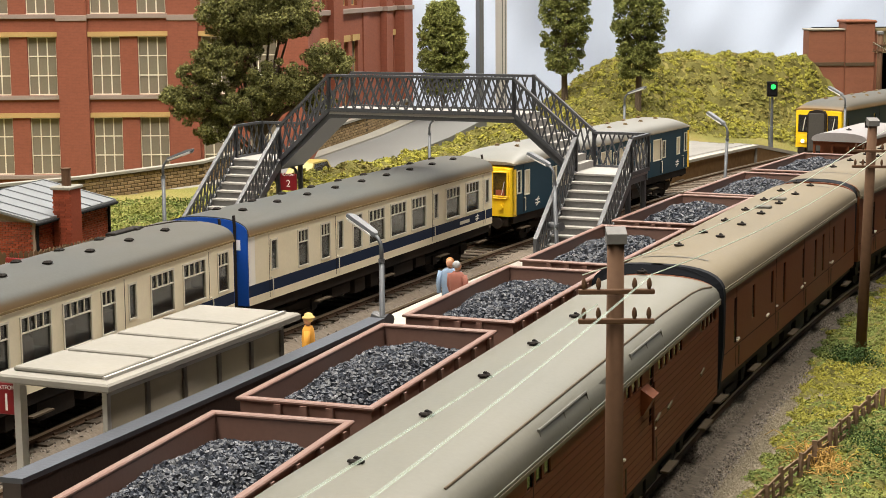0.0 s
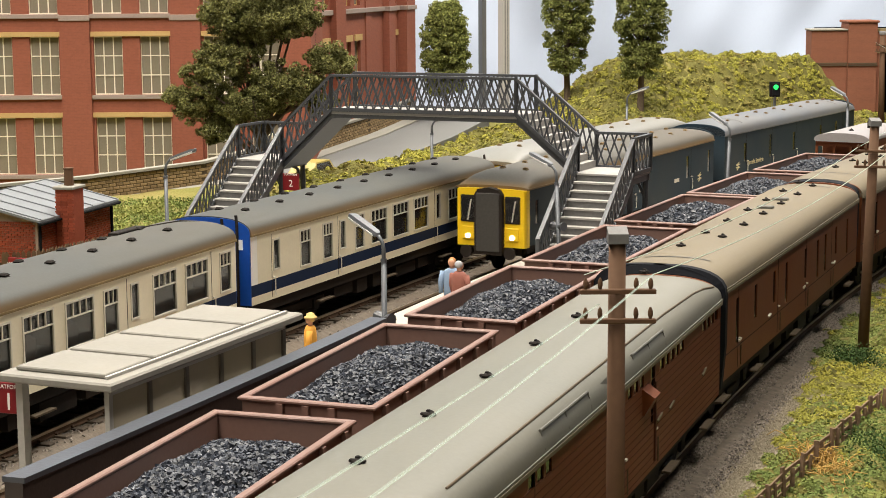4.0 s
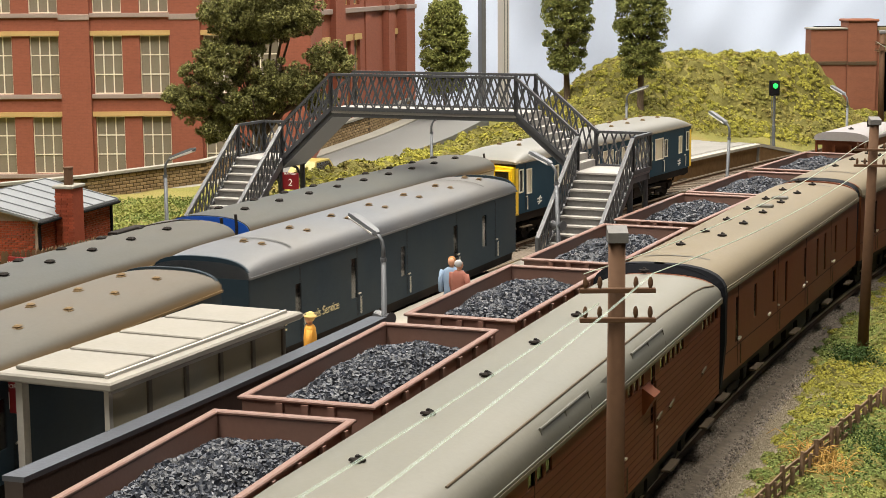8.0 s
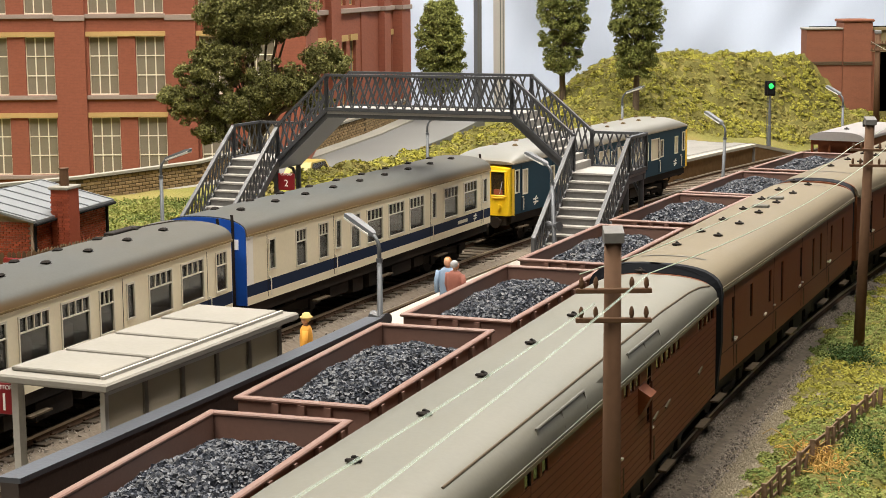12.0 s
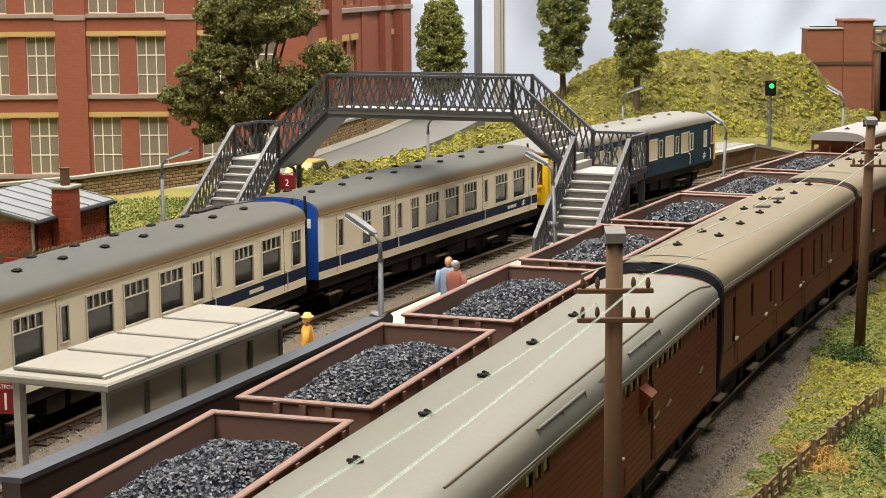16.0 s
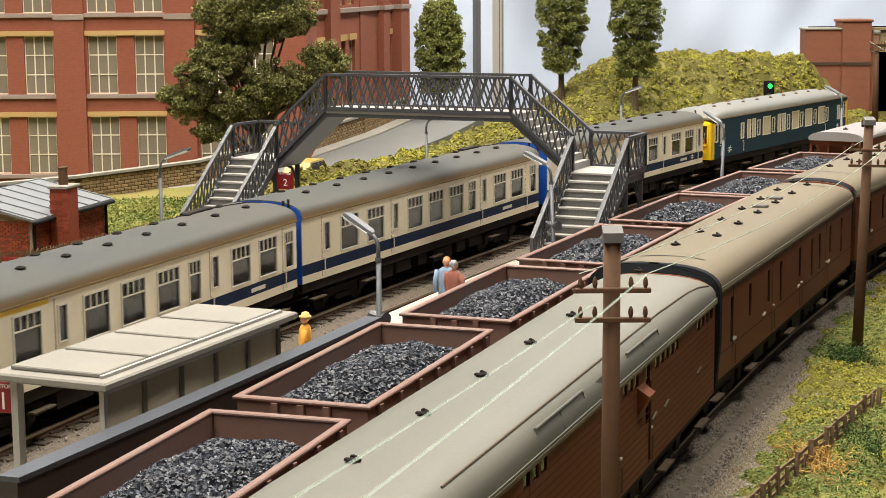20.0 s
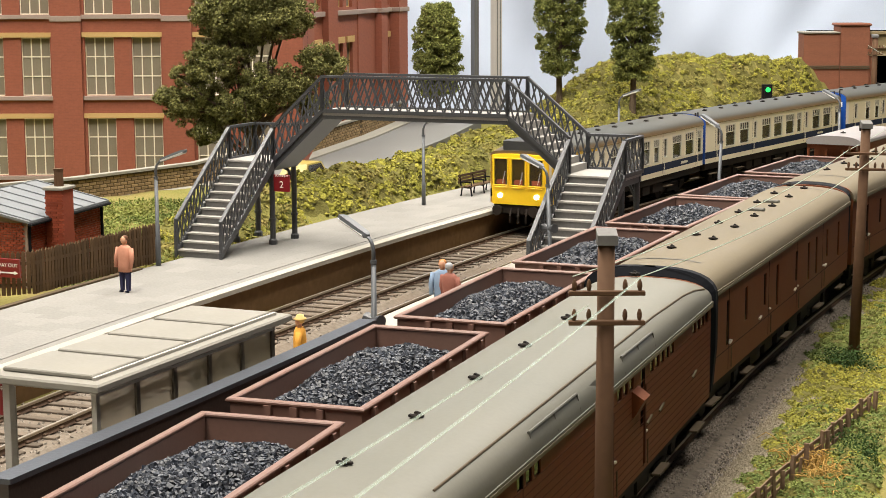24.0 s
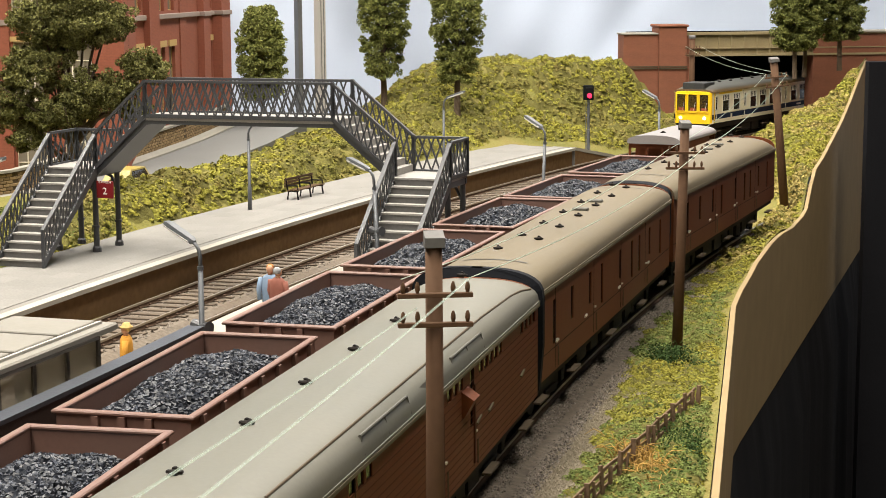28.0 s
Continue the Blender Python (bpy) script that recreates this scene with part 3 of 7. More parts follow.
# ---- platforms ----
def build_platforms():
    # far platform: timber-faced, paved, with a white edge and a ramp at its end
    ob = solid("platform_2", Shape().along([(167, -4), (167, 11.75), (228, 11.75), (228, -4)], 1040, 2150, 25), SLAB, "pale paved railway platform with a white edge", "platform", kind="structure")
    part("face_wall", Shape().along([(165.2, -4), (164.6, 9.5), (167.2, 9.5), (167.2, -4)], 1040, 2150, 25), DARKTIMBER, ob, "dark brown platform face")
    part("edge_slab", Shape().along([(162.2, 9.6), (162.2, 11.6), (166.4, 12.0), (166.4, 9.6)], 1040, 2150, 25), EDGEWHITE, ob, "white painted edge slab")
    part("kerb", Shape().along([(226.5, 9), (226.5, 12.6), (229.5, 12.6), (229.5, 9)], 1040, 1500, 25), STONEJOINT, ob)
    # ramp
    rings = []
    for i in range(9):
        s = 2150 + 85 * i / 8
        z = 12 - 14.5 * i / 8
        rings.append([(*arc_xy(s, 162.5), -4), (*arc_xy(s, 162.5), z), (*arc_xy(s, 205), z), (*arc_xy(s, 205), -4)])
    part("ramp", Shape().loft(rings), SLAB, ob)
    part("ramp_edge", Shape().loft([[(*arc_xy(2150 + 85 * i / 8, o), 12.2 - 14.5 * i / 8 + dz) for o, dz in ((161.8, 0), (161.8, -2.4), (170, -2.4), (170, 0))] for i in range(9)]), EDGEWHITE, ob, "white painted ramp edge")
    part("ramp_face", Shape().loft([[(*arc_xy(2150 + 70 * i / 8, o), z) for o, z in ((162.3, -4), (162.3, 9.6 - 12.2 * i / 8), (163.0, 9.6 - 12.2 * i / 8), (163.0, -4))] for i in range(9)]), DARKTIMBER, ob)
    # near platform behind the coal wagons
    ob = solid("platform_1", Shape().along([(27, -4), (27, 9.8), (76, 9.8), (76, -4)], 1020, 2080, 25), SLAB, "pale railway platform between the line and the coal siding", "platform", kind="structure")
    part("face_wall", Shape().along([(76, -4), (76, 9.8), (76.8, 9.8), (76.8, -4)], 1020, 2080, 25), DARKTIMBER, ob)
    part("edge_slab", Shape().along([(70, 9.8), (70, 12.0), (78, 11.8), (78, 9.8)], 1020, 2080, 25), EDGEWHITE, ob)
    part("surface", Shape().along([(27, 9.8), (27, 12.0), (70, 12.0), (70, 9.8)], 1020, 2080, 25), EDGEWHITE, ob)
    # dark baulk with a grey capping along the back of that platform
    w = thing("platform_wall", on_arc(1137, 40, 0), "dark low wall with a grey capping behind the coal wagons", "wall", kind="structure")
    inv = (Matrix.Diagonal((1000, 1000, 1000, 1)) @ w.matrix_basis @ Matrix.Diagonal((MM, MM, MM, 1))).inverted()
    line = [(1131 + 185 * i / 20, 38.6 - 10.6 * (1 - (1 - i / 20) ** 1.7)) for i in range(21)]
    for nm, pr, mt in (("baulk", [(-2.4, -4), (-2.4, 36.4), (2.0, 36.4), (2.0, -4)], BLACKWALL), ("capping", [(-2.9, 36.4), (-2.9, 37.6), (2.5, 37.6), (2.5, 36.4)], GREYTOP)):
        rings = [[tuple(inv @ Vector((*arc_xy(s, o + dx), z))) for dx, z in pr] for s, o in line]
        part(nm, Shape().loft(rings), mt, w)


build_platforms()


# ---- rolling stock ----
def weld(name, shape):
    me = shape.mesh(name)
    b = bmesh.new()
    b.from_mesh(me)
    bmesh.ops.remove_doubles(b, verts=b.verts, dist=1e-6)
    b.to_mesh(me)
    b.free()
    return fix(me)


def holed_panel(sh, side, x, y0, y1, z0, z1, holes, thick=0.7, lean=0.0):
    """A side sheet at x (side: its outward sense) with openings that have reveals."""
    ys = sorted({y0, y1, *[h[0] for h in holes], *[h[1] for h in holes]})
    zs = sorted({z0, z1, *[h[2] for h in holes], *[h[3] for h in holes]})
    px = lambda z: x - side * lean * max(0.0, z - 30) ** 2
    for a, b in zip(ys, ys[1:]):
        for c, d in zip(zs, zs[1:]):
            my, mz = (a + b) / 2, (c + d) / 2
            if any(h[0] < my < h[1] and h[2] < mz < h[3] for h in holes):
                continue
            sh.add([(px(c), a, c), (px(c), b, c), (px(d), b, d), (px(d), a, d)], [(0, 1, 2, 3)])
    for a, b, c, d in holes:
        i = side * thick
        q = [(px(c), a, c), (px(c), b, c), (px(d), b, d), (px(d), a, d)]
        r = [(p[0] - i, p[1], p[2]) for p in q]
        sh.add(q + r, [(0, 1, 5, 4), (1, 2, 6, 5), (2, 3, 7, 6), (3, 0, 4, 7)])
    return sh


MESHES = {}


def shared(key, maker, smooth=False):
    if key not in MESHES:
        MESHES[key] = fix(maker().mesh(str(key[0]), smooth))
    return MESHES[key]


def roof_profile(w, z0, z1, n=15):
    """Half-ellipse like section from gutter to gutter."""
    out = []
    for i in range(n + 1):
        a = math.pi * i / n
        out.append((-w * math.copysign(abs(math.cos(a)) ** 0.8, math.cos(a)), z0 + (z1 - z0) * math.sin(a) ** 0.75))
    return out


def window(parent, side, x, y, z, w, h, style, pane_mat=None):
    """A framed window: pane, frame, and for the larger ones a row of top lights."""
    pane_mat = pane_mat or (DARKPANE if style == "bare" else GLASS)
    m = Matrix.Translation((side * (x - 0.45) * MM, y * MM, z * MM))
    pane = part("window", shared(("pane", w, h), lambda: Shape().box(-0.12, 0.12, -w / 2, w / 2, 0, h)), pane_mat, parent, m=m)
    fr = pane

    def ring():
        sh, t = Shape(), 0.55
        for a in ((-w / 2 - t, -w / 2 + 0.1, -t, h + t), (w / 2 - 0.1, w / 2 + t, -t, h + t), (-w / 2, w / 2, -t, 0.1), (-w / 2, w / 2, h - 0.1, h + t)):
            sh.box(-0.3, 0.3, a[0], a[1], a[2], a[3])
        if style == "vents":
            sh.box(-0.25, 0.25, -w / 2, w / 2, h * 0.66, h * 0.66 + 0.45)
            n = 3 if w > 10 else (1 if w < 7 else 2)
            for i in range(n):
                yy = -w / 2 + w * (i + 1) / (n + 1)
                sh.box(-0.25, 0.25, yy - 0.22, yy + 0.22, h * 0.66, h)
        return sh
    if style in ("vents", "plain"):
        part("frame", shared(("frame", w, h, style), ring), FRAME, pane, m=Matrix.Translation((side * 0.5 * MM, 0, 0)))
    return pane


def bogie(parent, y, wheelbase=34.0):
    b = part("bogie", Shape().box(-12.6, -10.8, y - wheelbase * 0.75, y + wheelbase * 0.75, 5, 9.5, 0.5).box(10.8, 12.6, y - wheelbase * 0.75, y + wheelbase * 0.75, 5, 9.5, 0.5)
             .box(-12, 12, y - 4, y + 4, 6, 10).box(-13.4, -12.6, y - 7, y + 7, 3.4, 6, 0.3).box(12.6, 13.4, y - 7, y + 7, 3.4, 6, 0.3)
             .box(-13.6, -12.4, y - wheelbase / 2 - 2.2, y - wheelbase / 2 + 2.2, 4, 8.6, 0.4).box(-13.6, -12.4, y + wheelbase / 2 - 2.2, y + wheelbase / 2 + 2.2, 4, 8.6, 0.4)
             .box(12.4, 13.6, y - wheelbase / 2 - 2.2, y - wheelbase / 2 + 2.2, 4, 8.6, 0.4).box(12.4, 13.6, y + wheelbase / 2 - 2.2, y + wheelbase / 2 + 2.2, 4, 8.6, 0.4), UNDER, parent)
    for dy in (-wheelbase / 2, wheelbase / 2):
        for x in (-9.6, 9.6):
            part("wheel", shared(("wheel",), lambda: Shape().tube([(-1.2, 0, 6), (1.2, 0, 6)], 6.0, 18)), UNDER, b, m=Matrix.Translation((x * MM, (y + dy) * MM, 0)))
    return b


def vent_mesh():
    return Shape().box(-1.0, 1.0, -1.1, 1.1, 0, 0.5, 0.12).box(-0.7, 0.7, -1.5, 1.5, 0.4, 1.3, 0.35).box(-0.35, 0.35, -0.4, 0.4, 1.2, 1.7, 0.12).box(-1.6, 1.6, -0.45, 0.45, 0.4, 1.0, 0.12)


def box_vent_mesh():
    return Shape().box(-1.15, 1.15, -1.2, 1.2, 0, 0.7, 0.15).box(-0.95, 0.95, -1.0, 1.0, 0.6, 1.5, 0.4).box(-1.3, -0.8, -0.5, 0.5, 0.5, 1.1, 0.15)


def vents(parent, roof, ys, xs, top, w, z0, material, size=1.0):
    for y in ys:
        for x in xs:
            z = z0 + (top - z0) * max(0.0, 1 - abs(x / w) ** 2.5) ** 0.6
            part("roof_vent", shared(("vent",), vent_mesh) if material is VENT else shared(("box_vent", material.name), box_vent_mesh), material, roof, m=Matrix.Translation((x * MM, y * MM, (z - 0.3) * MM)) @ Matrix.Diagonal((size, size, size, 1)))


W2 = 18.4


def body_end(sh, y, face, z0, z1, w, prof):
    """A flat end wall, arched at the top."""
    pts = [(-w, z0), (-w, z1)] + [(x, z) for x, z in prof] + [(w, z1), (w, z0)]
    pts = [(x, z) for i, (x, z) in enumerate(pts) if i == 0 or (x, z) != pts[i - 1]]
    return sh.prism(pts, y, y + face)


def gangway(parent, y, face):
    g = part("gangway", Shape().box(-5.4, 5.4, min(y, y + face * 5), max(y, y + face * 5), 14, 41, 1.2), RUBBER, parent)
    for k in range(3):
        yy = y + face * (1 + 1.6 * k)
        part("bellows_fold", Shape().box(-6.0, 6.0, yy - 0.35, yy + 0.35, 13.4, 41.8, 0.3), RUBBER, g)


def buffers(parent, y, face):
    for x in (-11.4, 11.4):
        part("buffer", Shape().tube([(x, y, 13.2), (x, y + face * 5, 13.2)], 1.3, 8).tube([(x, y + face * 5, 13.2), (x, y + face * 6, 13.2)], 3.0, 12), UNDER, parent)


def running_gear(parent, L):
    part("underframe", Shape().box(-15, 15, -L / 2 + 2, L / 2 - 2, 11.4, 16.5).box(-17.2, -15.6, -L / 2 + 2, L / 2 - 2, 12.4, 16.8).box(15.6, 17.2, -L / 2 + 2, L / 2 - 2, 12.4, 16.8), UNDER, parent)
    rnd = random.Random(int(L * 10))
    y = -L * 0.2
    while y < L * 0.2:
        d = rnd.uniform(9, 22)
        part("underfloor_box", Shape().box(-15.5, 15.5, y, y + d, rnd.uniform(4.5, 7), 11.6, 0.5), UNDER, parent)
        y += d + rnd.uniform(3, 9)
    for y in (-L / 2 + 45, L / 2 - 45):
        bogie(parent, y)
    for y in (-L / 2 + 14, -L / 2 + 62, 0, L / 2 - 62, L / 2 - 14):
        for x in (-1, 1):
            part("step_board", Shape().box(min(x * 16.5, x * 19), max(x * 16.5, x * 19), y - 6, y + 6, 8.6, 9.2), WEATHERED, parent)


def emblem(parent, side, x, y, z, s, material):
    """A plain double-arrow like mark of flat bars."""
    sh = Shape()
    for dz in (-0.28 * s, 0.28 * s):
        sh.box(-0.06, 0.06, -s, s, dz - 0.11 * s, dz + 0.11 * s)
    sh.bar((0, -0.5 * s, -0.75 * s), (0, 0.35 * s, -0.3 * s), 0.14, 0.2 * s).bar((0, 0.5 * s, 0.75 * s), (0, -0.35 * s, 0.3 * s), 0.14, 0.2 * s).bar((0, -0.5 * s, 0.3 * s), (0, 0.4 * s, -0.28 * s), 0.14, 0.2 * s)
    part("emblem", sh, material, parent, m=Matrix.Translation((side * (x + 0.1) * MM, y * MM, z * MM)))


def coach_body(t, L, lower, stripe, upper, wins, z=(16.6, 19.9, 24.5, 44.2), doors=(), rail=None, pane=None):
    """Body sides in up to three bands, with openings for the windows."""
    z0, za, zb, z1 = z
    body = None
    for side in (1, -1):
        holes = [(y - w / 2, y + w / 2, b, b + h) for y, w, b, h, st in wins]
        top = part("body_side", weld("body_side", holed_panel(Shape(), side, side * W2, -L / 2, L / 2, zb, z1, holes)), upper, t)
        part("lower_panel", holed_panel(Shape(), side, side * W2, -L / 2, L / 2, z0, za, []), lower, t)
        part("waist_band", holed_panel(Shape(), side, side * W2, -L / 2, L / 2, za, zb, []), stripe, t)
        for y, w, b, h, st in wins:
            window(t, side, W2, y, b, w, h, st, pane if st == "plain" and w > 4.7 else None)
        for y in doors:
            part("door_seam", Shape().box(min(side * (W2 - 0.1), side * (W2 + 0.08)), max(side * (W2 - 0.1), side * (W2 + 0.08)), y - 0.12, y + 0.12, z0 + 1, z1 - 1.5), UNDER, t)
            part("grab_rail", Shape().tube([(side * (W2 + 0.7), y + 1.6, z0 + 1.5), (side * (W2 + 0.7), y + 1.6, z0 + 8)], 0.22, 6), rail or FRAME, t)
            part("door_handle", Shape().box(min(side * W2, side * (W2 + 0.6)), max(side * W2, side * (W2 + 0.6)), y + 0.6, y + 2.0, 25.0, 25.5), FRAME, t)
    part("saloon", Shape().box(-W2 + 2.2, W2 - 2.2, -L / 2 + 3, L / 2 - 3, 15, 25.5).box(-1.5, 1.5, -L / 2 + 3, L / 2 - 3, 24, 40), INSIDE, t, "dim inside of the carriage")


def arch_roof(t, L, material, z0=44.2, z1=51.0, w=W2 + 0.5, dome=(0, 0), trim=None):
    prof = roof_profile(w, z0, z1)
    rings = []
    ys = [-L / 2, -L / 2 + 3, -L / 2 + 7, -L / 2 + 14, -L / 2 + 24, L / 2 - 24, L / 2 - 14, L / 2 - 7, L / 2 - 3, L / 2]
    for k, y in enumerate(ys):
        end = 0 if k < 5 else 1
        d = dome[end]
        e = min(1.0, abs(abs(y) - L / 2) / 22.0)
        f = 1 - d * (1 - e) ** 2
        rings.append([(x * (1 - 0.03 * d * (1 - e) ** 3), y, z0 + (zz - z0) * f) for x, zz in prof] + [(w - 1.2, y, z0 - 0.5), (-w + 1.2, y, z0 - 0.5)])
    roof = part("roof", Shape().loft(rings), material, t, smooth=False)
    me = roof.data
    me.polygons.foreach_set("use_smooth", [len(p.vertices) == 4 for p in me.polygons])
    me.set_sharp_from_angle(angle=radians(38))
    for side in (-1, 1):
        part("gutter", Shape().box(min(side * (W2 - 0.2), side * (W2 + 0.75)), max(side * (W2 - 0.2), side * (W2 + 0.75)), -L / 2, L / 2, z0 - 0.55, z0 + 0.25), trim or material, roof)
    return roof


def sets(L, pattern):
    """Windows from a list of (centre, width, kind)."""
    out = []
    for y, w, k in pattern:
        if k == "v":
            out.append((y, w, 26.2, 14.4, "vents"))
        elif k == "d":
            out.append((y, w, 28.4, 11.6, "plain"))
        elif k == "h":
            out.append((y, w, 27.6, 10.4, "plain"))
        else:
            out.append((y, w, 26.9, 12.6, "plain"))
    return out


def cab_front(t, y, face, material, box=True, top=44.0):
    """A rounded driving end: panel, windscreens set in raised surrounds, lamps, buffers."""
    prof = roof_profile(W2, top + 0.1, top + 1.6)
    rings = []
    for k, (d, sc) in enumerate(((0, 1.0), (2.0, 0.985), (3.8, 0.95), (5.0, 0.9))):
        pts = [(-W2 * sc, 16.2), (-W2 * sc, top)] + [(x * sc, z - 0.25 * k) for x, z in prof[1:-1]] + [(W2 * sc, top), (W2 * sc, 16.2)]
        rings.append([(x, y + face * d, z) for x, z in pts])
    front = part("cab_front", Shape().loft(rings), material, t, "yellow warning panel of the cab")
    yy = y + face * 5.0
    near, far = lambda d: min(yy, yy + face * d), lambda d: max(yy, yy + face * d)
    for x in (-11, 0, 11):
        sh = Shape()
        for a, b, c, d in ((x - 4.9, x - 4.1, 26.6, top - 1.2), (x + 4.1, x + 4.9, 26.6, top - 1.2), (x - 4.3, x + 4.3, 26.6, 27.4), (x - 4.3, x + 4.3, top - 2.0, top - 1.2)):
            sh.box(a, b, near(0.9), far(0.9), c, d, 0.2)
        part("windscreen_surround", sh, material, front)
        part("windscreen_lip", Shape().box(x - 3.8, x + 3.8, near(1.1), far(1.1), 25.6, 26.3, 0.2), material, front)
        part("windscreen", Shape().box(x - 4.2, x + 4.2, near(0.25), far(0.25), 27.2, top - 1.8), CABGLASS, front)
        part("wiper", Shape().bar((x + 1, yy + face * 0.5, 28), (x + 2.6, yy + face * 0.5, 35), 0.25), FRAME, front)
        part("cab_seat", Shape().box(x - 2.6, x + 2.6, near(0.4), far(0.4), 27.4, 30.4, 0.1), SEAT, front)
    if box:
        part("route_box", Shape().box(-10.5, 10.5, min(y - face * 18, yy - face * 1.2), max(y - face * 18, yy - face * 1.2), 45.0, 52.6, 0.5), ROUTEBOX, t, "dark grey roof box over the cab")
    for x in (-11.5, 11.5):
        if box:
            part("marker_lamp", Shape().tube([(x, yy, 21.2), (x, yy + face * 1.2, 21.2)], 1.5, 12), HEADGLOW, front, "lit white marker lamp")
        else:
            part("marker_lamp", Shape().tube([(x, yy, 21.2), (x, yy + face * 1.2, 21.2)], 1.3, 12), material, front)
    part("front_skirt", Shape().box(-15, 15, min(y, yy - face), max(y, yy - face), 10.5, 16.4, 0.8), UNDER, t)
    buffers(t, yy - face, face)
    for x in (-5, 0, 5):
        part("brake_hose", Shape().tube([(x, yy - face * 0.5, 14), (x + 0.6, yy + face * 2, 10), (x, yy + face * 0.8, 6)], 0.6, 6), UNDER, t)
    return front


def railcar(kind):
    """One vehicle of the cream and blue set, or the single blue car."""
    L = {"front_car": 248.4, "middle_car": 266.0, "tail_car": 246.0, "blue_car": 268.0}[kind]
    if kind == "front_car":
        t = thing("railcar", Matrix(), "cream diesel railcar with a navy waist band and grey roof", "railcar", "cream and blue train")
        pat = [(-104.2, 4.6, "d"), (-80.1, 8.2, "v"), (-60.5, 7.8, "v"), (-46.8, 4.6, "d"), (-30.7, 8.2, "v"), (-11.5, 15.2, "v"), (11.0, 16.0, "v"), (33.3, 15.4, "v"), (53, 4.6, "d"), (73.4, 16.0, "v"), (97.9, 16.0, "v"), (117.0, 4.6, "d")]
    elif kind == "middle_car":
        t = thing("railcar", Matrix(), "cream diesel trailer car with a navy waist band", "railcar", "cream and blue train")
        pat = [(-111.4, 4.6, "d"), (-90.8, 16, "v"), (-65.7, 16, "v"), (-45.5, 4.6, "d"), (-24.7, 16, "v"), (-1.5, 16.2, "v"), (22.3, 16.2, "v"), (41.5, 8.4, "v"), (57.1, 4.6, "d"), (77.8, 15.8, "v"), (101.5, 16.4, "v"), (124.2, 8.2, "v")]
    elif kind == "tail_car":
        t = thing("railcar", Matrix(), "cream diesel railcar with a full yellow cab end", "railcar", "cream and blue train")
        pat = [(-113.4, 4.4, "d"), (-92.7, 14.6, "v"), (-68, 14.6, "v"), (-48.5, 4.6, "d"), (-28.6, 15, "v"), (-5.4, 15, "v"), (18.4, 15, "v"), (37.6, 8, "v"), (53.2, 4.6, "d"), (73.8, 15, "v"), (97, 15, "v"), (116, 7, "v")]
    else:
        t = thing("railcar", Matrix(), "blue single diesel railcar with yellow ends and pale grey roof", "railcar", "cream and blue train")
        pat = [(-127.4, 4.4, "d"), (-117.4, 5.4, "b"), (-82, 4.9, "h"), (-70.2, 5.4, "b"), (-61.2, 5.4, "b"), (-52, 4.4, "h"), (-37.2, 13.4, "b"), (-24, 4.4, "h"), (-12.6, 5.4, "b"), (-3.6, 5.4, "b"), (5.6, 4.4, "h"), (20, 13.2, "b"), (32.8, 4.4, "h"), (47.4, 13.2, "b"), (61.2, 4.4, "h"), (75.6, 13.2, "b"), (87.6, 4.4, "h"), (113.5, 5.0, "h"), (127, 4.2, "d")]
    if kind == "blue_car":
        # the wider panes carry the brightness beyond them as cream colour
        coach_body(t, L, TEAL, TEAL, TEAL, sets(L, pat), doors=(-122, -82, 82, 121), pane=PALEPANE)
        roof = arch_roof(t, L, ROOFPALE, dome=(0.8, 0.8))
        vents(t, roof, [-104 + 26 * k for k in range(9)], (-6, 6), 51, W2, 44.2, ROOFGREY)
        for e in (-1, 1):
            cab_front(t, e * (L / 2 - 4), e, YELLOW, False, 41.6)
            emblem(t, 1, W2, e * 112 if e > 0 else -104, 21.5, 3.0, WHITE)
            part("yellow_corner", holed_panel(Shape(), 1, W2 + 0.05, min(e * 130.6, e * 134), max(e * 130.6, e * 134), 16.8, 41.4, []), YELLOW, t, "yellow wrap of the cab corner")
    else:
        coach_body(t, L, CREAM, NAVY, CREAM, sets(L, pat), doors={"front_car": (-108, -51, 49, 112), "middle_car": (-116, -50, 52, 113), "tail_car": (-117, -53, 49, 110)}[kind])
        roof = arch_roof(t, L, ROOFGREY, dome=(0.0, 0.0) if kind != "tail_car" else (0.6, 0.0), trim=GOLDDIRT)
        vents(t, roof, [-104, -76, -50, -24, 2, 28, 54, 80, 106], (-7.5, 4.5), 50.4, W2, 44.2, UNDER, 1.35)
        ends = {"front_car": ((-1, ROYAL), (1, YELLOW)), "middle_car": ((-1, ROYAL), (1, ROYAL)), "tail_car": ((1, ROYAL),)}[kind]
        prof = roof_profile(W2, 44.2, 50.6)
        for e, mt in ends:
            endp = part("end_wall", body_end(Shape(), e * (L / 2 + 0.35), -e * 1.6, 16.6, 44.2, W2 - 0.1, prof), mt, t, "blue painted inner end" if mt is ROYAL else "yellow cab end")
            gangway(t, e * L / 2, e)
            buffers(t, e * L / 2 - e * 1, e)
            for x in (-9, 9):
                part("end_window", Shape().box(x - 3, x + 3, min(e * L / 2, e * (L / 2 + 0.7)), max(e * L / 2, e * (L / 2 + 0.7)), 26, 38), GLASS, endp)
            if e == 1 and kind != "front_car":
                # cable and junction box over the inner end of the roof
                part("roof_cable", Shape().tube([(-11, L / 2 - 60, 50.0), (-9.5, L / 2 - 40, 50.6), (-9, L / 2 - 18, 50.7), (-3, L / 2 - 4, 51.2), (4, L / 2 - 1, 50.8)], 0.3, 6), UNDER, roof)
                part("roof_box", Shape().box(-11.5, -7.5, L / 2 - 42, L / 2 - 22, 49.6, 51.6, 0.3), UNDER, roof)
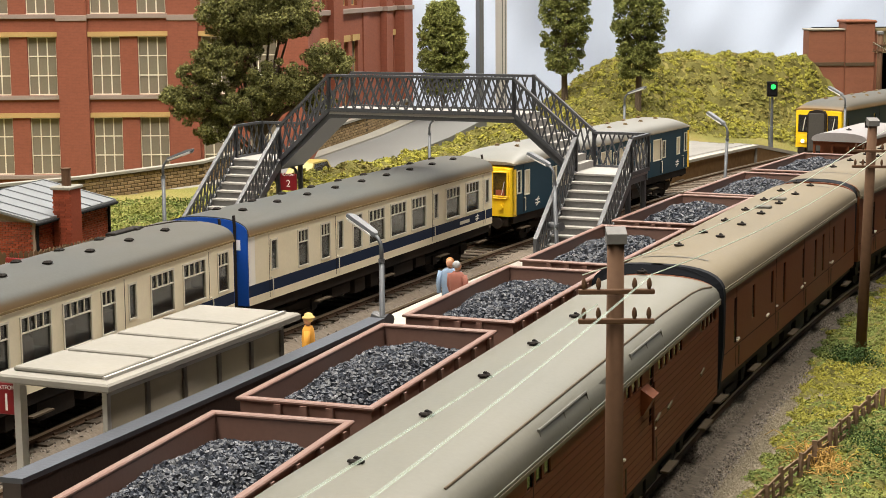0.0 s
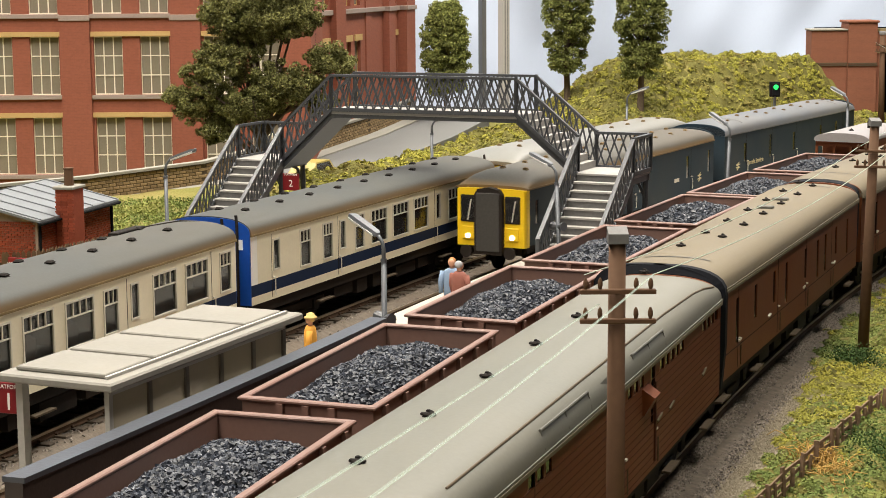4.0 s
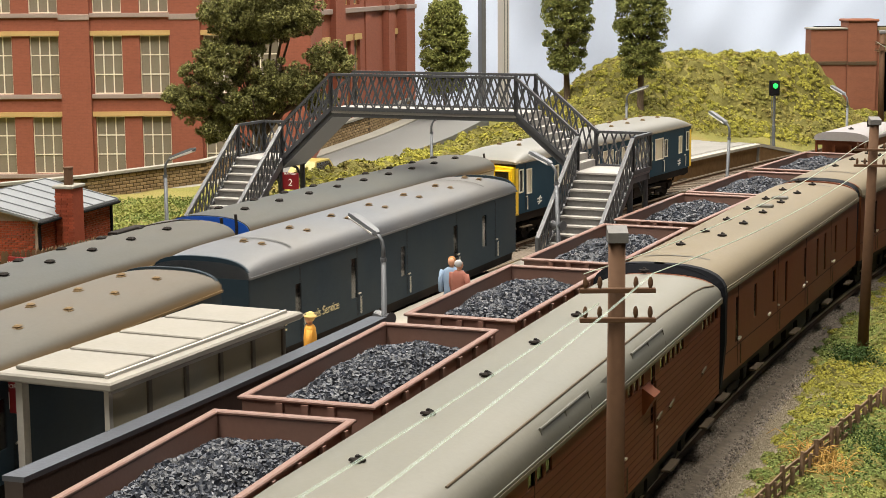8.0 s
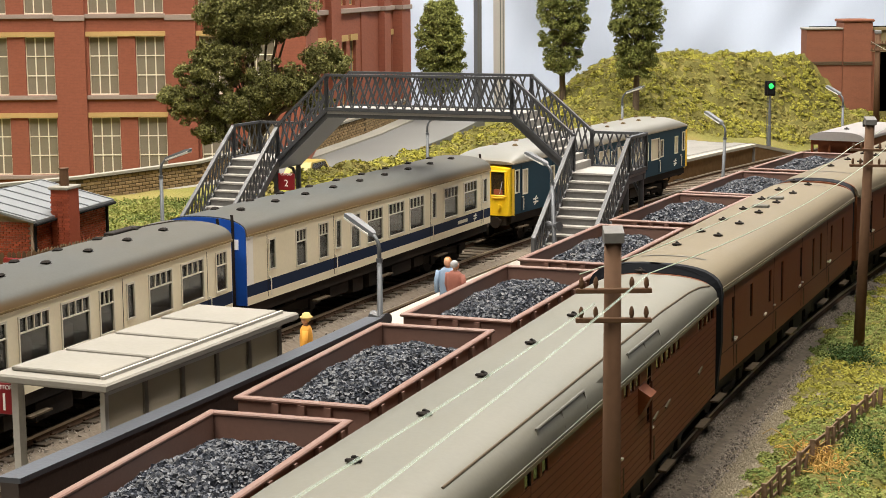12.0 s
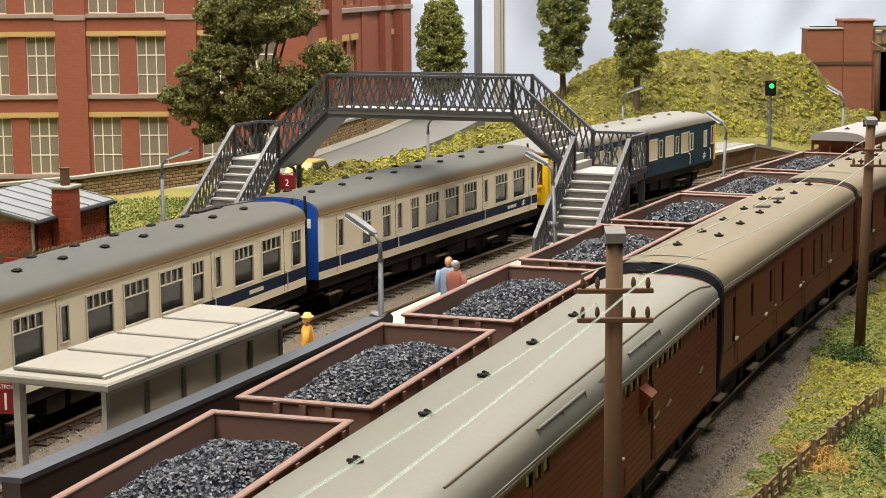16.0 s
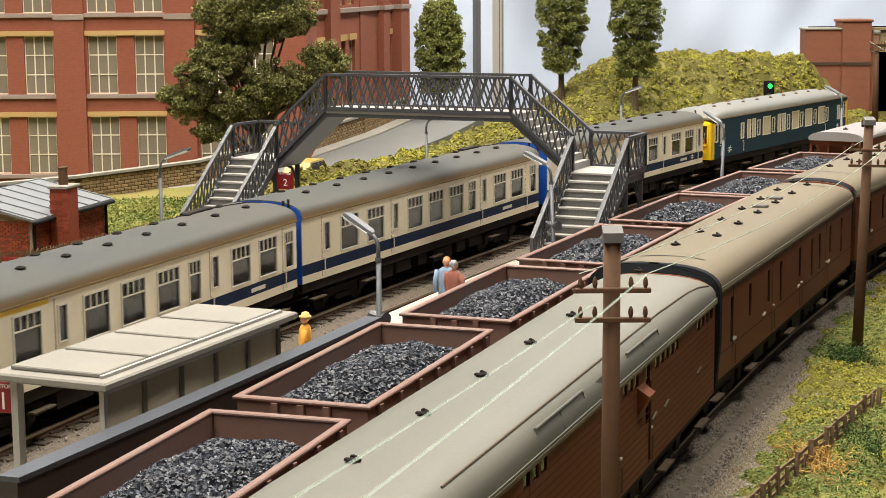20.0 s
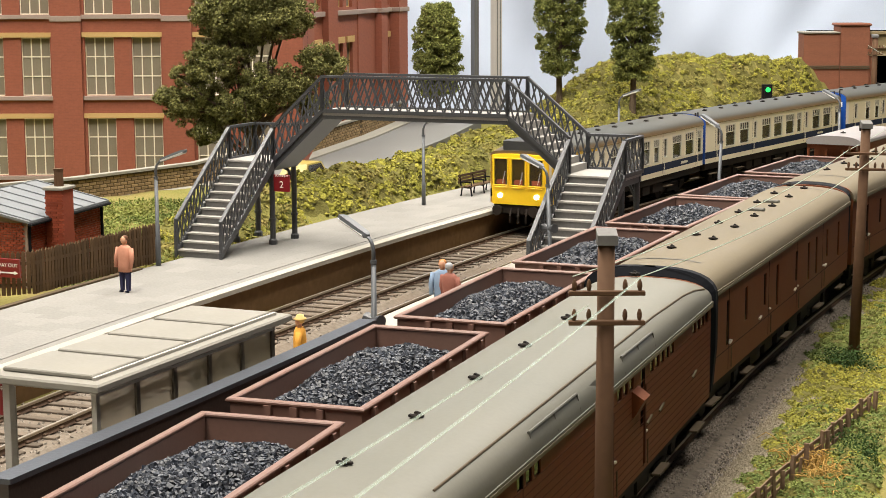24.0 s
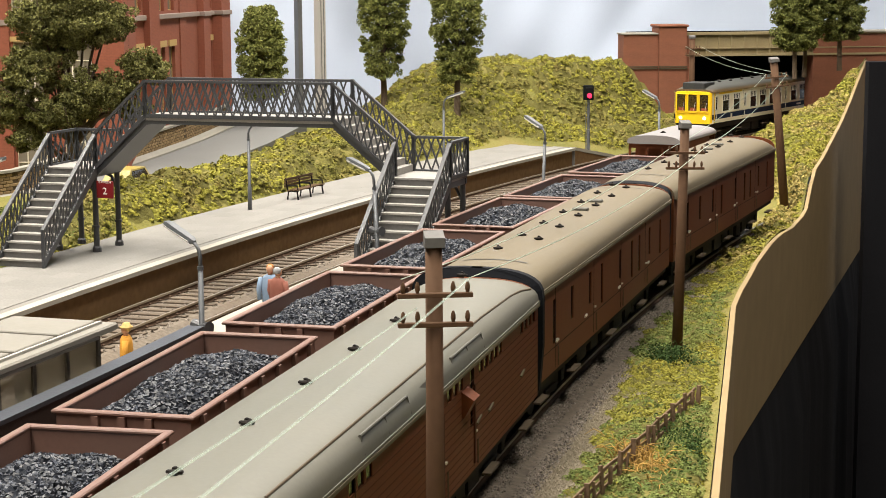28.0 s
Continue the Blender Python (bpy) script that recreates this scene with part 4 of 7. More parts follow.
            part("end_notice", Shape().box(12.2, 15.2, min(e * L / 2, e * (L / 2 + 0.6)), max(e * L / 2, e * (L / 2 + 0.6)), 38.5, 42.5), WHITE, endp)
            part("end_pipe", Shape().tube([(13, e * (L / 2 + 0.8), 16), (13, e * (L / 2 + 0.8), 47), (12.5, e * (L / 2 + 0.4), 52)], 0.6, 6), UNDER, t)
        for side in (1, -1):
            part("running_number", Shape().box(min(side * W2, side * (W2 + 0.12)), max(side * W2, side * (W2 + 0.12)), 82, 94, 21.2, 22.8), FRAME, t)
        if kind == "front_car":
            emblem(t, 1, W2, 104, 22.2, 2.2, WHITE)
            part("corner_panel", holed_panel(Shape(), 1, W2 + 0.05, -L / 2, -L / 2 + 5, 24.5, 44, []), WHITE, t)
        if kind == "tail_car":
            cab_front(t, -(L / 2 - 4), -1, YELLOW)
            for side in (1, -1):
                part("yellow_corner", holed_panel(Shape(), side, side * (W2 + 0.05), -119.5, -116.6, 16.7, 43.8, []), YELLOW, t, "yellow wrap of the cab corner")
            part("first_class_band", holed_panel(Shape(), 1, W2 + 0.06, -108, -56, 41.9, 43.9, []), YELLOW, t, "yellow first class stripe")
            part("data_panel", holed_panel(Shape(), 1, W2 + 0.06, -82, -78, 19.9, 23, []), FRAME, t)
    for k in range(9):
        part("seat_row", Shape().box(-15, 15, -100 + k * 24, -94 + k * 24, 20, 33, 1.0), SEAT, t)
    running_gear(t, L)
    return t


def parcels_car():
    """Blue parcels railcar with a gangwayed yellow front."""
    L = 279.0
    t = thing("parcels_railcar", Matrix(), "weathered blue parcels railcar with a yellow gangwayed front", "railcar", "blue parcels train")
    wins = [(-128, 3.6, 26, 11.5, "bare"), (-74.3, 4.6, 25, 13, "bare"), (12.5, 4.6, 25, 13, "bare"), (91, 4.6, 25, 13, "bare"), (130.5, 4.0, 25, 13, "bare")]
    coach_body(t, L, RAILBLUE, RAILBLUE, RAILBLUE, wins, z=(16.2, 19, 23, 43.6), doors=(-65, 3, 18, 97))
    roof = arch_roof(t, L, ROOFPARCEL, z0=43.6, dome=(0.82, 0.2))
    vents(t, roof, [-118 + 26 * k for k in range(10)], (-4, 8), 51, W2, 43.6, ROOFPARCEL)
    y = -L / 2
    prof = roof_profile(W2, 42.6, 43.5)
    rings = []
    for d, sc in ((3, 1.0), (0, 0.985), (-1.4, 0.95)):
        pts = [(-W2 * sc, 15.6), (-W2 * sc, 42.6)] + [(x * sc, z) for x, z in prof[1:-1]] + [(W2 * sc, 42.6), (W2 * sc, 15.6)]
        rings.append([(x, y + d, z) for x, z in pts])
    front = part("cab_front", Shape().loft(rings), YELLOW, t, "yellow warning panel of the cab")
    part("gangway", Shape().prism([(-7.2, 12), (-7.2, 40.5), (-5.6, 43.2), (0, 44.2), (5.6, 43.2), (7.2, 40.5), (7.2, 12)], y - 4.6, y - 1.0), UNDER, t, "dark corridor connection")
    part("gangway_door", Shape().box(-6.0, 6.0, y - 5.0, y - 4.5, 13.5, 41.6, 0.3), CORRIDOR, t, "grey corridor door")
    for x in (-11.6, 11.6):
        part("windscreen_frame", Shape().box(x - 3.9, x + 3.9, y - 1.9, y - 1.2, 27, 40, 1.2), UNDER, front)
        part("windscreen", Shape().box(x - 3.1, x + 3.1, y - 2.1, y - 1.5, 28, 39, 0.8), GLASS, front)
        part("lamp_bracket", Shape().box(x - 3.2, x + 3.2, y - 2.0, y - 1.3, 18.5, 25, 0.4), YELLOW, front)
        part("marker_lamp", Shape().tube([(x, y - 1.5, 20.4), (x, y - 2.6, 20.4)], 1.3, 12), HEADGLOW, front, "lit white marker lamp")
        part("wiper", Shape().bar((x, y - 2.3, 28), (x + 1.8, y - 2.3, 38), 0.5), FRAME, front)
    part("yellow_corner", holed_panel(Shape(), 1, W2 + 0.05, y, y + 3, 16.2, 43.2, []), YELLOW, t)
    part("end_wall", body_end(Shape(), L / 2, -1.2, 16.2, 43.6, W2 - 0.1, roof_profile(W2, 43.6, 50.6)), RAILBLUE, t)
    gangway(t, L / 2, 1)
    buffers(t, L / 2 - 1, 1)
    buffers(t, y + 1, -1)
    lettering("Parcels Service", 4.9, GOLD, t, pose((W2 + 0.15) * MM, -29 * MM, 24.0 * MM, 90, 0, 90))
    for e in (-106, 113):
        emblem(t, 1, W2, e, 23.4, 3.4, GOLD)
    part("number_patch", Shape().box(W2, W2 + 0.12, 68, 76, 24.5, 26.6), FRAME, t)
    for e in (-1, 1):
        part("solebar_step", Shape().box(W2 - 2, W2 + 1, e * 60 - 22, e * 60 + 22, 9, 9.8), UNDER, t)
    running_gear(t, L)
    return t


def parcels_van():
    """Dull blue bogie van with a pale bulging roof."""
    L = 253.0
    t = thing("parcels_van", Matrix(), "dull blue bogie parcels van with a dusty grey roof", "railway van", "blue parcels train")
    wins = [(-91.5, 4.4, 25, 12, "bare"), (-46.8, 4.8, 24, 15, "bare"), (-1.8, 4.4, 25, 12, "bare"), (53, 4.8, 24, 14, "bare"), (86.4, 4.8, 24, 14, "bare")]
    coach_body(t, L, RAILBLUE, RAILBLUE, RAILBLUE, wins, z=(16.2, 19, 23, 44.4), doors=(-90, -44, 2, 54, 100))
    roof = arch_roof(t, L, ROOFBLUE, z0=44.4, z1=52.0, dome=(0.35, 0.35))
    vents(t, roof, [-100 + 34 * k for k in range(7)], (2, 9), 52, W2, 44.4, ROOFGREY)
    for e in (-1, 1):
        part("end_wall", body_end(Shape(), e * L / 2, -e * 1.2, 16.2, 44.4, W2 - 0.1, roof_profile(W2, 44.4, 51.0)), RAILBLUE, t)
        gangway(t, e * L / 2, e)
        buffers(t, e * L / 2 - e, e)
        part("roof_rib", Shape().loft([[(x * 1.01, e * 92 + q, z + 0.35) for x, z in roof_profile(W2 + 0.4, 44.6, 52.0)[3:-3]] for q in (-0.6, 0.6)], closed=False, caps=False), ROOFGREY, roof)
    lettering("Parcels Service", 4.6, GOLD, t, pose((W2 + 0.15) * MM, -74 * MM, 24.0 * MM, 90, 0, 90))
    emblem(t, 1, W2, -104, 23.4, 3.2, GOLD)
    running_gear(t, L)
    return t


def brown_coach(kind):
    """Standing brown vans and coaches nearest the viewer."""
    L = {"plank_van": 262.0, "gangwayed_van": 253.0, "last_van": 250.0}[kind]
    zg = 44.6
    labels = {"plank_van": "brown planked bogie van with a grey-fawn roof", "gangwayed_van": "dusty brown gangwayed van with a tan roof", "last_van": "dusty brown end coach with a tan roof"}
    t = thing("brown_van", Matrix(), labels[kind], "railway van", "standing brown train")
    roofm = ROOFFAWN if kind == "plank_van" else ROOFTAN
    if kind == "plank_van":
        wins = [(y, 4.4, 39.2, 3.5, "bare") for y in (-98, -92, -86, -60, -54, -48, 20, 26, 32, 54, 60, 66, 72, 78, 107, 113, 119, 125)]
        wins += [(44, 4.0, 27, 15.5, "bare")]
    else:
        wins = [(y, 4.0, 27.5, 11.5, "bare") for y in (-71, -42, 13, 76)] + [(y, 4.0, 24.0, 15.0, "bare") for y in (-97, -21.5, 37, 53, 102)]
    side = REDBROWN if kind == "plank_van" else MAROON
    coach_body(t, L, side, side, side, wins, z=(15.0, 18, 22.9, zg), doors=(-58, 14, 46) if kind == "plank_van" else (-96, -36, 14, 66), rail=WEATHERED)
    roof = arch_roof(t, L, roofm, z0=zg, z1=53.2 if kind == "plank_van" else 52.4, dome=(0.25, 0.25) if kind != "last_van" else (0.2, 0.85))
    if kind == "plank_van":
        for k in range(13):
            for side in (1, -1):
                part("plank_seam", Shape().box(min(side * (W2 - 0.05), side * (W2 + 0.1)), max(side * (W2 - 0.05), side * (W2 + 0.1)), -L / 2, L / 2, 16.4 + k * 1.9, 16.54 + k * 1.9), PLANKGAP, t)
        vents(t, roof, [-98.2 + 36.7 * k for k in range(7)], (-3.3,), 53.2, W2, zg, VENT)
        seam = lambda x, f=1.0: 44.65 + 8.6 * f * math.sin(math.acos((x / 18.9) ** 1.25)) ** 0.75
        part("roof_seam", Shape().tube([(15.2, -L / 2 + 30, seam(15.2)), (14.8, L / 2 - 60, seam(14.8)), (15.4, L / 2 - 26, seam(15.4)), (16.0, L / 2 - 14, seam(16.0, 0.97)), (16.8, L / 2 - 3, seam(16.8, 0.82))], 0.28, 6), WEATHERED, roof)
        for e, q in ((40.5, 16.2), (-34, 17.8)):
            part("roof_rail", Shape().tube([(18.6, e - q, 45.4), (17.6, e - q, 49.4), (17.6, e + q, 49.4), (18.6, e + q, 45.4)], 0.35, 6), VENT, t, "roof-edge grab rail")
            part("roof_rail_stay", Shape().tube([(18.6, e, 45.4), (17.6, e, 49.4)], 0.3, 6), VENT, t)
        part("side_lamp_box", Shape().loft([[(W2, 33, 32), (W2 + 0.5, 33, 32), (W2 + 0.5, 39, 32), (W2, 39, 32)], [(W2, 32.4, 39), (W2 + 3.2, 32.8, 36.8), (W2 + 3.2, 39.2, 36.8), (W2, 39.6, 39)]]), REDBROWN, t, "projecting side look-out box")
        part("roof_scoop", Shape().loft([[(16.0, -6, 46.6), (18.4, -6, 45.8), (17.6, -6, 48.8)], [(16.0, 6, 46.6), (18.8, 6, 45.8), (18.2, 6, 50.0)]]), VENT, t, "small sheet-metal roof scoop")
        for y in (13, 46):
            part("door_post", Shape().box(W2, W2 + 0.5, y - 0.5, y + 0.5, 17, 38), PLANKGAP, t)
        for y in (48, 62, 104):
            part("door_catch", Shape().bar((W2 + 0.4, y, 27), (W2 + 0.4, y + 5, 28), 0.5), ROOFTAN, t)
    else:
        vents(t, roof, [-81 + 32.3 * k for k in range(7)], (-5.1,), 52.4, W2, zg, VENT)
        vents(t, roof, [-57 + 31.8 * k for k in range(6)], (3.1,), 52.4, W2, zg, VENT)
        part("roof_hatch", Shape().box(-3.0, 3.2, 22, 25.4, 51.6, 53.4, 0.3), VENT, roof)
        part("roof_hatch", Shape().box(-3.0, 3.2, 49, 52.4, 51.6, 53.4, 0.3), VENT, roof)
        for e in (-1, 1):
            part("roof_rib", Shape().loft([[(x * 1.01, e * 104 + q, z + 0.3) for x, z in roof_profile(W2 + 0.4, zg + 0.2, 52.2)[5:-5]] for q in (-0.5, 0.5)], closed=False, caps=False), ROOFGREY, roof)
        for y in (-96, -52, 8, 70):
            part("door_catch", Shape().bar((W2 + 0.4, y, 24.6), (W2 + 0.4, y + 3, 25), 0.6), FRAME, t)
        part("waist_seam", Shape().box(W2 - 0.05, W2 + 0.1, -L / 2, L / 2, 22.9, 23.1), UNDER, t)
    for side in (1, -1):
        part("cantrail", Shape().box(min(side * W2, side * (W2 + 0.9)), max(side * W2, side * (W2 + 0.9)), -L / 2 + 1, L / 2 - 1, zg - 1.3, zg - 0.4), ROOFTAN, t)
    for e in (-1, 1):
        part("end_wall", body_end(Shape(), e * L / 2, -e * 1.2, 15.0, zg, W2 - 0.1, roof_profile(W2, zg, 51.4)), MAROON, t)
        buffers(t, e * L / 2 - e, e)
        if not (kind == "last_van" and e == 1):
            # black corridor hood between the vehicles
            big = 2.5 if kind == "plank_van" or (kind == "gangwayed_van" and e == -1) else 0.3
            hood = lambda w, top: [(-w * 0.94, 16), (-w, 30)] + [(x, z) for x, z in roof_profile(w, zg + 0.5, top)] + [(w, 30), (w * 0.94, 16)]
            part("corridor_hood", Shape().loft([[(x, e * (L / 2 + d), z) for x, z in hood(w, top)] for d, w, top in ((0.2, W2 - 1.2, 51.6), (1.4, W2 - 1.2 + big, 51.6 + big), (4.6, W2 - 1.2 + big, 51.6 + big), (5.2, W2 - 1.2, 51.4))]), RUBBER, t, "black corridor hood")
    running_gear(t, L)
    return t


def lump_pile(rnd, n, w, l, zf, size, mat_name="coal"):
    """Many small broken lumps lying on a heap surface."""
    base = [Vector((x, y, z)) for x in (-0.75, 0.75) for y in (-0.75, 0.75) for z in (-0.75, 0.75)]
    tri = [(0, 1, 3, 2), (4, 6, 7, 5), (0, 4, 5, 1), (2, 3, 7, 6), (0, 2, 6, 4), (1, 5, 7, 3)]
    sh = Shape()
    for k in range(n):
        x, y = rnd.uniform(-w, w), rnd.uniform(-l, l)
        z = zf(x, y)
        e = Euler((rnd.uniform(0, 6), rnd.uniform(0, 6), rnd.uniform(0, 6))).to_matrix()
        sx, sy, sz = (size * rnd.uniform(0.65, 1.2) for _ in range(3))
        c = Vector((x, y, z + rnd.uniform(-0.2, 0.5) * size))
        sh.add([tuple(c + e @ Vector((p.x * sx * rnd.uniform(0.6, 1.1), p.y * sy * rnd.uniform(0.6, 1.1), p.z * sz * rnd.uniform(0.6, 1.1)))) for p in base], tri)
    return sh


def coal_wagon(m, seed, count=3600, size=0.85):
    """Steel mineral wagon heaped with coal; local length along y from 0 to 98."""
    L, w, h = 98.0, 17.6, 39.0
    t = thing("coal_wagon", m, "brown steel open wagon heaped with black coal", "coal wagon", "coal wagons")
    hb = 15.0
    for side in (-1, 1):
        x0, x1 = sorted((side * (w - 1.0), side * w))
        part("side_wall", Shape().box(x0, x1, 0.6, L - 0.6, hb, h - 0.8), WAGON, t)
        a, b = sorted((side * (w - 1.2), side * (w + 0.9)))
        part("top_rim", Shape().box(a, b, 0, L, h - 1.0, h, 0.3), WAGON, t)
        for k in range(7):
            y = 7 + k * (L - 14) / 6
            a, b = sorted((side * w, side * (w + 1.3)))
            part("side_rib", Shape().box(a, b, y - 0.9, y + 0.9, hb - 2, h - 1.0), WAGON, t)
    for y, d in ((0.6, -1), (L - 0.6, 1)):
        a, b = sorted((y, y - d * 1.0))
        part("end_wall", Shape().box(-w + 1, w - 1, a, b, hb, h - 0.8), WAGON, t)
        a, b = sorted((y - d * 1.4, y + d * 0.9))
        part("end_rim", Shape().box(-w - 0.9, w + 0.9, a, b, h - 1.0, h + 0.02, 0.3), WAGON, t)
        for x in (-7, 0, 7):
            a, b = sorted((y, y + d * 1.3))
            part("end_rib", Shape().box(x - 0.9, x + 0.9, a, b, hb - 1, h - 1.0), WAGON, t)
        buffers(t, y, d)
    part("wagon_floor", Shape().box(-w, w, 0.6, L - 0.6, hb - 1.4, hb), WAGON, t)
    part("underframe", Shape().box(-14, 14, 1, L - 1, 9.5, 13.6).box(-15, -12, 14, L - 14, 4, 9.5).box(12, 15, 14, L - 14, 4, 9.5), UNDER, t)
    for y in (24, L - 24):
        for x in (-9.4, 9.4):
            part("wheel", shared(("wheel",), lambda: None), UNDER, t, m=Matrix.Translation((x * MM, y * MM, 0)))
    rnd = random.Random(seed)
    ph = rnd.uniform(0, 6)
    heap = lambda x, y: 30.2 + 8.5 * max(0, 1 - (abs(y) / (L * 0.49)) ** 3.0) * max(0, 1 - (abs(x) / (w * 1.02)) ** 2.4) + 0.8 * math.sin(x * 0.4 + ph) * math.cos(y * 0.21 + ph)
    bed = Shape()
    vs, fs = [], []
    for j in range(21):
        for i in range(9):
            x, y = -w + 1.1 + (2 * w - 2.2) * i / 8, -L / 2 + 1.8 + (L - 3.6) * j / 20
            vs.append((x, y + L / 2, heap(x, y) - 0.7))
    for j in range(20):
        for i in range(8):
            a = j * 9 + i
            fs.append((a, a + 1, a + 10, a + 9))
    part("coal_bed", bed.add(vs, fs), COAL, t)
    lumps = lump_pile(rnd, count, w - 1.7, L / 2 - 2.2, heap, size)
    lumps.move(Matrix.Translation((0, L / 2, 0)))
    ob = part("coal_load", lumps, COAL, t, "loose glossy black coal")
    ob["kind"] = "stuff"
    return t


WAGON_S = [981.0, 1093.4, 1204.6, 1317.0, 1429.0, 1541.0, 1646.0, 1757.5]


def build_standing_stock():
    for k, s in enumerate(WAGON_S):
        mid = s + 49
        m = on_arc(mid, 2.0 if k < 3 else 0.9, 0) @ Matrix.Translation((0, -49 * MM, 0))
        coal_wagon(m, 40 + k, 5200 if k < 4 else 3600, 0.8 if k < 4 else 0.95)
    # guard's van past the wagons
    t = thing("brake_van", on_arc(1925, 6, 2), "maroon four-wheeled brake van with a pale arched roof", "brake van")
    L = 80.0
    part("van_body", Shape().box(-16.5, 16.5, -L / 2 + 14, L / 2 - 14, 12, 42), MAROON, t)
    part("veranda_floor", Shape().box(-16.5, 16.5, -L / 2, L / 2, 11, 13), UNDER, t)
    for e in (-1, 1):
        part("veranda_rail", Shape().box(-16.5, 16.5, min(e * L / 2, e * (L / 2 - 1)), max(e * L / 2, e * (L / 2 - 1)), 13, 24), MAROON, t)
        part("head_rail", Shape().box(-16.5, 16.5, min(e * L / 2, e * (L / 2 - 1.4)), max(e * L / 2, e * (L / 2 - 1.4)), 38.5, 42.4), MAROON, t)
        for x in (-15.8, -5, 5, 15.8):
            part("veranda_post", Shape().box(x - 0.7, x + 0.7, min(e * L / 2, e * (L / 2 - 1.4)), max(e * L / 2, e * (L / 2 - 1.4)), 13, 40), MAROON, t)
        part("handrail", Shape().tube([(e * 16.9, -L / 2 + 2, 16), (e * 16.9, -L / 2 + 2, 34)], 0.4, 6), WHITE, t)
    prof = roof_profile(18.2, 42.2, 46.8)
    part("roof", Shape().loft([[(x * 0.93, y, z) for x, z in prof] + [(16, y, 41.4), (-16, y, 41.4)] for y in (-L / 2 - 2, L / 2 + 2)]), VANROOF, t, "pale grey arched roof")
    for y in (-22, 20):
        part("roof_vent", shared(("vent",), vent_mesh), UNDER, t, m=Matrix.Translation((0, y * MM, 46.4 * MM)))
    part("chimney", Shape().tube([(4, 2, 46), (4, 2, 51)], 1.2, 8), UNDER, t)
    part("underframe", Shape().box(-13, 13, -L / 2, L / 2, 6, 11), UNDER, t)
    for y in (-24, 24):
        for x in (-9.4, 9.4):
            part("wheel", shared(("wheel",), lambda: None), UNDER, t, m=Matrix.Translation((x * MM, y * MM, 0)))
    for kind, s0, s1 in (("plank_van", 1079, 1341), ("gangwayed_van", 1351, 1604), ("last_van", 1615, 1871)):
        t = brown_coach(kind)
        t.matrix_basis = on_arc((s0 + s1) / 2, -54.4 if kind == "plank_van" else FRONT, 0, -1.5 if kind == "plank_van" else 0)


CARS = {k: railcar(k) for k in ("front_car", "middle_car", "tail_car", "blue_car")}
PARCELS, VAN = parcels_car(), parcels_van()
build_standing_stock()


# ---- footbridge ----
def lattice(sh, p, q, h, pitch, bar=0.75):
    """Crossing flat bars between a bottom line p-q and the rail h above it."""
    p, q = Vector(p), Vector(q)
    n = max(3, round((q - p).length / pitch))
    lean = 1.35
    for i in range(-1, n + 1):
        for d in (lean, -lean):
            a, b = i / n, (i + d) / n
            za, zb = 0.0, h
            # trim bars that run past the ends
            if b < 0 or b > 1:
                lim = 0.0 if b < 0 else 1.0
                if (b - a) == 0 or not (0 <= a <= 1):
                    continue
                zb = h * (lim - a) / (b - a)
                b = lim
            if a < 0 or a > 1:
                lim = 0.0 if a < 0 else 1.0
                za = h * (lim - a) / (b - a) if b != a else 0
                a = lim
            A, B = p.lerp(q, a) + Vector((0, 0, za)), p.lerp(q, b) + Vector((0, 0, zb))
            if (B - A).length > 1.0:
                sh.bar(A, B, 0.45, bar)
    return sh


def parapet(t, p, q, h=16.0, pitch=5.2, posts=(0.0, 1.0)):
    p, q = Vector(p), Vector(q)
    up = Vector((0, 0, h))
    rail = part("hand_rail", Shape().bar(p + up, q + up, 1.9, 1.2), IRON, t)
    part("bottom_chord", Shape().bar(p, q, 1.4, 1.8), IRON, t)
    part("lattice", lattice(Shape(), p, q, h, pitch), IRON, t)
    for k in posts:
        c = p.lerp(q, k)
        part("post", Shape().bar(c - Vector((0, 0, 0.8)), c + up + Vector((0, 0, 0.7)), 1.5), IRON, t)


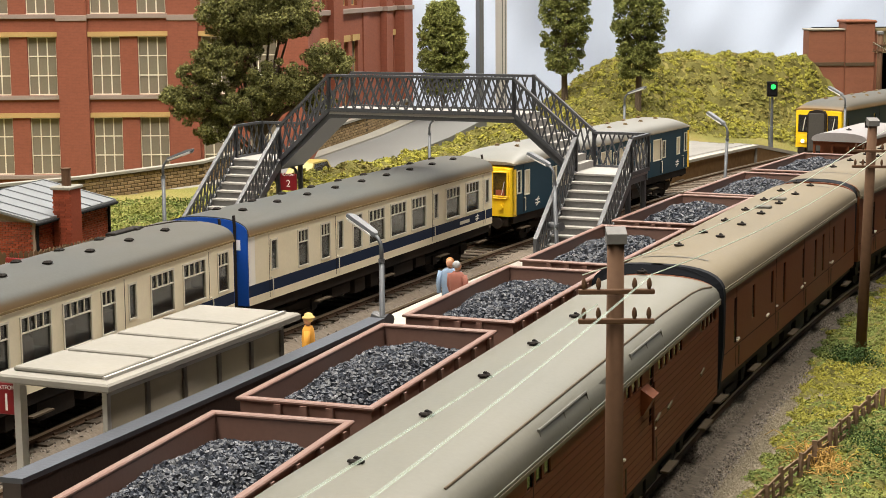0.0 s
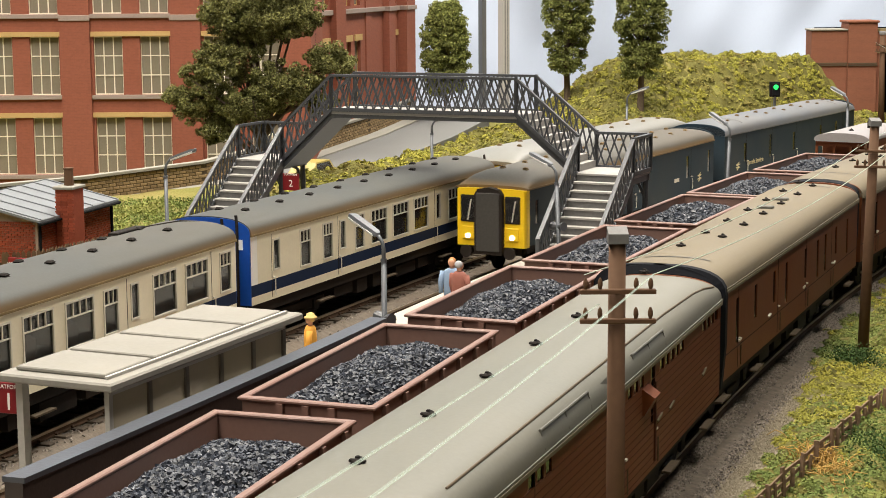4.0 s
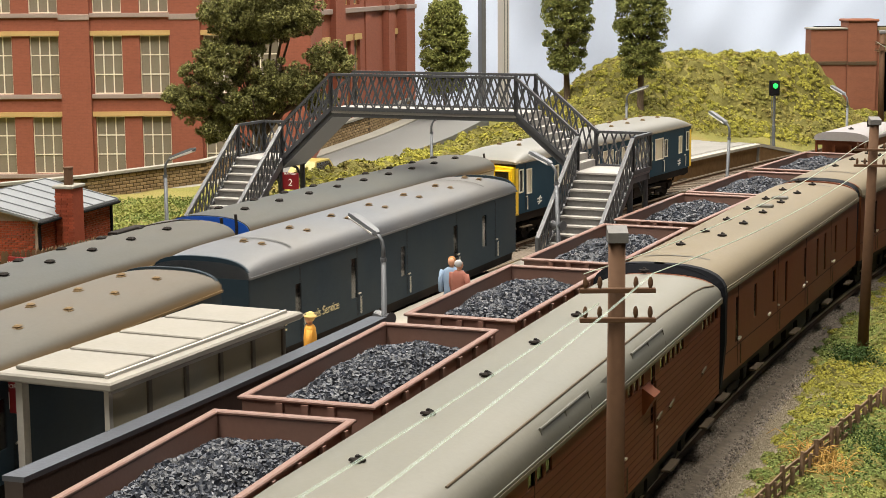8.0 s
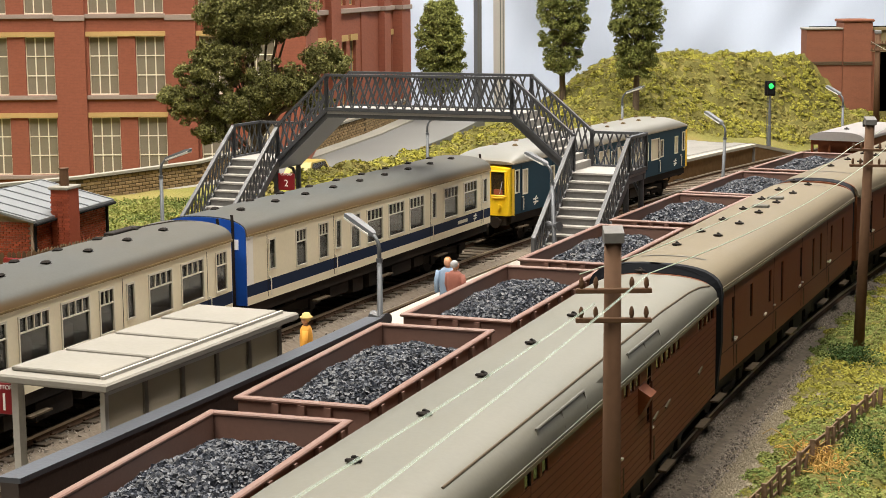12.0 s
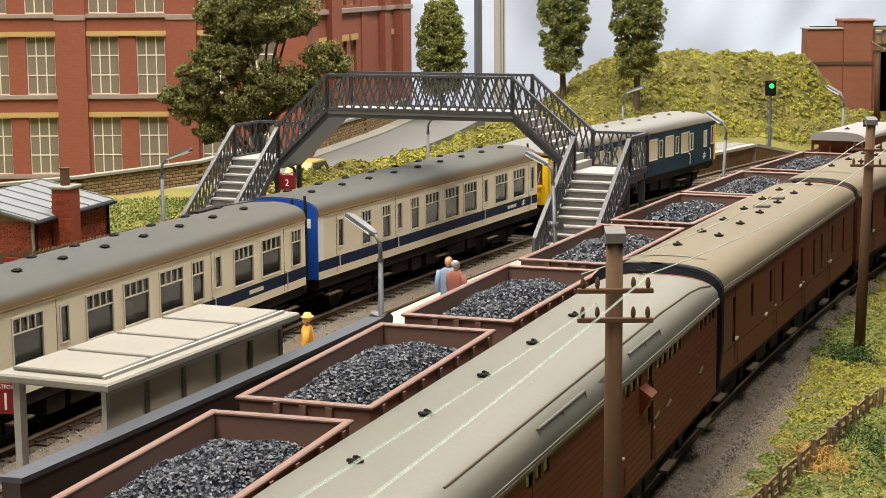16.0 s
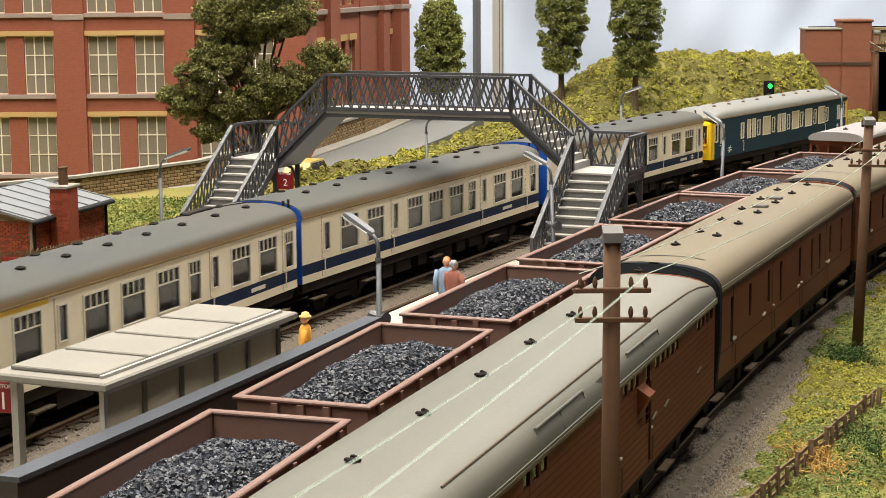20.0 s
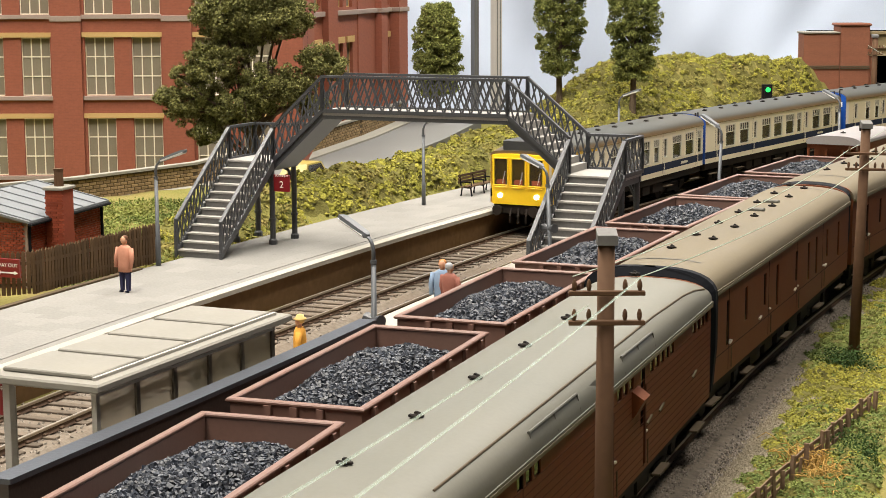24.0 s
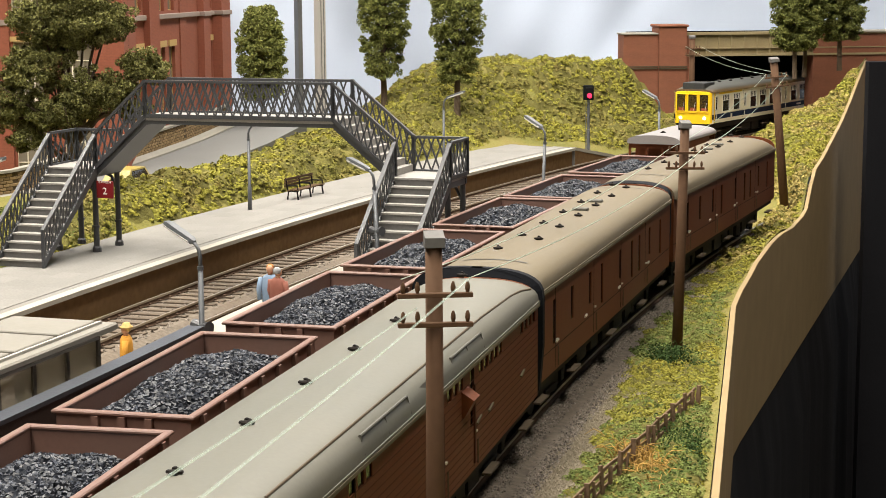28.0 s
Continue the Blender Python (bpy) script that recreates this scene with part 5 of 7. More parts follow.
def footbridge():
    m = on_arc(1583, 129, 0)
    t = thing("footbridge", m, "grey iron lattice footbridge with stairs to both platforms", "footbridge")
    zl, zd, W = 54.0, 79.5, 25.0
    xa, xb, xc, xd = -50.0, 47.0, 77.5, 104.0      # span ends, slope foot and landing edge
    xl, xe = -78.0, -103.0
    # main span
    part("deck", Shape().box(xa, xb, 0, W, zd - 2.2, zd), STEP, t)
    part("deck_girder", Shape().box(xa, xb, 0.4, 2, zd - 4, zd - 2).box(xa, xb, W - 2, W - 0.4, zd - 4, zd - 2), IRON, t)
    for y in (0, W):
        parapet(t, (xa, y, zd), (xb, y, zd), 16.5, 4.6)
        parapet(t, (xl, y, zl), (xa, y, zd), 16.5, 4.6)
        parapet(t, (xc, y, zl), (xb, y, zd), 16.5, 4.6)
    # upper flights across the lines
    for x0, x1 in ((xl, xa), (xc, xb)):
        n = 8
        part("flight_plate", Shape().loft([[(x0, 0.5, zl - 4.5), (x0, W - 0.5, zl - 4.5), (x0, W - 0.5, zl - 1), (x0, 0.5, zl - 1)], [(x1, 0.5, zd - 4.5), (x1, W - 0.5, zd - 4.5), (x1, W - 0.5, zd - 1), (x1, 0.5, zd - 1)]]), IRON, t)
        for k in range(n):
            xx = x0 + (x1 - x0) * (k + 0.5) / n
            hw = abs(x1 - x0) / n / 2
            part("stair_tread", Shape().box(xx - hw, xx + hw, 1, W - 1, zl + (zd - zl) * k / n, zl + (zd - zl) * (k + 1) / n), STEP, t)
    # landings and lower flights along the platforms
    for x0, x1, side in ((xe, xl, -1), (xc, xd, 1)):
        part("landing", Shape().box(x0, x1, 0, W, zl - 2.2, zl), STEP, t)
        part("landing_girder", Shape().box(x0 + 0.4, x0 + 2, 0, W, zl - 5, zl - 2).box(x1 - 2, x1 - 0.4, 0, W, zl - 5, zl - 2).box(x0, x1, W - 2, W - 0.4, zl - 5, zl - 2), IRON, t)
        parapet(t, (x0, W, zl), (x1, W, zl), 16.0, 4.6)
        outer = x0 if side < 0 else x1
        parapet(t, (outer, 0, zl), (outer, W, zl), 16.0, 4.6)
        n = 12
        run = 50.0
        for k in range(n):
            y1 = -run + run * k / n
            za = 12 + (zl - 12) * (k + 1) / n
            part("stair_tread", Shape().box(x0 + 1, x1 - 1, y1 - 0.4, y1 + run / n + 0.6, za - 0.8, za), STEP, t)
            part("stair_riser", Shape().box(x0 + 1, x1 - 1, y1 + 0.3, y1 + 0.8, za - (zl - 12) / n, za - 0.8), RISER, t)
        for x in (x0, x1):
            part("stringer", Shape().loft([[(x - 0.6, -run - 1, 11.5), (x + 0.6, -run - 1, 11.5), (x + 0.6, -run - 1, 15), (x - 0.6, -run - 1, 15)], [(x - 0.6, 0, zl - 4), (x + 0.6, 0, zl - 4), (x + 0.6, 0, zl), (x - 0.6, 0, zl)]]), IRON, t)
            parapet(t, (x, -run, 13.5), (x, 0, zl), 16.0, 4.2)
        for px in (x0 + 1.8, x1 - 1.8):
            for py in (1.5, W - 1.5):
                post = part("column", Shape().tube([(px, py, 12), (px, py, 14), (px, py, 15), (px, py, zl - 3)], [2.2, 2.2, 1.45, 1.35], 10), IRON, t, "round iron column")
                part("column_collar", Shape().tube([(px, py, 24), (px, py, 25.2)], 1.9, 10), IRON, post)
        for py in (1.5, W - 1.5):
            part("arch_brace", Shape().tube([(x0 + 1.8, py, 40), (x0 + 5, py, 47), ((x0 + x1) / 2, py, 50), (x1 - 5, py, 47), (x1 - 1.8, py, 40)], 0.8, 6), IRON, t)
    # platform number board on the far columns
    b = part("sign_board", Shape().box(-77.2, -68.2, -1.4, -0.6, 39, 47.4, 0.2), SIGNRED, t, "maroon enamel platform sign")
    lettering("2", 4.8, WHITE, b, pose(-72.7 * MM, -1.5 * MM, 42.4 * MM, 90, 0, 0))
    lettering("PLATFORM", 1.4, WHITE, b, pose(-72.7 * MM, -1.5 * MM, 46.8 * MM, 90, 0, 0))


footbridge()


# ---- mill ----
def mill_window(parent, x, z, w, h, cols, rows, y, sash=SASH):
    pane = part("window", shared(("millpane", w, h), lambda: Shape().box(-w / 2, w / 2, -0.3, 0.3, 0, h)), MILLGLASS, parent, m=Matrix.Translation((x * MM, y * MM, z * MM)))

    def bars():
        sh = Shape()
        for i in range(cols + 1):
            xx = -w / 2 + w * i / cols
            sh.box(xx - (0.65 if i in (0, cols) else 0.38), xx + (0.65 if i in (0, cols) else 0.38), -0.9, -0.2, 0, h)
        for j in range(rows + 1):
            zz = h * j / rows
            sh.box(-w / 2, w / 2, -0.8, -0.2, zz - (0.8 if j in (0, rows) else 0.4), zz + (0.8 if j in (0, rows) else 0.4))
        return sh
    part("sash", shared(("sash", w, h, cols, rows), bars), sash, pane)


def mill():
    t = thing("mill", at_xy(-254, 1220, 0), "large red brick mill with pilasters and tall sash windows", "mill building")
    storeys = [(6.0, 40.6), (62.5, 41.1), (119.5, 41.5)]
    zt = 190.0
    bays = [-312, -234, -156, -78, 0, 78]
    for b in bays:
        holes = [(b + dx, b + dx + 20.5, z, z + h) for z, h in storeys for dx in (2.0, 35.0)]
        sh = holed_panel(Shape(), 1, 0.0, b, b + 57.0, -8.0, zt, holes, thick=4.4)
        sh.v = [(y, 2.6 - x, z) for x, y, z in sh.v]
        part("bay_wall", weld("bay_wall", sh), BRICK, t)
        part("pilaster", Shape().box(b + 57, b + 78, -0.4, 7, -8, zt, 0.3), BRICK, t)
        for z, h in storeys:
            part("lintel", Shape().box(b + 0.2, b + 57.4, 1.2, 3.2, z + h, z + h + 3.4), LINTEL, t, "ochre stone lintel")
            part("sill", Shape().box(b + 0.2, b + 57.2, 0.8, 3.4, z - 3.2, z - 0.1, 0.3), BAND, t, "grey stone sill band")
            for dx in (12.25, 45.25):
                mill_window(t, b + dx, z, 20.5, h, 3, 3, 5.6)
        part("string_course", Shape().box(b + 56.6, b + 78.4, -1.2, 0.2, 114.5, 118.6, 0.3), BAND, t)
    # black sheet in place of the darkness of rooms that are not built
    part("floor_inside", Shape().box(-312, 156, 40, 44, -8, zt), DARK, t, "black sheet standing in for unlit rooms")
    part("side_wall", Shape().box(149, 156, 7, 112, -8, zt), BRICK, t)
    # the side wall, running back from the corner at a slant
    w = thing("mill_wing", at_xy(-97.6, 1330, 0, 78.8), "red brick side wing of the mill with narrow windows", "mill building")
    wins = [(8, 28), (78, 98), (110, 130), (242, 266)]
    holes = [(a, b, z, z + h) for a, b in wins for z, h in ((8, 84), (121, 60))]
    sh = holed_panel(Shape(), 1, 0.0, -4, 306, -8.0, 210, holes, thick=5)
    sh.v = [(y, 3 - x, z) for x, y, z in sh.v]
    part("wing_wall", weld("wing_wall", sh), BRICK, w)
    for a, b, d in ((34, 64, 5), (146, 166, 1.2), (212, 236, 6), (270, 306, 9)):
        part("pilaster", Shape().box(a, b, 3 - d, 4, -8, 210, 0.4), BRICK, w)
    for a, b in wins:
        part("lintel", Shape().box(a - 2, b + 2, 1.6, 3.4, 92, 97), LINTEL, w, "ochre stone lintel")
        for z, h in ((8, 84), (121, 60)):
            mill_window(w, (a + b) / 2, z, b - a, h, 2, 5, 6.6, LINTEL)
    part("string_course", Shape().box(-6, 309, 0.4, 4, 114.5, 118.6, 0.4).box(211, 237, -4.2, 4, 114.5, 118.6, 0.4).box(269, 309, -7.2, 4, 114.5, 118.6, 0.4), BAND, w, "grey stone band")
    # same for the wing: the dark inside is a black sheet
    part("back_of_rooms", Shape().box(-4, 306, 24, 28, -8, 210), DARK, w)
    part("end_wall", Shape().box(304, 308, 3, 160, -8, 210), BRICK, w)


mill()


# ---- brick hut with a chimney ----
def hut():
    t = thing("brick_hut", at_xy(-171.9, 777, 8, -15.1), "small red brick station hut with a grey sheet roof", "hut")
    # local x: across (ridge to the left), y along the eaves
    L, D, h = 76.0, 68.0, 30.6
    part("front_wall", Shape().box(-2.2, 0, -L / 2 + 2, L / 2 - 2, 0, h), MORTAR, t)
    part("back_wall", Shape().box(-D + 2, -D + 4, -L / 2 + 2, L / 2 - 2, 0, h), MORTAR, t)
    for y in (-L / 2 + 2, L / 2 - 4):
        part("gable_wall", Shape().prism([(-D + 2, 0), (0, 0), (0, h), (-D / 2, h + 7.4), (-D + 2, h)], y, y + 2), MORTAR, t)
    brick = lambda: Shape().box(0, 0.35, -1.32, 1.32, -0.42, 0.42)
    me = fix(brick().mesh("brick"))
    me.materials.append(BRICKHUT)
    rows = 28
    for r in range(rows):
        for c in range(24):
            y = -L / 2 + 3.4 + c * 3.0 + (1.5 if r % 2 else 0)
            if y < L / 2 - 3:
                part("brick", me, BRICKHUT, t, m=pose(0, y * MM, (0.9 + r * 1.06) * MM))
    for r in range(28):
        for c in range(9):
            x = -1.6 - c * 3.0 - (1.5 if r % 2 else 0)
            part("brick", me, BRICKHUT, t, m=pose(x * MM, (-L / 2 + 2) * MM, (0.9 + r * 1.06) * MM, 0, 0, -90))
    part("corner_quoin", Shape().box(-0.6, 0.7, -L / 2 + 1.6, -L / 2 + 2.6, 0, h), MORTAR, t)
    for sgn, xe in ((1, 3.0), (-1, -D - 1)):
        x0, x1 = (xe, -D / 2) if sgn > 0 else (-D / 2, xe)
        z0, z1 = (h - 0.5, h + 8.0) if sgn > 0 else (h + 8.0, h - 0.5)
        slope = part("roof_slope", Shape().loft([[(x0, y, z0), (x1, y, z1), (x1, y, z1 + 1.1), (x0, y, z0 + 1.1)] for y in (-L / 2 - 1, L / 2 + 1)]), SLATE, t, "blue-grey sheet roof")
        for k in range(7):
            y = -L / 2 + 1 + k * (L - 2) / 6
            part("roof_batten", Shape().bar((x0, y, z0 + 1.3), (x1, y, z1 + 1.3), 0.8, 0.7), SLATE, slope)
    part("drain_pipe", Shape().tube([(1.0, -L / 2 + 3, 0), (1.0, -L / 2 + 3, h - 1)], 0.7, 8), DARK, t)
    part("drain_pipe", Shape().tube([(1.0, L / 2 - 3, 0), (1.0, L / 2 - 3, h - 1)], 0.7, 8), DARK, t)
    part("gutter", Shape().box(2.6, 4.2, -L / 2 - 1, L / 2 + 1, h - 1.6, h - 0.4, 0.3), DARK, t)
    part("chimney", Shape().box(1.2, 9.2, -20, -9, 0, 42.6, 0.2), BRICKHUT, t, "red brick chimney stack")
    part("chimney_cap", Shape().box(0.4, 10, -21, -8, 42.6, 44.0, 0.3), COPING, t)
    part("chimney_pot", Shape().tube([(5.2, -14.5, 43.8), (5.2, -14.5, 50.5), (5.2, -14.5, 51.8)], [2.2, 2.0, 2.4], 12), POLEWOOD, t)
    for r in range(38):
        for c in range(3):
            part("brick", me, BRICKHUT, t, m=pose((2.6 + c * 2.9 + (0.4 if r % 2 else -0.3)) * MM, -20 * MM, (0.9 + r * 1.06) * MM, 0, 0, -90))


hut()


# ---- stone wall and road ----
def build_road():
    sh, kerb, pave = Shape(), Shape(), Shape()
    rr, rk = [], []
    for i, (x, y, z) in enumerate(WALL_LINE):
        xa, ya, _ = WALL_LINE[max(0, i - 1)]
        xb, yb, _ = WALL_LINE[min(len(WALL_LINE) - 1, i + 1)]
        d = Vector((xb - xa, yb - ya, 0)).normalized()
        n = Vector((d.y, -d.x, 0))
        p = Vector((x, y, z - 1))
        a, b, c = p + n * 1, p + n * 14, p + n * 70
        rr.append([tuple(b + Vector((0, 0, 0.4))), tuple(c), tuple(c - Vector((0, 0, 20))), tuple(b - Vector((0, 0, 20)))])
        rk.append([tuple(a + Vector((0, 0, 1.6))), tuple(b + Vector((0, 0, 1.6))), tuple(b - Vector((0, 0, 9))), tuple(a - Vector((0, 0, 9)))])
    solid("road", Shape().loft(rr[2:]), ROADGREY, "pale grey road climbing behind the platform", "road", kind="structure")
    solid("pavement", Shape().loft(rk[2:]), COPING, "pale pavement with a kerb", "pavement", kind="structure")
    w = solid("stone_wall", Shape().loft([[(x - 2, y + 2, z - 6), (x + 0.2, y - 0.2, z - 6), (x + 0.2, y - 0.2, z + 14), (x - 2, y + 2, z + 14)] for x, y, z in WALL_LINE]), STONEJOINT, "tan coursed stone boundary wall", "stone wall", kind="structure")
    part("coping", Shape().loft([[(x - 3, y + 3, z + 14), (x + 1.4, y - 1.4, z + 14), (x + 1.4, y - 1.4, z + 15.6), (x - 3, y + 3, z + 15.6)] for x, y, z in WALL_LINE]), COPING, w, "pale coping stones")
    part("plinth", Shape().loft([[(x, y, z - 7), (x + 3.5, y - 3.5, z - 7), (x + 3.5, y - 3.5, z - 0.5), (x, y, z + 0.5)] for x, y, z in WALL_LINE[:3]]), COPING, w)
    me = fix(Shape().box(-2.6, 2.6, -0.45, 0.25, -0.95, 0.95, 0.3).mesh("stone_block"))
    me.materials.append(STONEWALL)
    rnd = random.Random(5)
    n = 0
    for (xa, ya, za), (xb, yb, zb) in zip(WALL_LINE, WALL_LINE[1:]):
        L = math.hypot(xb - xa, yb - ya)
        ang = math.degrees(math.atan2(yb - ya, xb - xa))
        for r in range(6):
            u = 2.6 + (2.6 if r % 2 else 0)
            while u < L - 2:
                f = u / L
                part("stone_block", me, STONEWALL, w, m=pose((xa + (xb - xa) * f + 0.25) * MM, (ya + (yb - ya) * f - 0.25) * MM, (za + (zb - za) * f + 1.2 + r * 2.2) * MM, 0, math.degrees(-math.atan2(zb - za, L)), ang) @ Matrix.Diagonal((rnd.uniform(0.88, 1.02), 1, 1, 1)))
                u += 5.6
                n += 1


build_road()


# ---- road bridge over the line ----
def road_bridge():
    Y = 1640.0
    t = thing("road_bridge", at_xy(0, Y, 0), "brick road bridge with pale steel girders over the railway", "road bridge")
    part("left_abutment", Shape().box(342, 382, 0, 26, -8, 91.6, 0.3), BRICKDARK, t, "red brick abutment")
    part("left_band", Shape().box(341.6, 377, -0.8, 1, 60.4, 61.6).box(341.6, 377, -1.2, 1, 58.6, 59.8), STONEJOINT, t, "dark blue brick band")
    part("abutment_coping", Shape().box(341, 376, -1.5, 28, 91.6, 93.2, 0.4), COPING, t)
    part("left_pier", Shape().box(376, 403, -5, 28, -8, 98.6, 0.4), BRICKDARK, t)
    part("pier_band", Shape().box(375.6, 403.4, -5.8, -4.8, 60.4, 61.6).box(375.6, 403.4, -6.2, -4.8, 58.6, 59.8), STONEJOINT, t)
    part("pier_cap", Shape().box(374.6, 404.4, -6.6, 30, 98.6, 101.2, 0.8), BRICKDARK, t)
    part("inner_pier", Shape().box(403, 412, 0, 22, -8, 90, 0.4), BRICKDARK, t)
    part("girder", Shape().box(404, 640, 2, 6, 72, 92), GIRDER, t, "pale cream plate girder")
    part("girder_flange", Shape().box(404, 640, -1, 9, 91, 93.5).box(404, 640, -1, 9, 70.5, 72.5).box(404, 640, -0.4, 2, 77.6, 78.6), GIRDER, t)
    for k in range(18):
        x = 411 + k * 12.6
        part("girder_stiffener", Shape().box(x - 0.6, x + 0.6, 0.2, 2.2, 72, 92), GIRDER, t)
    # deck in matt black: the darkness of the opening put into its colour
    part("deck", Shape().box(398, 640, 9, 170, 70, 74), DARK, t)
    part("right_abutment", Shape().box(530, 700, 0, 26, -8, 92), BRICKDARK, t)
    part("right_coping", Shape().box(530, 700, -1.5, 28, 92, 94, 0.4), COPING, t)
    # added black sheets close the opening in place of its shade
    part("dark_beyond", Shape().box(380, 700, 168, 172, -8, 90), DARK, t, "black sheet standing in for the dark under the bridge")
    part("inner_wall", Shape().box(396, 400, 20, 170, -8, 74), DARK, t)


road_bridge()


# ---- plants ----
def clump_shape(points, rnd, flat=0.75):
    """Rough lumps of foam foliage, each its own little island."""
    base = ((1, 0, -0.4), (-1, 0, -0.4), (0, 1, -0.4), (0, -1, -0.4), (0, 0, 1))
    tri = np.array([(0, 2, 4), (2, 1, 4), (1, 3, 4), (3, 0, 4)])
    n = len(points)
    P = np.array([p[:3] for p in points])
    S = np.array([p[3] for p in points])
    g = np.random.RandomState(rnd)
    V = np.array(base)[None, :, :] * g.uniform(0.7, 1.25, (n, 5, 3)) * S[:, None, None]
    V[:, :, 2] *= flat
    a = g.uniform(0, 6.28, n)
    c, s = np.cos(a), np.sin(a)
    tilt = g.normal(0, 0.5, n)
    ct, st = np.cos(tilt), np.sin(tilt)
    x, y, z = V[:, :, 0], V[:, :, 1], V[:, :, 2]
    y, z = y * ct[:, None] - z * st[:, None], y * st[:, None] + z * ct[:, None]
    x, y = x * c[:, None] - y * s[:, None], x * s[:, None] + y * c[:, None]
    V = np.stack([x, y, z], -1) + P[:, None, :]
    F = (tri[None] + 5 * np.arange(n)[:, None, None]).reshape(-1, 3)
    sh = Shape()
    sh.v, sh.f = [tuple(p) for p in V.reshape(-1, 3)], [tuple(f) for f in F]
    return sh


def stuff(name, sh, material_, label, category):
    me = sh.mesh(name, not name.startswith("loose"))
    me.materials.append(material_)
    return tagged(new(name, me), label, category, kind="stuff")


def billow(x, y, f, seed):
    return abs(noise.noise(Vector((x * f, y * f, seed)))) * 2.4


def fluff(x, y, k):
    """Fine relief of foam foliage; k scales its height."""
    return k * (3.0 * billow(x, y, 0.06, 3) + 2.0 * billow(x, y, 0.14, 5) + 1.1 * billow(x, y, 0.34, 9) - 1.4)


def leaf_shape(P, S, seed, out=None, loose=0.42):
    """Small four-cornered leaflets at the points P with half-lengths S; they lie roughly across the directions out."""
    g = np.random.RandomState(seed)
    n = len(P)
    N = g.normal(0, 1, (n, 3)) * (1.0 if out is None else loose)
    N += np.array((0, 0, 0.6)) if out is None else out
    N /= np.linalg.norm(N, axis=1)[:, None]
    A = np.cross(N, g.normal(0, 1, (n, 3)))
    A /= np.linalg.norm(A, axis=1)[:, None]
    B = np.cross(N, A)
    A, B = A * S[:, None], B * S[:, None] * g.uniform(0.55, 0.9, n)[:, None]
    V = np.stack([P - A, P - B, P + A, P + B], 1).reshape(-1, 3)
    sh = Shape()
    sh.v = V.tolist()
    sh.f = np.arange(4 * n).reshape(-1, 4).tolist()
    return sh


def mat_of(name, grid, keep, k, mats, label, category, rnd, count, r0, r1, size, dense):
    """A thick uneven mat of foliage: a relief sheet set with small rounded bushes."""
    vs, fs, ms, ids = [], [], [], {}
    for key, (x, y) in grid.items():
        kk = keep(x, y)
        if kk > 0:
            ids[key] = len(vs)
            vs.append((x, y, land(x, y) + (fluff(x, y, k) + 0.6) * min(1.0, kk) - 0.6))
    for (i, j), n in ids.items():
        q = [ids.get(c) for c in ((i, j), (i + 1, j), (i + 1, j + 1), (i, j + 1))]
        if None not in q:
            fs.append(tuple(q))
    ms = [0] * len(fs)
    sites = [[], []]
    for _ in range(count):
        x, y, z = vs[fs[rnd.randrange(len(fs))][0]]
        w = noise.noise(Vector((x * 0.014, y * 0.014, 2))) + 0.8 * noise.noise(Vector((x * 0.06, y * 0.06, 6))) + rnd.gauss(0, 0.18)
        r = rnd.uniform(r0, r1) * (0.75 + 0.5 * rnd.random() ** 3)
        sites[0 if w > 0 else 1].append((x, y, z - 0.5 * r, r))
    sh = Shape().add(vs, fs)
    # the sheet takes the darkened tone, so gaps between bushes look shaded
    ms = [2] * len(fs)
    for m in (0, 1):
        if not sites[m]:
            continue
        g = np.random.RandomState(31 + m)
        Q = np.array(sites[m])
        Q = np.repeat(Q, (6 + dense * Q[:, 3] ** 2).astype(int), axis=0)
        n = len(Q)
        D = g.normal(0, 1, (n, 3))
        D[:, 2] = np.abs(D[:, 2])
        D /= np.linalg.norm(D, axis=1)[:, None]
        D *= (Q[:, 3] * g.uniform(0.55, 1.12, n))[:, None]
        D[:, 2] *= 0.9
        U = D / np.linalg.norm(D, axis=1)[:, None] + (0, 0, 0.3)
        c = leaf_shape(Q[:, :3] + D, size * g.uniform(0.55, 1.3, n), 5 + m, U)
        sh.add(c.v, c.f)
        ms.extend([m] * len(c.f))
    me = sh.mesh(name, True)
    for m in (*mats, GAPSHADE):
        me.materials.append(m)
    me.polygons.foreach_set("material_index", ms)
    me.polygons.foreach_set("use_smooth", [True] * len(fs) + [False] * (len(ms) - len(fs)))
    return tagged(new(name, me), label, category, kind="stuff")


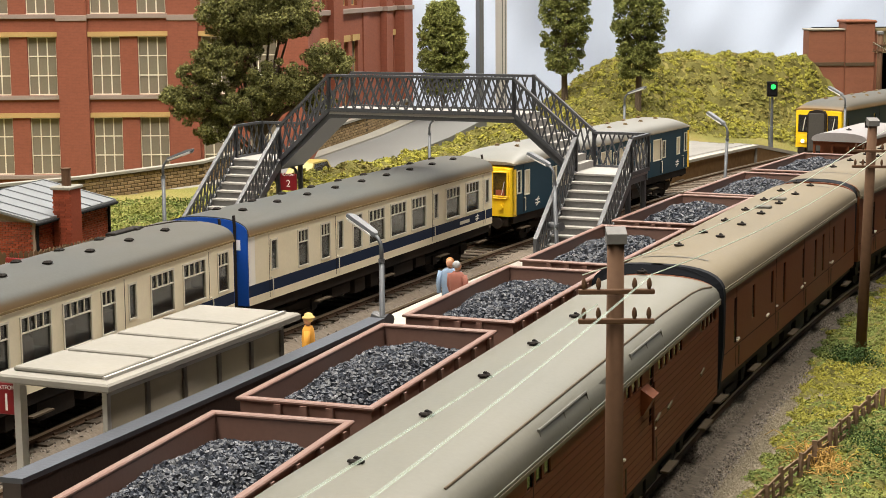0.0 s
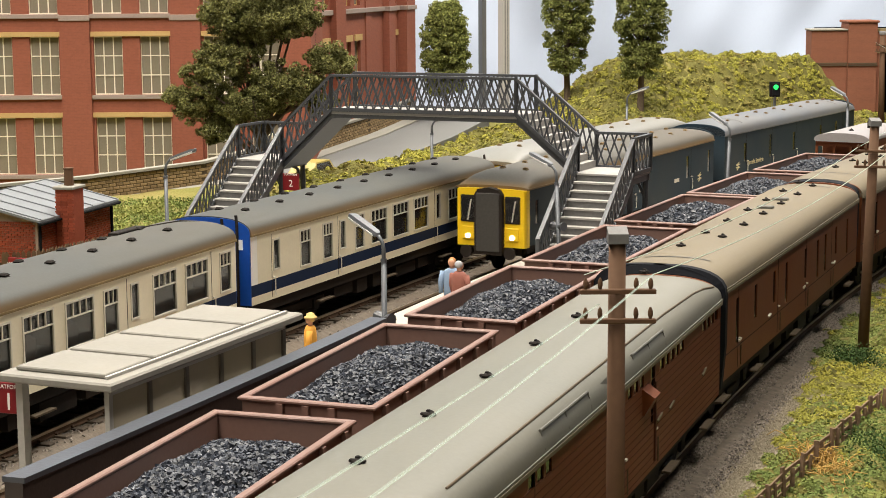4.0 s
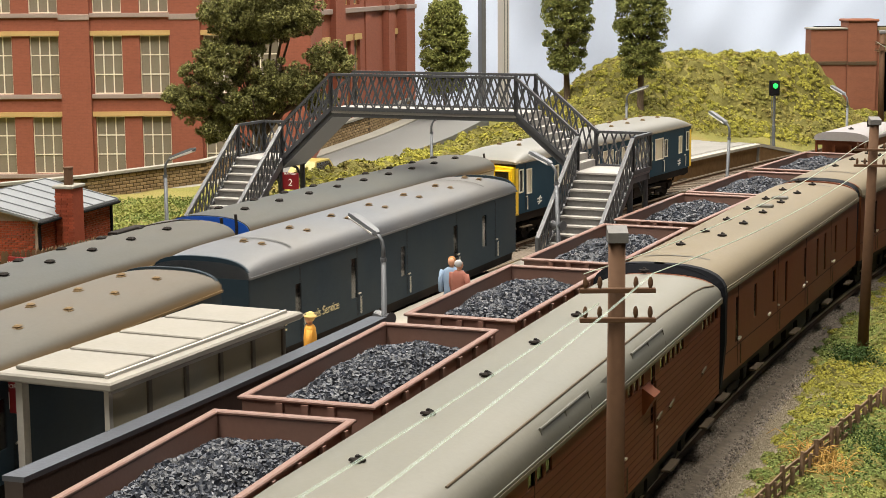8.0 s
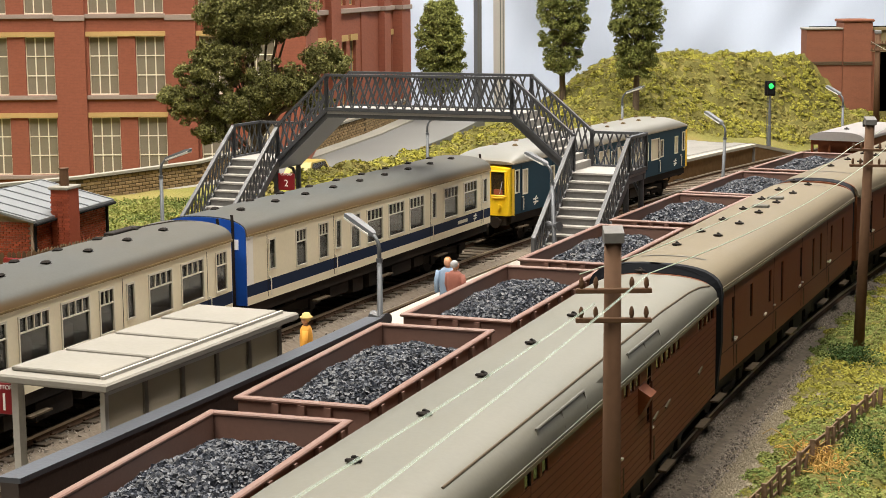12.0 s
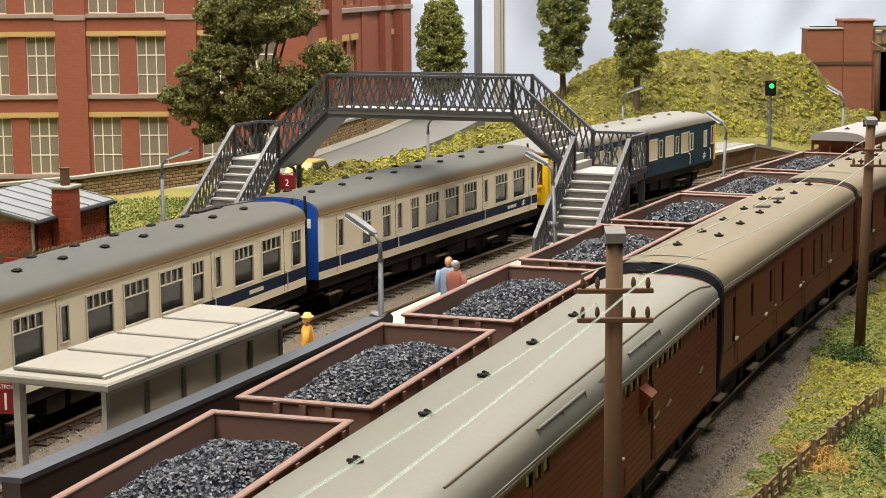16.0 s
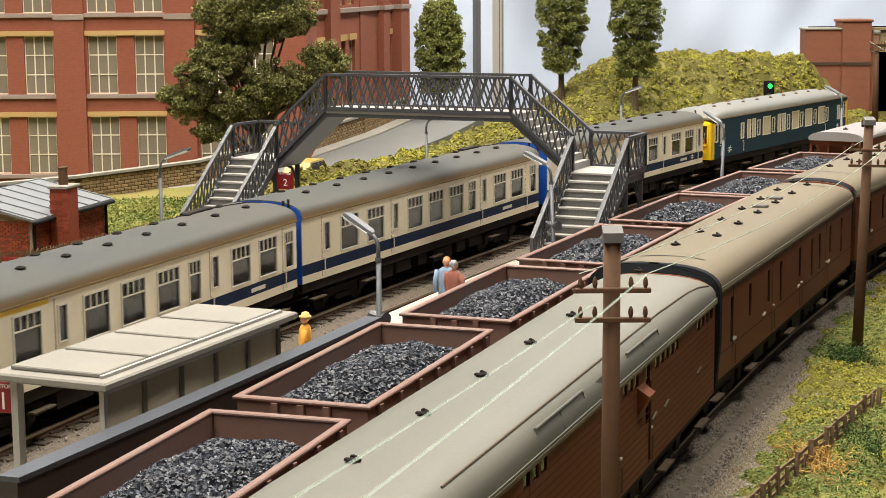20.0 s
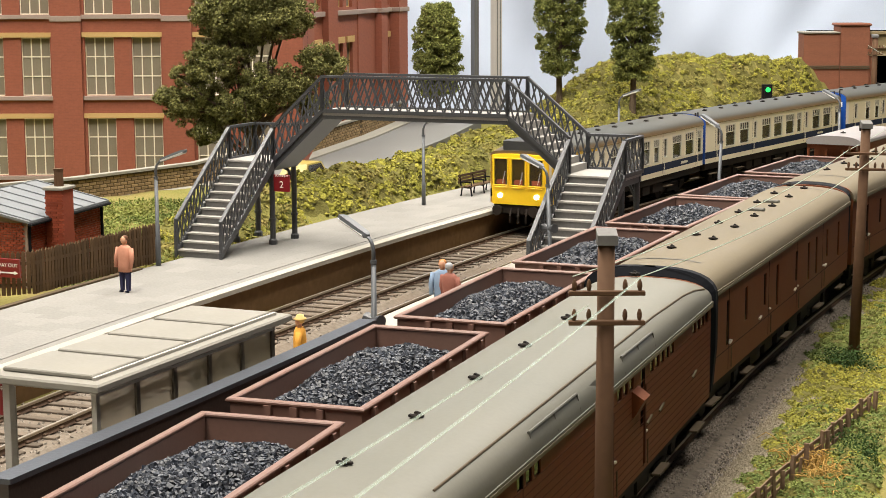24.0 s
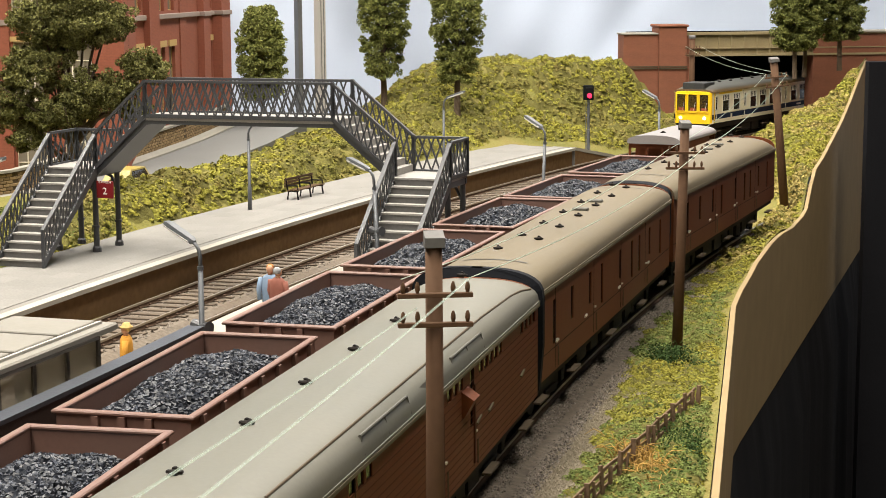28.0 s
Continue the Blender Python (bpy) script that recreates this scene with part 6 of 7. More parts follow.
def ground_cover():
    rnd = random.Random(11)

    def on_hill(x, y):
        s, o = to_so(x, y)
        edge = 232 - 62 * smooth(2165, 2290, s) + 4 * math.sin(s * 0.05)
        if y > 1634 or (x < -20 and y > 1010 and o > 300) or x < -150 or (s < 2100 and on_road(x, y)):
            return 0
        return (o - edge) / 5.0

    grid = {(i, j): arc_xy(1500 + 2.6 * i, 166 + 2.6 * j) for i in range(430) for j in range(98)}
    mat_of("hill_bushes", grid, on_hill, 1.0, (TUFT, TUFTDULL), "yellow-green and olive foam bushes over the bank and hill", "bushes", rnd, 9500, 1.6, 4.6, 1.0, 4.6)

    # verge in front of the brown train and the bank up to the bridge
    def on_verge(x, y):
        s, o = to_so(x, y)
        if y > 1638 or s > 2480:
            return 0
        lim = max(grass_edge(s) + 30 * smooth(1750, 2100, s), bank_foot(s)) if s > 1880 else grass_edge(s) + 2 * math.sin(s * 0.31)
        return min((lim - o) / 3.0, (fascia_x(y) - 1.5 - x) / 2.0)

    def strip(y0, y1, step, wide):
        return {(i, j): (fascia_x(y0 + step * j) - 0.4 - step * i, y0 + step * j) for j in range(int((y1 - y0) / step)) for i in range(int(wide / step))}
    mat_of("verge_grass", strip(310, 830, 1.3, 62), on_verge, 0.45, (TUFT, VERGEGREEN), "yellow-green tufted grass along the edge of the layout", "grass", rnd, 8000, 0.8, 2.3, 0.46, 13.0)
    mat_of("verge_grass", strip(829, 1640, 2.4, 250), on_verge, 1.0, (TUFT, STRAWTUFT), "yellow-green scrub on the bank up to the road bridge", "scrub", rnd, 5600, 1.6, 4.2, 0.95, 4.2)
    # a few darker plants
    pts = [(153 + rnd.gauss(0, 4), 640 + rnd.gauss(0, 8), rnd.uniform(-4, 1), rnd.uniform(0.6, 1.2)) for _ in range(420)]
    pts += [(130 + rnd.gauss(0, 5), 505 + rnd.gauss(0, 20), rnd.uniform(-5, 0), rnd.uniform(0.5, 1.1)) for _ in range(700)]
    pts = [p for p in pts if p[0] < fascia_x(p[1]) - 4]
    D = np.array(pts)
    D = np.repeat(D, 6, axis=0) + np.random.RandomState(3).normal(0, 0.8, (len(D) * 6, 4)) * (1, 1, 1, 0)
    stuff("dark_plants", leaf_shape(D[:, :3], D[:, 3] * 0.5, 6), TUFTDARK, "dark green low plants on the verge", "plants")
    # grass by the hut and stairs
    pts = []
    for _ in range(30000):
        s, o = rnd.uniform(1410, 1745), rnd.uniform(236, 430)
        x, y = arc_xy(s, o)
        lx, ly = x + 170, y - 777
        if (-66 < lx < 4 and ly < 40) or y > wall_y(x) - 5 or (s > 1640 and on_road(x, y)) or (s > 1660 and o < 300):
            continue
        pts.append((x, y, land(x, y) + rnd.uniform(-0.6, 1.0), rnd.uniform(0.7, 1.6)))
    D = np.array(pts)
    stuff("bank_grass", leaf_shape(np.repeat(D[:, :3], 3, axis=0) + np.random.RandomState(4).normal(0, 0.8, (len(D) * 3, 3)), np.repeat(D[:, 3], 3) * 0.6, 7), VERGEGREEN, "rough green grass behind the fence", "grass")
    # loose ballast
    st = []
    for off, a, b, w in ((FAR, 1150, 2300, 20), (NEAR, 1150, 2300, 20), (FRONT, 1150, 1868, 19)):
        for _ in range(5200 if off != FRONT else 15000):
            s = a + (b - a) * rnd.random() ** 1.5
            o = off + rnd.uniform(-w, w) if off != FRONT else off - rnd.uniform(8, 27)
            x, y = arc_xy(s, o)
            st.append((x, y, -3.1 if off != FRONT or o > -73 else -4.0, rnd.uniform(0.45, 0.95) * (0.75 if off == FRONT else 1)))
    cin = []
    for _ in range(14000):
        s = 1060 + 420 * rnd.random()
        o = -84.5 + rnd.gauss(0, 4.4)
        x, y = arc_xy(s, o)
        cin.append((x, y, -4.5 if o > -81 else -4.2, rnd.uniform(0.3, 0.65)))
    stuff("loose_cinders", clump_shape(cin, 10), SAND, "pale crushed cinders along the path", "cinders")
    stuff("loose_ballast", clump_shape(st, 9), STONELET, "loose brown and grey ballast stones", "ballast")


def tree(x, y, z, height, crown, rnd_seed, kind, label):
    """Trunk, forked limbs, and a crown of many small leaf clusters round the twig ends."""
    rnd = random.Random(rnd_seed)
    t = thing("tree", at_xy(x, y, z), label, "tree", "trees")
    trunk = Shape()
    ends = []
    r0 = height * (0.03 if kind == "oak" else 0.016)
    top = height * (0.42 if kind == "oak" else 0.92)
    pts = [(rnd.uniform(-1, 1) * k * 0.6, rnd.uniform(-1, 1) * k * 0.6, top * k / 5) for k in range(6)]
    trunk.tube([(0, 0, -3), *pts[1:]], [r0 * 1.25, r0, r0 * 0.9, r0 * 0.8, r0 * 0.65, r0 * 0.4], 9)
    part("trunk", trunk, BARK, t)
    limbs = Shape()
    n = 26 if kind == "oak" else 42
    for k in range(n):
        f = rnd.random()
        if kind == "oak":
            b = Vector(pts[rnd.choice((2, 3, 4, 5))])
            lob = crown[k % len(crown)]
            e = Vector(lob[:3]) + Vector((rnd.gauss(0, 1), rnd.gauss(0, 1), rnd.gauss(0, 1))) * lob[3] * 0.45
        else:
            zz = height * (0.2 + 0.74 * f)
            b = Vector((0, 0, zz))
            rad = crown * (0.45 + 0.75 * math.sin(math.pi * min(1, 0.15 + 0.85 * f)) ** 0.7) * (1.05 - 0.55 * f)
            a = rnd.uniform(0, 6.28)
            e = b + Vector((math.cos(a) * rad * 0.8, math.sin(a) * rad * 0.8, height * 0.06))
        mid = b.lerp(e, 0.5) + Vector((0, 0, height * 0.02))
        limbs.tube([tuple(b), tuple(mid), tuple(e)], [r0 * 0.35, r0 * 0.22, r0 * 0.08], 5)
        ends.append(e)
    part("limb", limbs, BARK, t)
    V, F = [], []
    g = np.random.RandomState(rnd_seed)

    def leaves(c, rad, count, size):
        P = g.normal(0, 1, (count, 3))
        P /= np.linalg.norm(P, axis=1)[:, None]
        P *= (rad * (0.55 + 0.5 * g.random_sample(count)))[:, None]
        P[:, 2] *= 0.8
        P += np.array(c)
        A, B = g.normal(0, 1, (count, 3)), g.normal(0, 1, (count, 3))
        A /= np.linalg.norm(A, axis=1)[:, None]
        B -= (A * B).sum(1)[:, None] * A
        B /= np.linalg.norm(B, axis=1)[:, None]
        sz = size * g.uniform(0.6, 1.4, count)[:, None]
        q = np.stack([P - A * sz, P - B * sz * 0.6, P + A * sz, P + B * sz * 0.6], 1)
        m = len(V) * 4
        V.append(q.reshape(-1, 3))
    if kind == "oak":
        for cx, cy, cz, cr in crown:
            for _ in range(int(72 * (cr / 14) ** 1.8)):
                d = Vector((rnd.gauss(0, 1), rnd.gauss(0, 1), rnd.gauss(0, 0.8)))
                d = d.normalized() * cr * rnd.uniform(0.45, 1.05)
                leaves((cx + d.x, cy + d.y, cz + d.z * 0.85), rnd.uniform(2.4, 4.6), 130, 0.72)
    else:
        low = 0.30 if height < 115 else 0.2
        for k in range(int(25 * crown)):
            f = rnd.random() ** 0.9
            zz = height * (low + (0.99 - low) * f)
            rad = crown * (0.25 + 0.75 * math.sin(math.pi * min(1, 0.1 + 0.88 * f)) ** 0.55)
            a = rnd.uniform(0, 6.28)
            q = rad * rnd.uniform(0.1, 1.0) ** 0.5
            leaves((math.cos(a) * q, math.sin(a) * q, zz), rnd.uniform(2.6, 5.0), 100, 0.95)
    VV = np.concatenate(V)
    sh = Shape()
    sh.v = [tuple(p) for p in VV]
    sh.f = [(i, i + 1, i + 2, i + 3) for i in range(0, len(VV), 4)]
    me = sh.mesh("crown")
    me.materials.append(LEAF if kind == "oak" else POPLAR)
    part("crown", me, LEAF, t, "crown of small %s leaves" % ("dark olive" if kind == "oak" else "mid green"))
    return t


def build_trees():
    tree(-107, 985, 9, 128, [(-1, 0, 112, 23), (-20, -2, 87, 18), (-36, 0, 64, 15), (-49, 2, 68, 9), (9, -4, 74, 17), (38, 2, 86, 13), (26, -2, 74, 12), (-27, 0, 49, 10), (-10, -4, 62, 15), (-17, 2, 114, 17), (18, 2, 114, 16), (0, 0, 132, 19), (33, 0, 64, 9), (-38, -2, 80, 9)], 3, "oak", "broad olive-leaved model tree beside the footbridge")
    tree(-4, 1500, 9, 114, 21, 21, "poplar", "slim green tree beside the climbing road")
    tree(98, 1443, 35, 150, 21, 22, "poplar", "tall slim green tree on the hill")
    tree(155, 1407, 33, 150, 21, 23, "poplar", "tall slim green tree on the hill top")
    tree(482, 1545, 56, 120, 24, 24, "poplar", "bushy green tree above the road bridge")
    tree(493, 1552, 57, 112, 20, 25, "poplar", "bushy green tree close beside another")
    tree(531, 1566, 62, 124, 24, 26, "poplar", "bushy green tree at the end of the bank")


ground_cover()
build_trees()


# ---- platform furniture ----
def shelter():
    t = thing("platform_shelter", on_arc(1231.2, 56.2, 12, -4.2), "cream panel-roofed waiting shelter with smoky glazing", "shelter")
    L, hw = 96.0, 17.0
    zt = 31.5
    roof = part("roof", Shape().box(-hw, hw, -L / 2 - 1, L / 2 + 1, zt, zt + 2.2, 0.5), SHELTERCREAM, t, "cream flat roof")
    for k in range(4):
        y = -L / 2 + 3.5 + k * (L - 5) / 4
        part("roof_panel", Shape().box(-hw + 3, hw - 4.6, y, y + (L - 5) / 4 - 2.4, zt + 2.2, zt + 3.4, 0.3), SHELTERCREAM, roof)
    part("panel_strip", Shape().box(hw - 4.4, hw - 3.4, -L / 2 + 3, L / 2 - 2, zt + 2.2, zt + 3.0), SHELTERPOST, roof, "grey roof strip")
    n = 5
    for k in range(n + 1):
        y = -L / 2 + 4 + k * (L - 8) / n
        part("post", Shape().box(hw - 4.9, hw - 3.5, y - 0.8, y + 0.8, 0, zt, 0.15), SHELTERFRAME if k else SHELTERPOST, t)
        if k < n:
            part("glazing", Shape().box(hw - 4.4, hw - 4.0, y + 1.1, y + (L - 8) / n - 1.1, 2, zt - 1.5), CLEAR, t)
    for y in (-L / 2 + 4, L / 2 - 4):
        part("post", Shape().box(-hw + 3.0, -hw + 5.0, y - 1.1, y + 1.1, 0, zt, 0.2), SHELTERPOST, t)
    part("end_glazing", Shape().box(-hw + 5, hw - 5.2, L / 2 - 4.2, L / 2 - 3.8, 2, zt - 1.5), CLEAR, t)
    part("head_rail", Shape().box(hw - 5.0, hw - 3.4, -L / 2 + 4, L / 2 - 4, zt - 2, zt), SHELTERPOST, t)
    b = thing("platform_sign", on_arc(1191.5, 73, 12), "maroon enamel platform number sign", "sign")
    part("panel", Shape().box(-9.5, 0, -0.5, 0.5, 21.6, 29.8, 0.2), SIGNRED, b)
    part("post", Shape().tube([(-0.4, 0.9, 0), (-0.4, 0.9, 29)], 0.6, 8), SHELTERPOST, b)
    lettering("PLATFORM", 1.5, WHITE, b, pose(-4.8 * MM, -0.6 * MM, 28.6 * MM, 90, 0, 0))
    lettering("1", 6.4, WHITE, b, pose(-4.8 * MM, -0.6 * MM, 24.6 * MM, 90, 0, 0))


def platform_lamp(m, turn=0.0, speaker=True, tint=LAMPGREY, lean=0.0):
    t = thing("platform_lamp", m @ pose(0, 0, 0, 0, 0, turn) @ pose(0, 0, 0, 0, lean, 0), "grey steel platform lamp with a long white lantern", "platform lamp", "platform lamps")
    part("post", Shape().tube([(0, 0, 0), (0, 0, 13), (0, 0, 13.4), (0, 0, 41)], [1.25, 1.2, 0.95, 0.85], 12), tint, t, smooth=True)
    part("collar", Shape().tube([(0, 0, 40.2), (0, 0, 41.4)], 1.05, 12), tint, t)
    part("swan_neck", Shape().tube([(0, 0, 41), (0, 0, 44.6), (-0.6, 0, 46.6), (-2.0, 0, 48.2), (-4, 0, 49.0)], [0.7, 0.65, 0.62, 0.6, 0.6], 10), tint, t, smooth=True)
    ring = lambda x, z, w, h: [(x, -w, z), (x, -w * 0.8, z - h * 0.5), (x, w * 0.8, z - h * 0.5), (x, w, z), (x, w * 0.75, z + h), (x, -w * 0.75, z + h)]
    head = part("lantern", Shape().loft([ring(-2.4, 48.6, 0.7, 0.8), ring(-3.4, 48.9, 1.5, 1.2), ring(-9, 50.9, 1.75, 1.3), ring(-14.6, 52.9, 1.75, 1.3), ring(-16.4, 53.6, 1.4, 0.9), ring(-17.0, 53.8, 0.7, 0.5)]), tint, t, "long lantern housing")
    part("lens", Shape().loft([[(-3.8, -1.55, 48.5), (-3.8, 1.55, 48.5), (-3.8, 1.75, 49.2), (-3.8, -1.75, 49.2)], [(-15.8, -1.6, 52.6), (-15.8, 1.6, 52.6), (-15.8, 1.82, 53.4), (-15.8, -1.82, 53.4)]]), LAMPWHITE, head)
    if speaker:
        part("loudspeaker", Shape().tube([(-3.6, 0, 22), (-2.4, 0, 22), (0, 0, 22), (2.4, 0, 22), (3.6, 0, 22)], [2.1, 1.9, 0.7, 1.9, 2.1], 10), IRON, t, "round back-to-back loudspeaker")
    return t


def build_lamps():
    platform_lamp(on_arc(1332, 32.6, 12), -28)
    platform_lamp(on_arc(1510.5, 225.1, 12), 178, False)
    platform_lamp(on_arc(1743, 208, 12), 178, False)
    platform_lamp(on_arc(1546, 46, 12), -28, True, LAMPGREY, -3.5)
    platform_lamp(on_arc(1777, 41, 12), -28, False, LAMPGREY, 3.0)
    platform_lamp(on_arc(1990, 196, 12), 178, False)
    platform_lamp(on_arc(2033, 50, 12), -28)


def bench():
    t = thing("bench", on_arc(1806, 204, 12, 0), "brown slatted platform bench with cast iron legs", "bench")
    for z in (5.6, 5.8, 6.0):
        part("seat_slat", Shape().box(-3 + (z - 5.6) * 14 - 0.8, -3 + (z - 5.6) * 14 + 0.8, -19, 19, z - 0.3, z + 0.3), FENCEWOOD, t)
    for k in range(3):
        part("back_slat", Shape().box(-5.6, -5.0, -19, 19, 7.6 + k * 1.9, 9.0 + k * 1.9), FENCEWOOD, t)
    for y in (-17, 0, 17):
        leg = part("leg_frame", Shape().tube([(3, y, 0), (2.2, y, 5), (-3.6, y, 5.2), (-4.4, y, 0)], 0.55, 6).tube([(-4.2, y, 5), (-5.6, y, 13)], 0.5, 6).tube([(-5, y, 8.4), (2.4, y, 8.6), (2.8, y, 5)], 0.45, 6), DARK, t)


def telegraph_pole(x, y, z, h, lean, label, r=2.6):
    t = thing("telegraph_pole", at_xy(x, y, z) @ pose(0, 0, 0, 0, lean, 0), label, "telegraph pole", "telegraph poles")
    part("pole", Shape().tube([(0, 0, -2), (0, 0, h * 0.5), (0, 0, h)], [r * 1.12, r, r * 0.92], 14), POLEWOOD, t, smooth=True)
    part("cap", Shape().loft([[(-r * 1.02, -r * 1.1, h), (r * 1.1, -r * 1.1, h), (r * 1.1, r * 1.1, h), (-r * 1.02, r * 1.1, h)], [(-r * 1.02, -r * 1.1, h + 2), (r * 1.1, -r * 1.1, h + 2), (r * 1.1, r * 1.1, h + 3), (-r * 1.02, r * 1.1, h + 3)]]), RISER, t, "weathered pole cap")
    for zz in (h - 9.5, h - 15.5):
        arm = part("cross_arm", Shape().box(-7.6, 7.6, -r - 1.1, -r + 0.2, zz - 0.5, zz + 0.5, 0.15), POLEWOOD, t)
        for xx in (-6.5, -3.6, 3.6, 6.5):
            part("insulator", Shape().tube([(xx, -r - 0.6, zz + 0.5), (xx, -r - 0.6, zz + 1.3), (xx, -r - 0.6, zz + 2.1), (xx, -r - 0.6, zz + 2.8)], [0.32, 0.54, 0.48, 0.2], 8), POLEWOOD, arm)
    return t


def wire(p, q, sag, r=0.12, mat=None):
    p, q = Vector(p), Vector(q)
    pts = []
    for i in range(13):
        f = i / 12
        c = p.lerp(q, f)
        pts.append((c.x, c.y, c.z - sag * 4 * f * (1 - f)))
    solid("telegraph_wire", Shape().tube(pts, r, 5), mat or WIREPALE, "pale sagging telegraph wire", "wire", "telegraph wires")


def build_poles():
    telegraph_pole(32.6, 340, -4, 93, 0, "brown telegraph pole with two cross-arms beside the standing train", 1.9)
    telegraph_pole(160, 658, -5, 90, 1.2, "brown telegraph pole leaning over the verge", 1.95)
    telegraph_pole(332, 1078, -6, 97, -5.6, "dark telegraph pole on the bank")
    telegraph_pole(400, 1600, 8, 81, -0.6, "brown telegraph pole before the road bridge")
    a = [(32.6, 340, 80), (161.6, 658, 74), (323.5, 1078, 80), (399.2, 1600, 79)]
    for p, q in zip(a, a[1:]):
        for dx in (-6.9, 6.9):
            wire((p[0] + dx, p[1] - 3, p[2] + 3), (q[0] + dx, q[1] - 3, q[2] + 3), 4)
    for dx in (-3.9, 6.9):
        wire((-45 + dx, 60, 97), (32.6 + dx, 337, 77 + 6 * (dx > 0)), 1.5, 0.22, NYLON)


def signal():
    t = thing("signal", at_xy(262, 1394, 0), "colour-light railway signal on a grey post", "signal")
    part("base", Shape().box(-5, 5, -4, 4, -4, 3, 0.6), STEP, t)
    part("post", Shape().tube([(0, 0, 2), (0, 0, 22), (0, 0, 22.5), (0, 0, 46.6)], [1.6, 1.5, 1.1, 1.1], 10), LAMPGREY, t)
    part("head", Shape().box(-4.1, 4.1, -1.2, 2.2, 46.3, 58.5, 0.5), DARK, t, "black backing board")
    part("ladder", Shape().bar((1.6, 3, 0), (1.6, 3, 52), 0.4).bar((-1.6, 3, 0), (-1.6, 3, 52), 0.4), LAMPGREY, t)
    for k in range(12):
        part("rung", Shape().bar((-1.6, 3, 4 + k * 4), (1.6, 3, 4 + k * 4), 0.35), LAMPGREY, t)
    # added drum: a green and a red lens; its turning stands in for switching
    drum = part("lens_drum", Shape().box(-2.7, 2.7, -4.6, -3.4, 47.4, 57.4, 0.5), DARK, t, "added turning lens carrier")
    part("green_lens", Shape().tube([(0, -4.6, 54.4), (0, -5.6, 54.4)], [2.0, 1.8], 14), GREENGLOW, drum, "lit green lens")
    part("red_lens", Shape().tube([(0, -3.4, 50.2), (0, -2.4, 50.2)], [2.0, 1.8], 14), REDGLOW, drum, "lit red lens")
    return t, drum


def fences():
    t = thing("paling_fence", on_arc(1470, 233, 12), "dark brown wooden paling fence beside the platform", "fence")
    inv = (Matrix.Diagonal((1000, 1000, 1000, 1)) @ t.matrix_basis @ Matrix.Diagonal((MM, MM, MM, 1))).inverted()
    a, b = Vector((*arc_xy(1434, 235), 12)), Vector((*arc_xy(1520, 231), 12))
    c = Vector((*arc_xy(1412, 262), 12))
    rnd = random.Random(8)
    me = fix(Shape().prism([(-0.8, 0), (0.8, 0), (0.8, 17.4), (0, 18.6), (-0.8, 17.4)], -0.3, 0.3).mesh("paling"))
    me.materials.append(FENCEWOOD)
    for p, q in ((c, a), (a, b)):
        p, q = inv @ p, inv @ q
        n = int((q - p).length / 2.05)
        ang = math.degrees(math.atan2(q.y - p.y, q.x - p.x))
        for k in range(n + 1):
            w = p.lerp(q, k / n)
            part("paling", me, FENCEWOOD, t, m=pose(w.x * MM, w.y * MM, (w.z + rnd.uniform(-0.3, 0.2)) * MM, 0, rnd.uniform(-1.5, 1.5), ang))
        for z in (4, 13):
            part("fence_rail", Shape().bar(p + Vector((0, 0.6, z)), q + Vector((0, 0.6, z)), 0.6, 1.4), FENCEWOOD, t)
    s = thing("way_out_sign", on_arc(1426, 238.5, 12), "maroon exit sign with white letters on the fence", "sign")
    part("panel", Shape().box(-8.5, 3.5, -1.4, -0.6, 8, 16, 0.2), SIGNRED, s)
    lettering("WAY OUT", 2.2, WHITE, s, pose(-2.5 * MM, -1.5 * MM, 13.2 * MM, 90, 0, 0))
    part("arrow", Shape().box(-6.5, 1.5, -1.6, -1.4, 9.8, 10.4).prism([(-7.6, 10.1), (-6, 9.2), (-6, 11)], -1.6, -1.4).prism([(2.6, 10.1), (1, 9.2), (1, 11)], -1.6, -1.4), WHITE, s)
    # rough field fence on the verge
    f = thing("field_fence", at_xy(126, 515, -5), "leaning brown post-and-rail field fence with dry grass", "fence")
    pts = [Vector((-47 + 7.1 * k + 0.03 * k * k, -73 + 13.9 * k, 0)) for k in range(10)]
    for k, p in enumerate(pts):
        part("fence_post", Shape().bar(p - Vector((0, 0, 2)), p + Vector((rnd.uniform(-0.9, 0.9), rnd.uniform(-0.7, 0.7), 9.2 + rnd.uniform(-0.6, 0.8))), 1.5, 0.8), RUSTFENCE, f)
        if k < 9:
            q = p + Vector((3.5, 7.0, 0))
            part("fence_post", Shape().bar(q - Vector((0, 0, 2)), q + Vector((rnd.uniform(-0.9, 0.9), rnd.uniform(-0.7, 0.7), 8.0 + rnd.uniform(-0.8, 0.6))), 1.2, 0.7), RUSTFENCE, f)
        if k:
            for z in (2.0, 4.7, 7.4):
                part("fence_rail", Shape().bar(pts[k - 1] + Vector((-0.9, 0, z + rnd.uniform(-0.5, 0.5))), p + Vector((-0.9, 0, z + rnd.uniform(-0.5, 0.5))), 0.45, 1.15), RUSTFENCE, f)
    sh = Shape()
    for k in range(260):
        c = Vector((111 + rnd.gauss(0, 2.6), 497 + rnd.gauss(0, 11), -5))
        e = c + Vector((rnd.gauss(0, 4), rnd.gauss(0, 5), rnd.uniform(0.5, 6.5)))
        mid = c.lerp(e, 0.5) + Vector((rnd.gauss(0, 1), rnd.gauss(0, 1), rnd.uniform(1, 3.5)))
        sh.tube([tuple(c), tuple(c.lerp(mid, 0.6) + Vector((0, 0, 0.8))), tuple(mid), tuple(e)], [0.2, 0.18, 0.15, 0.08], 4)
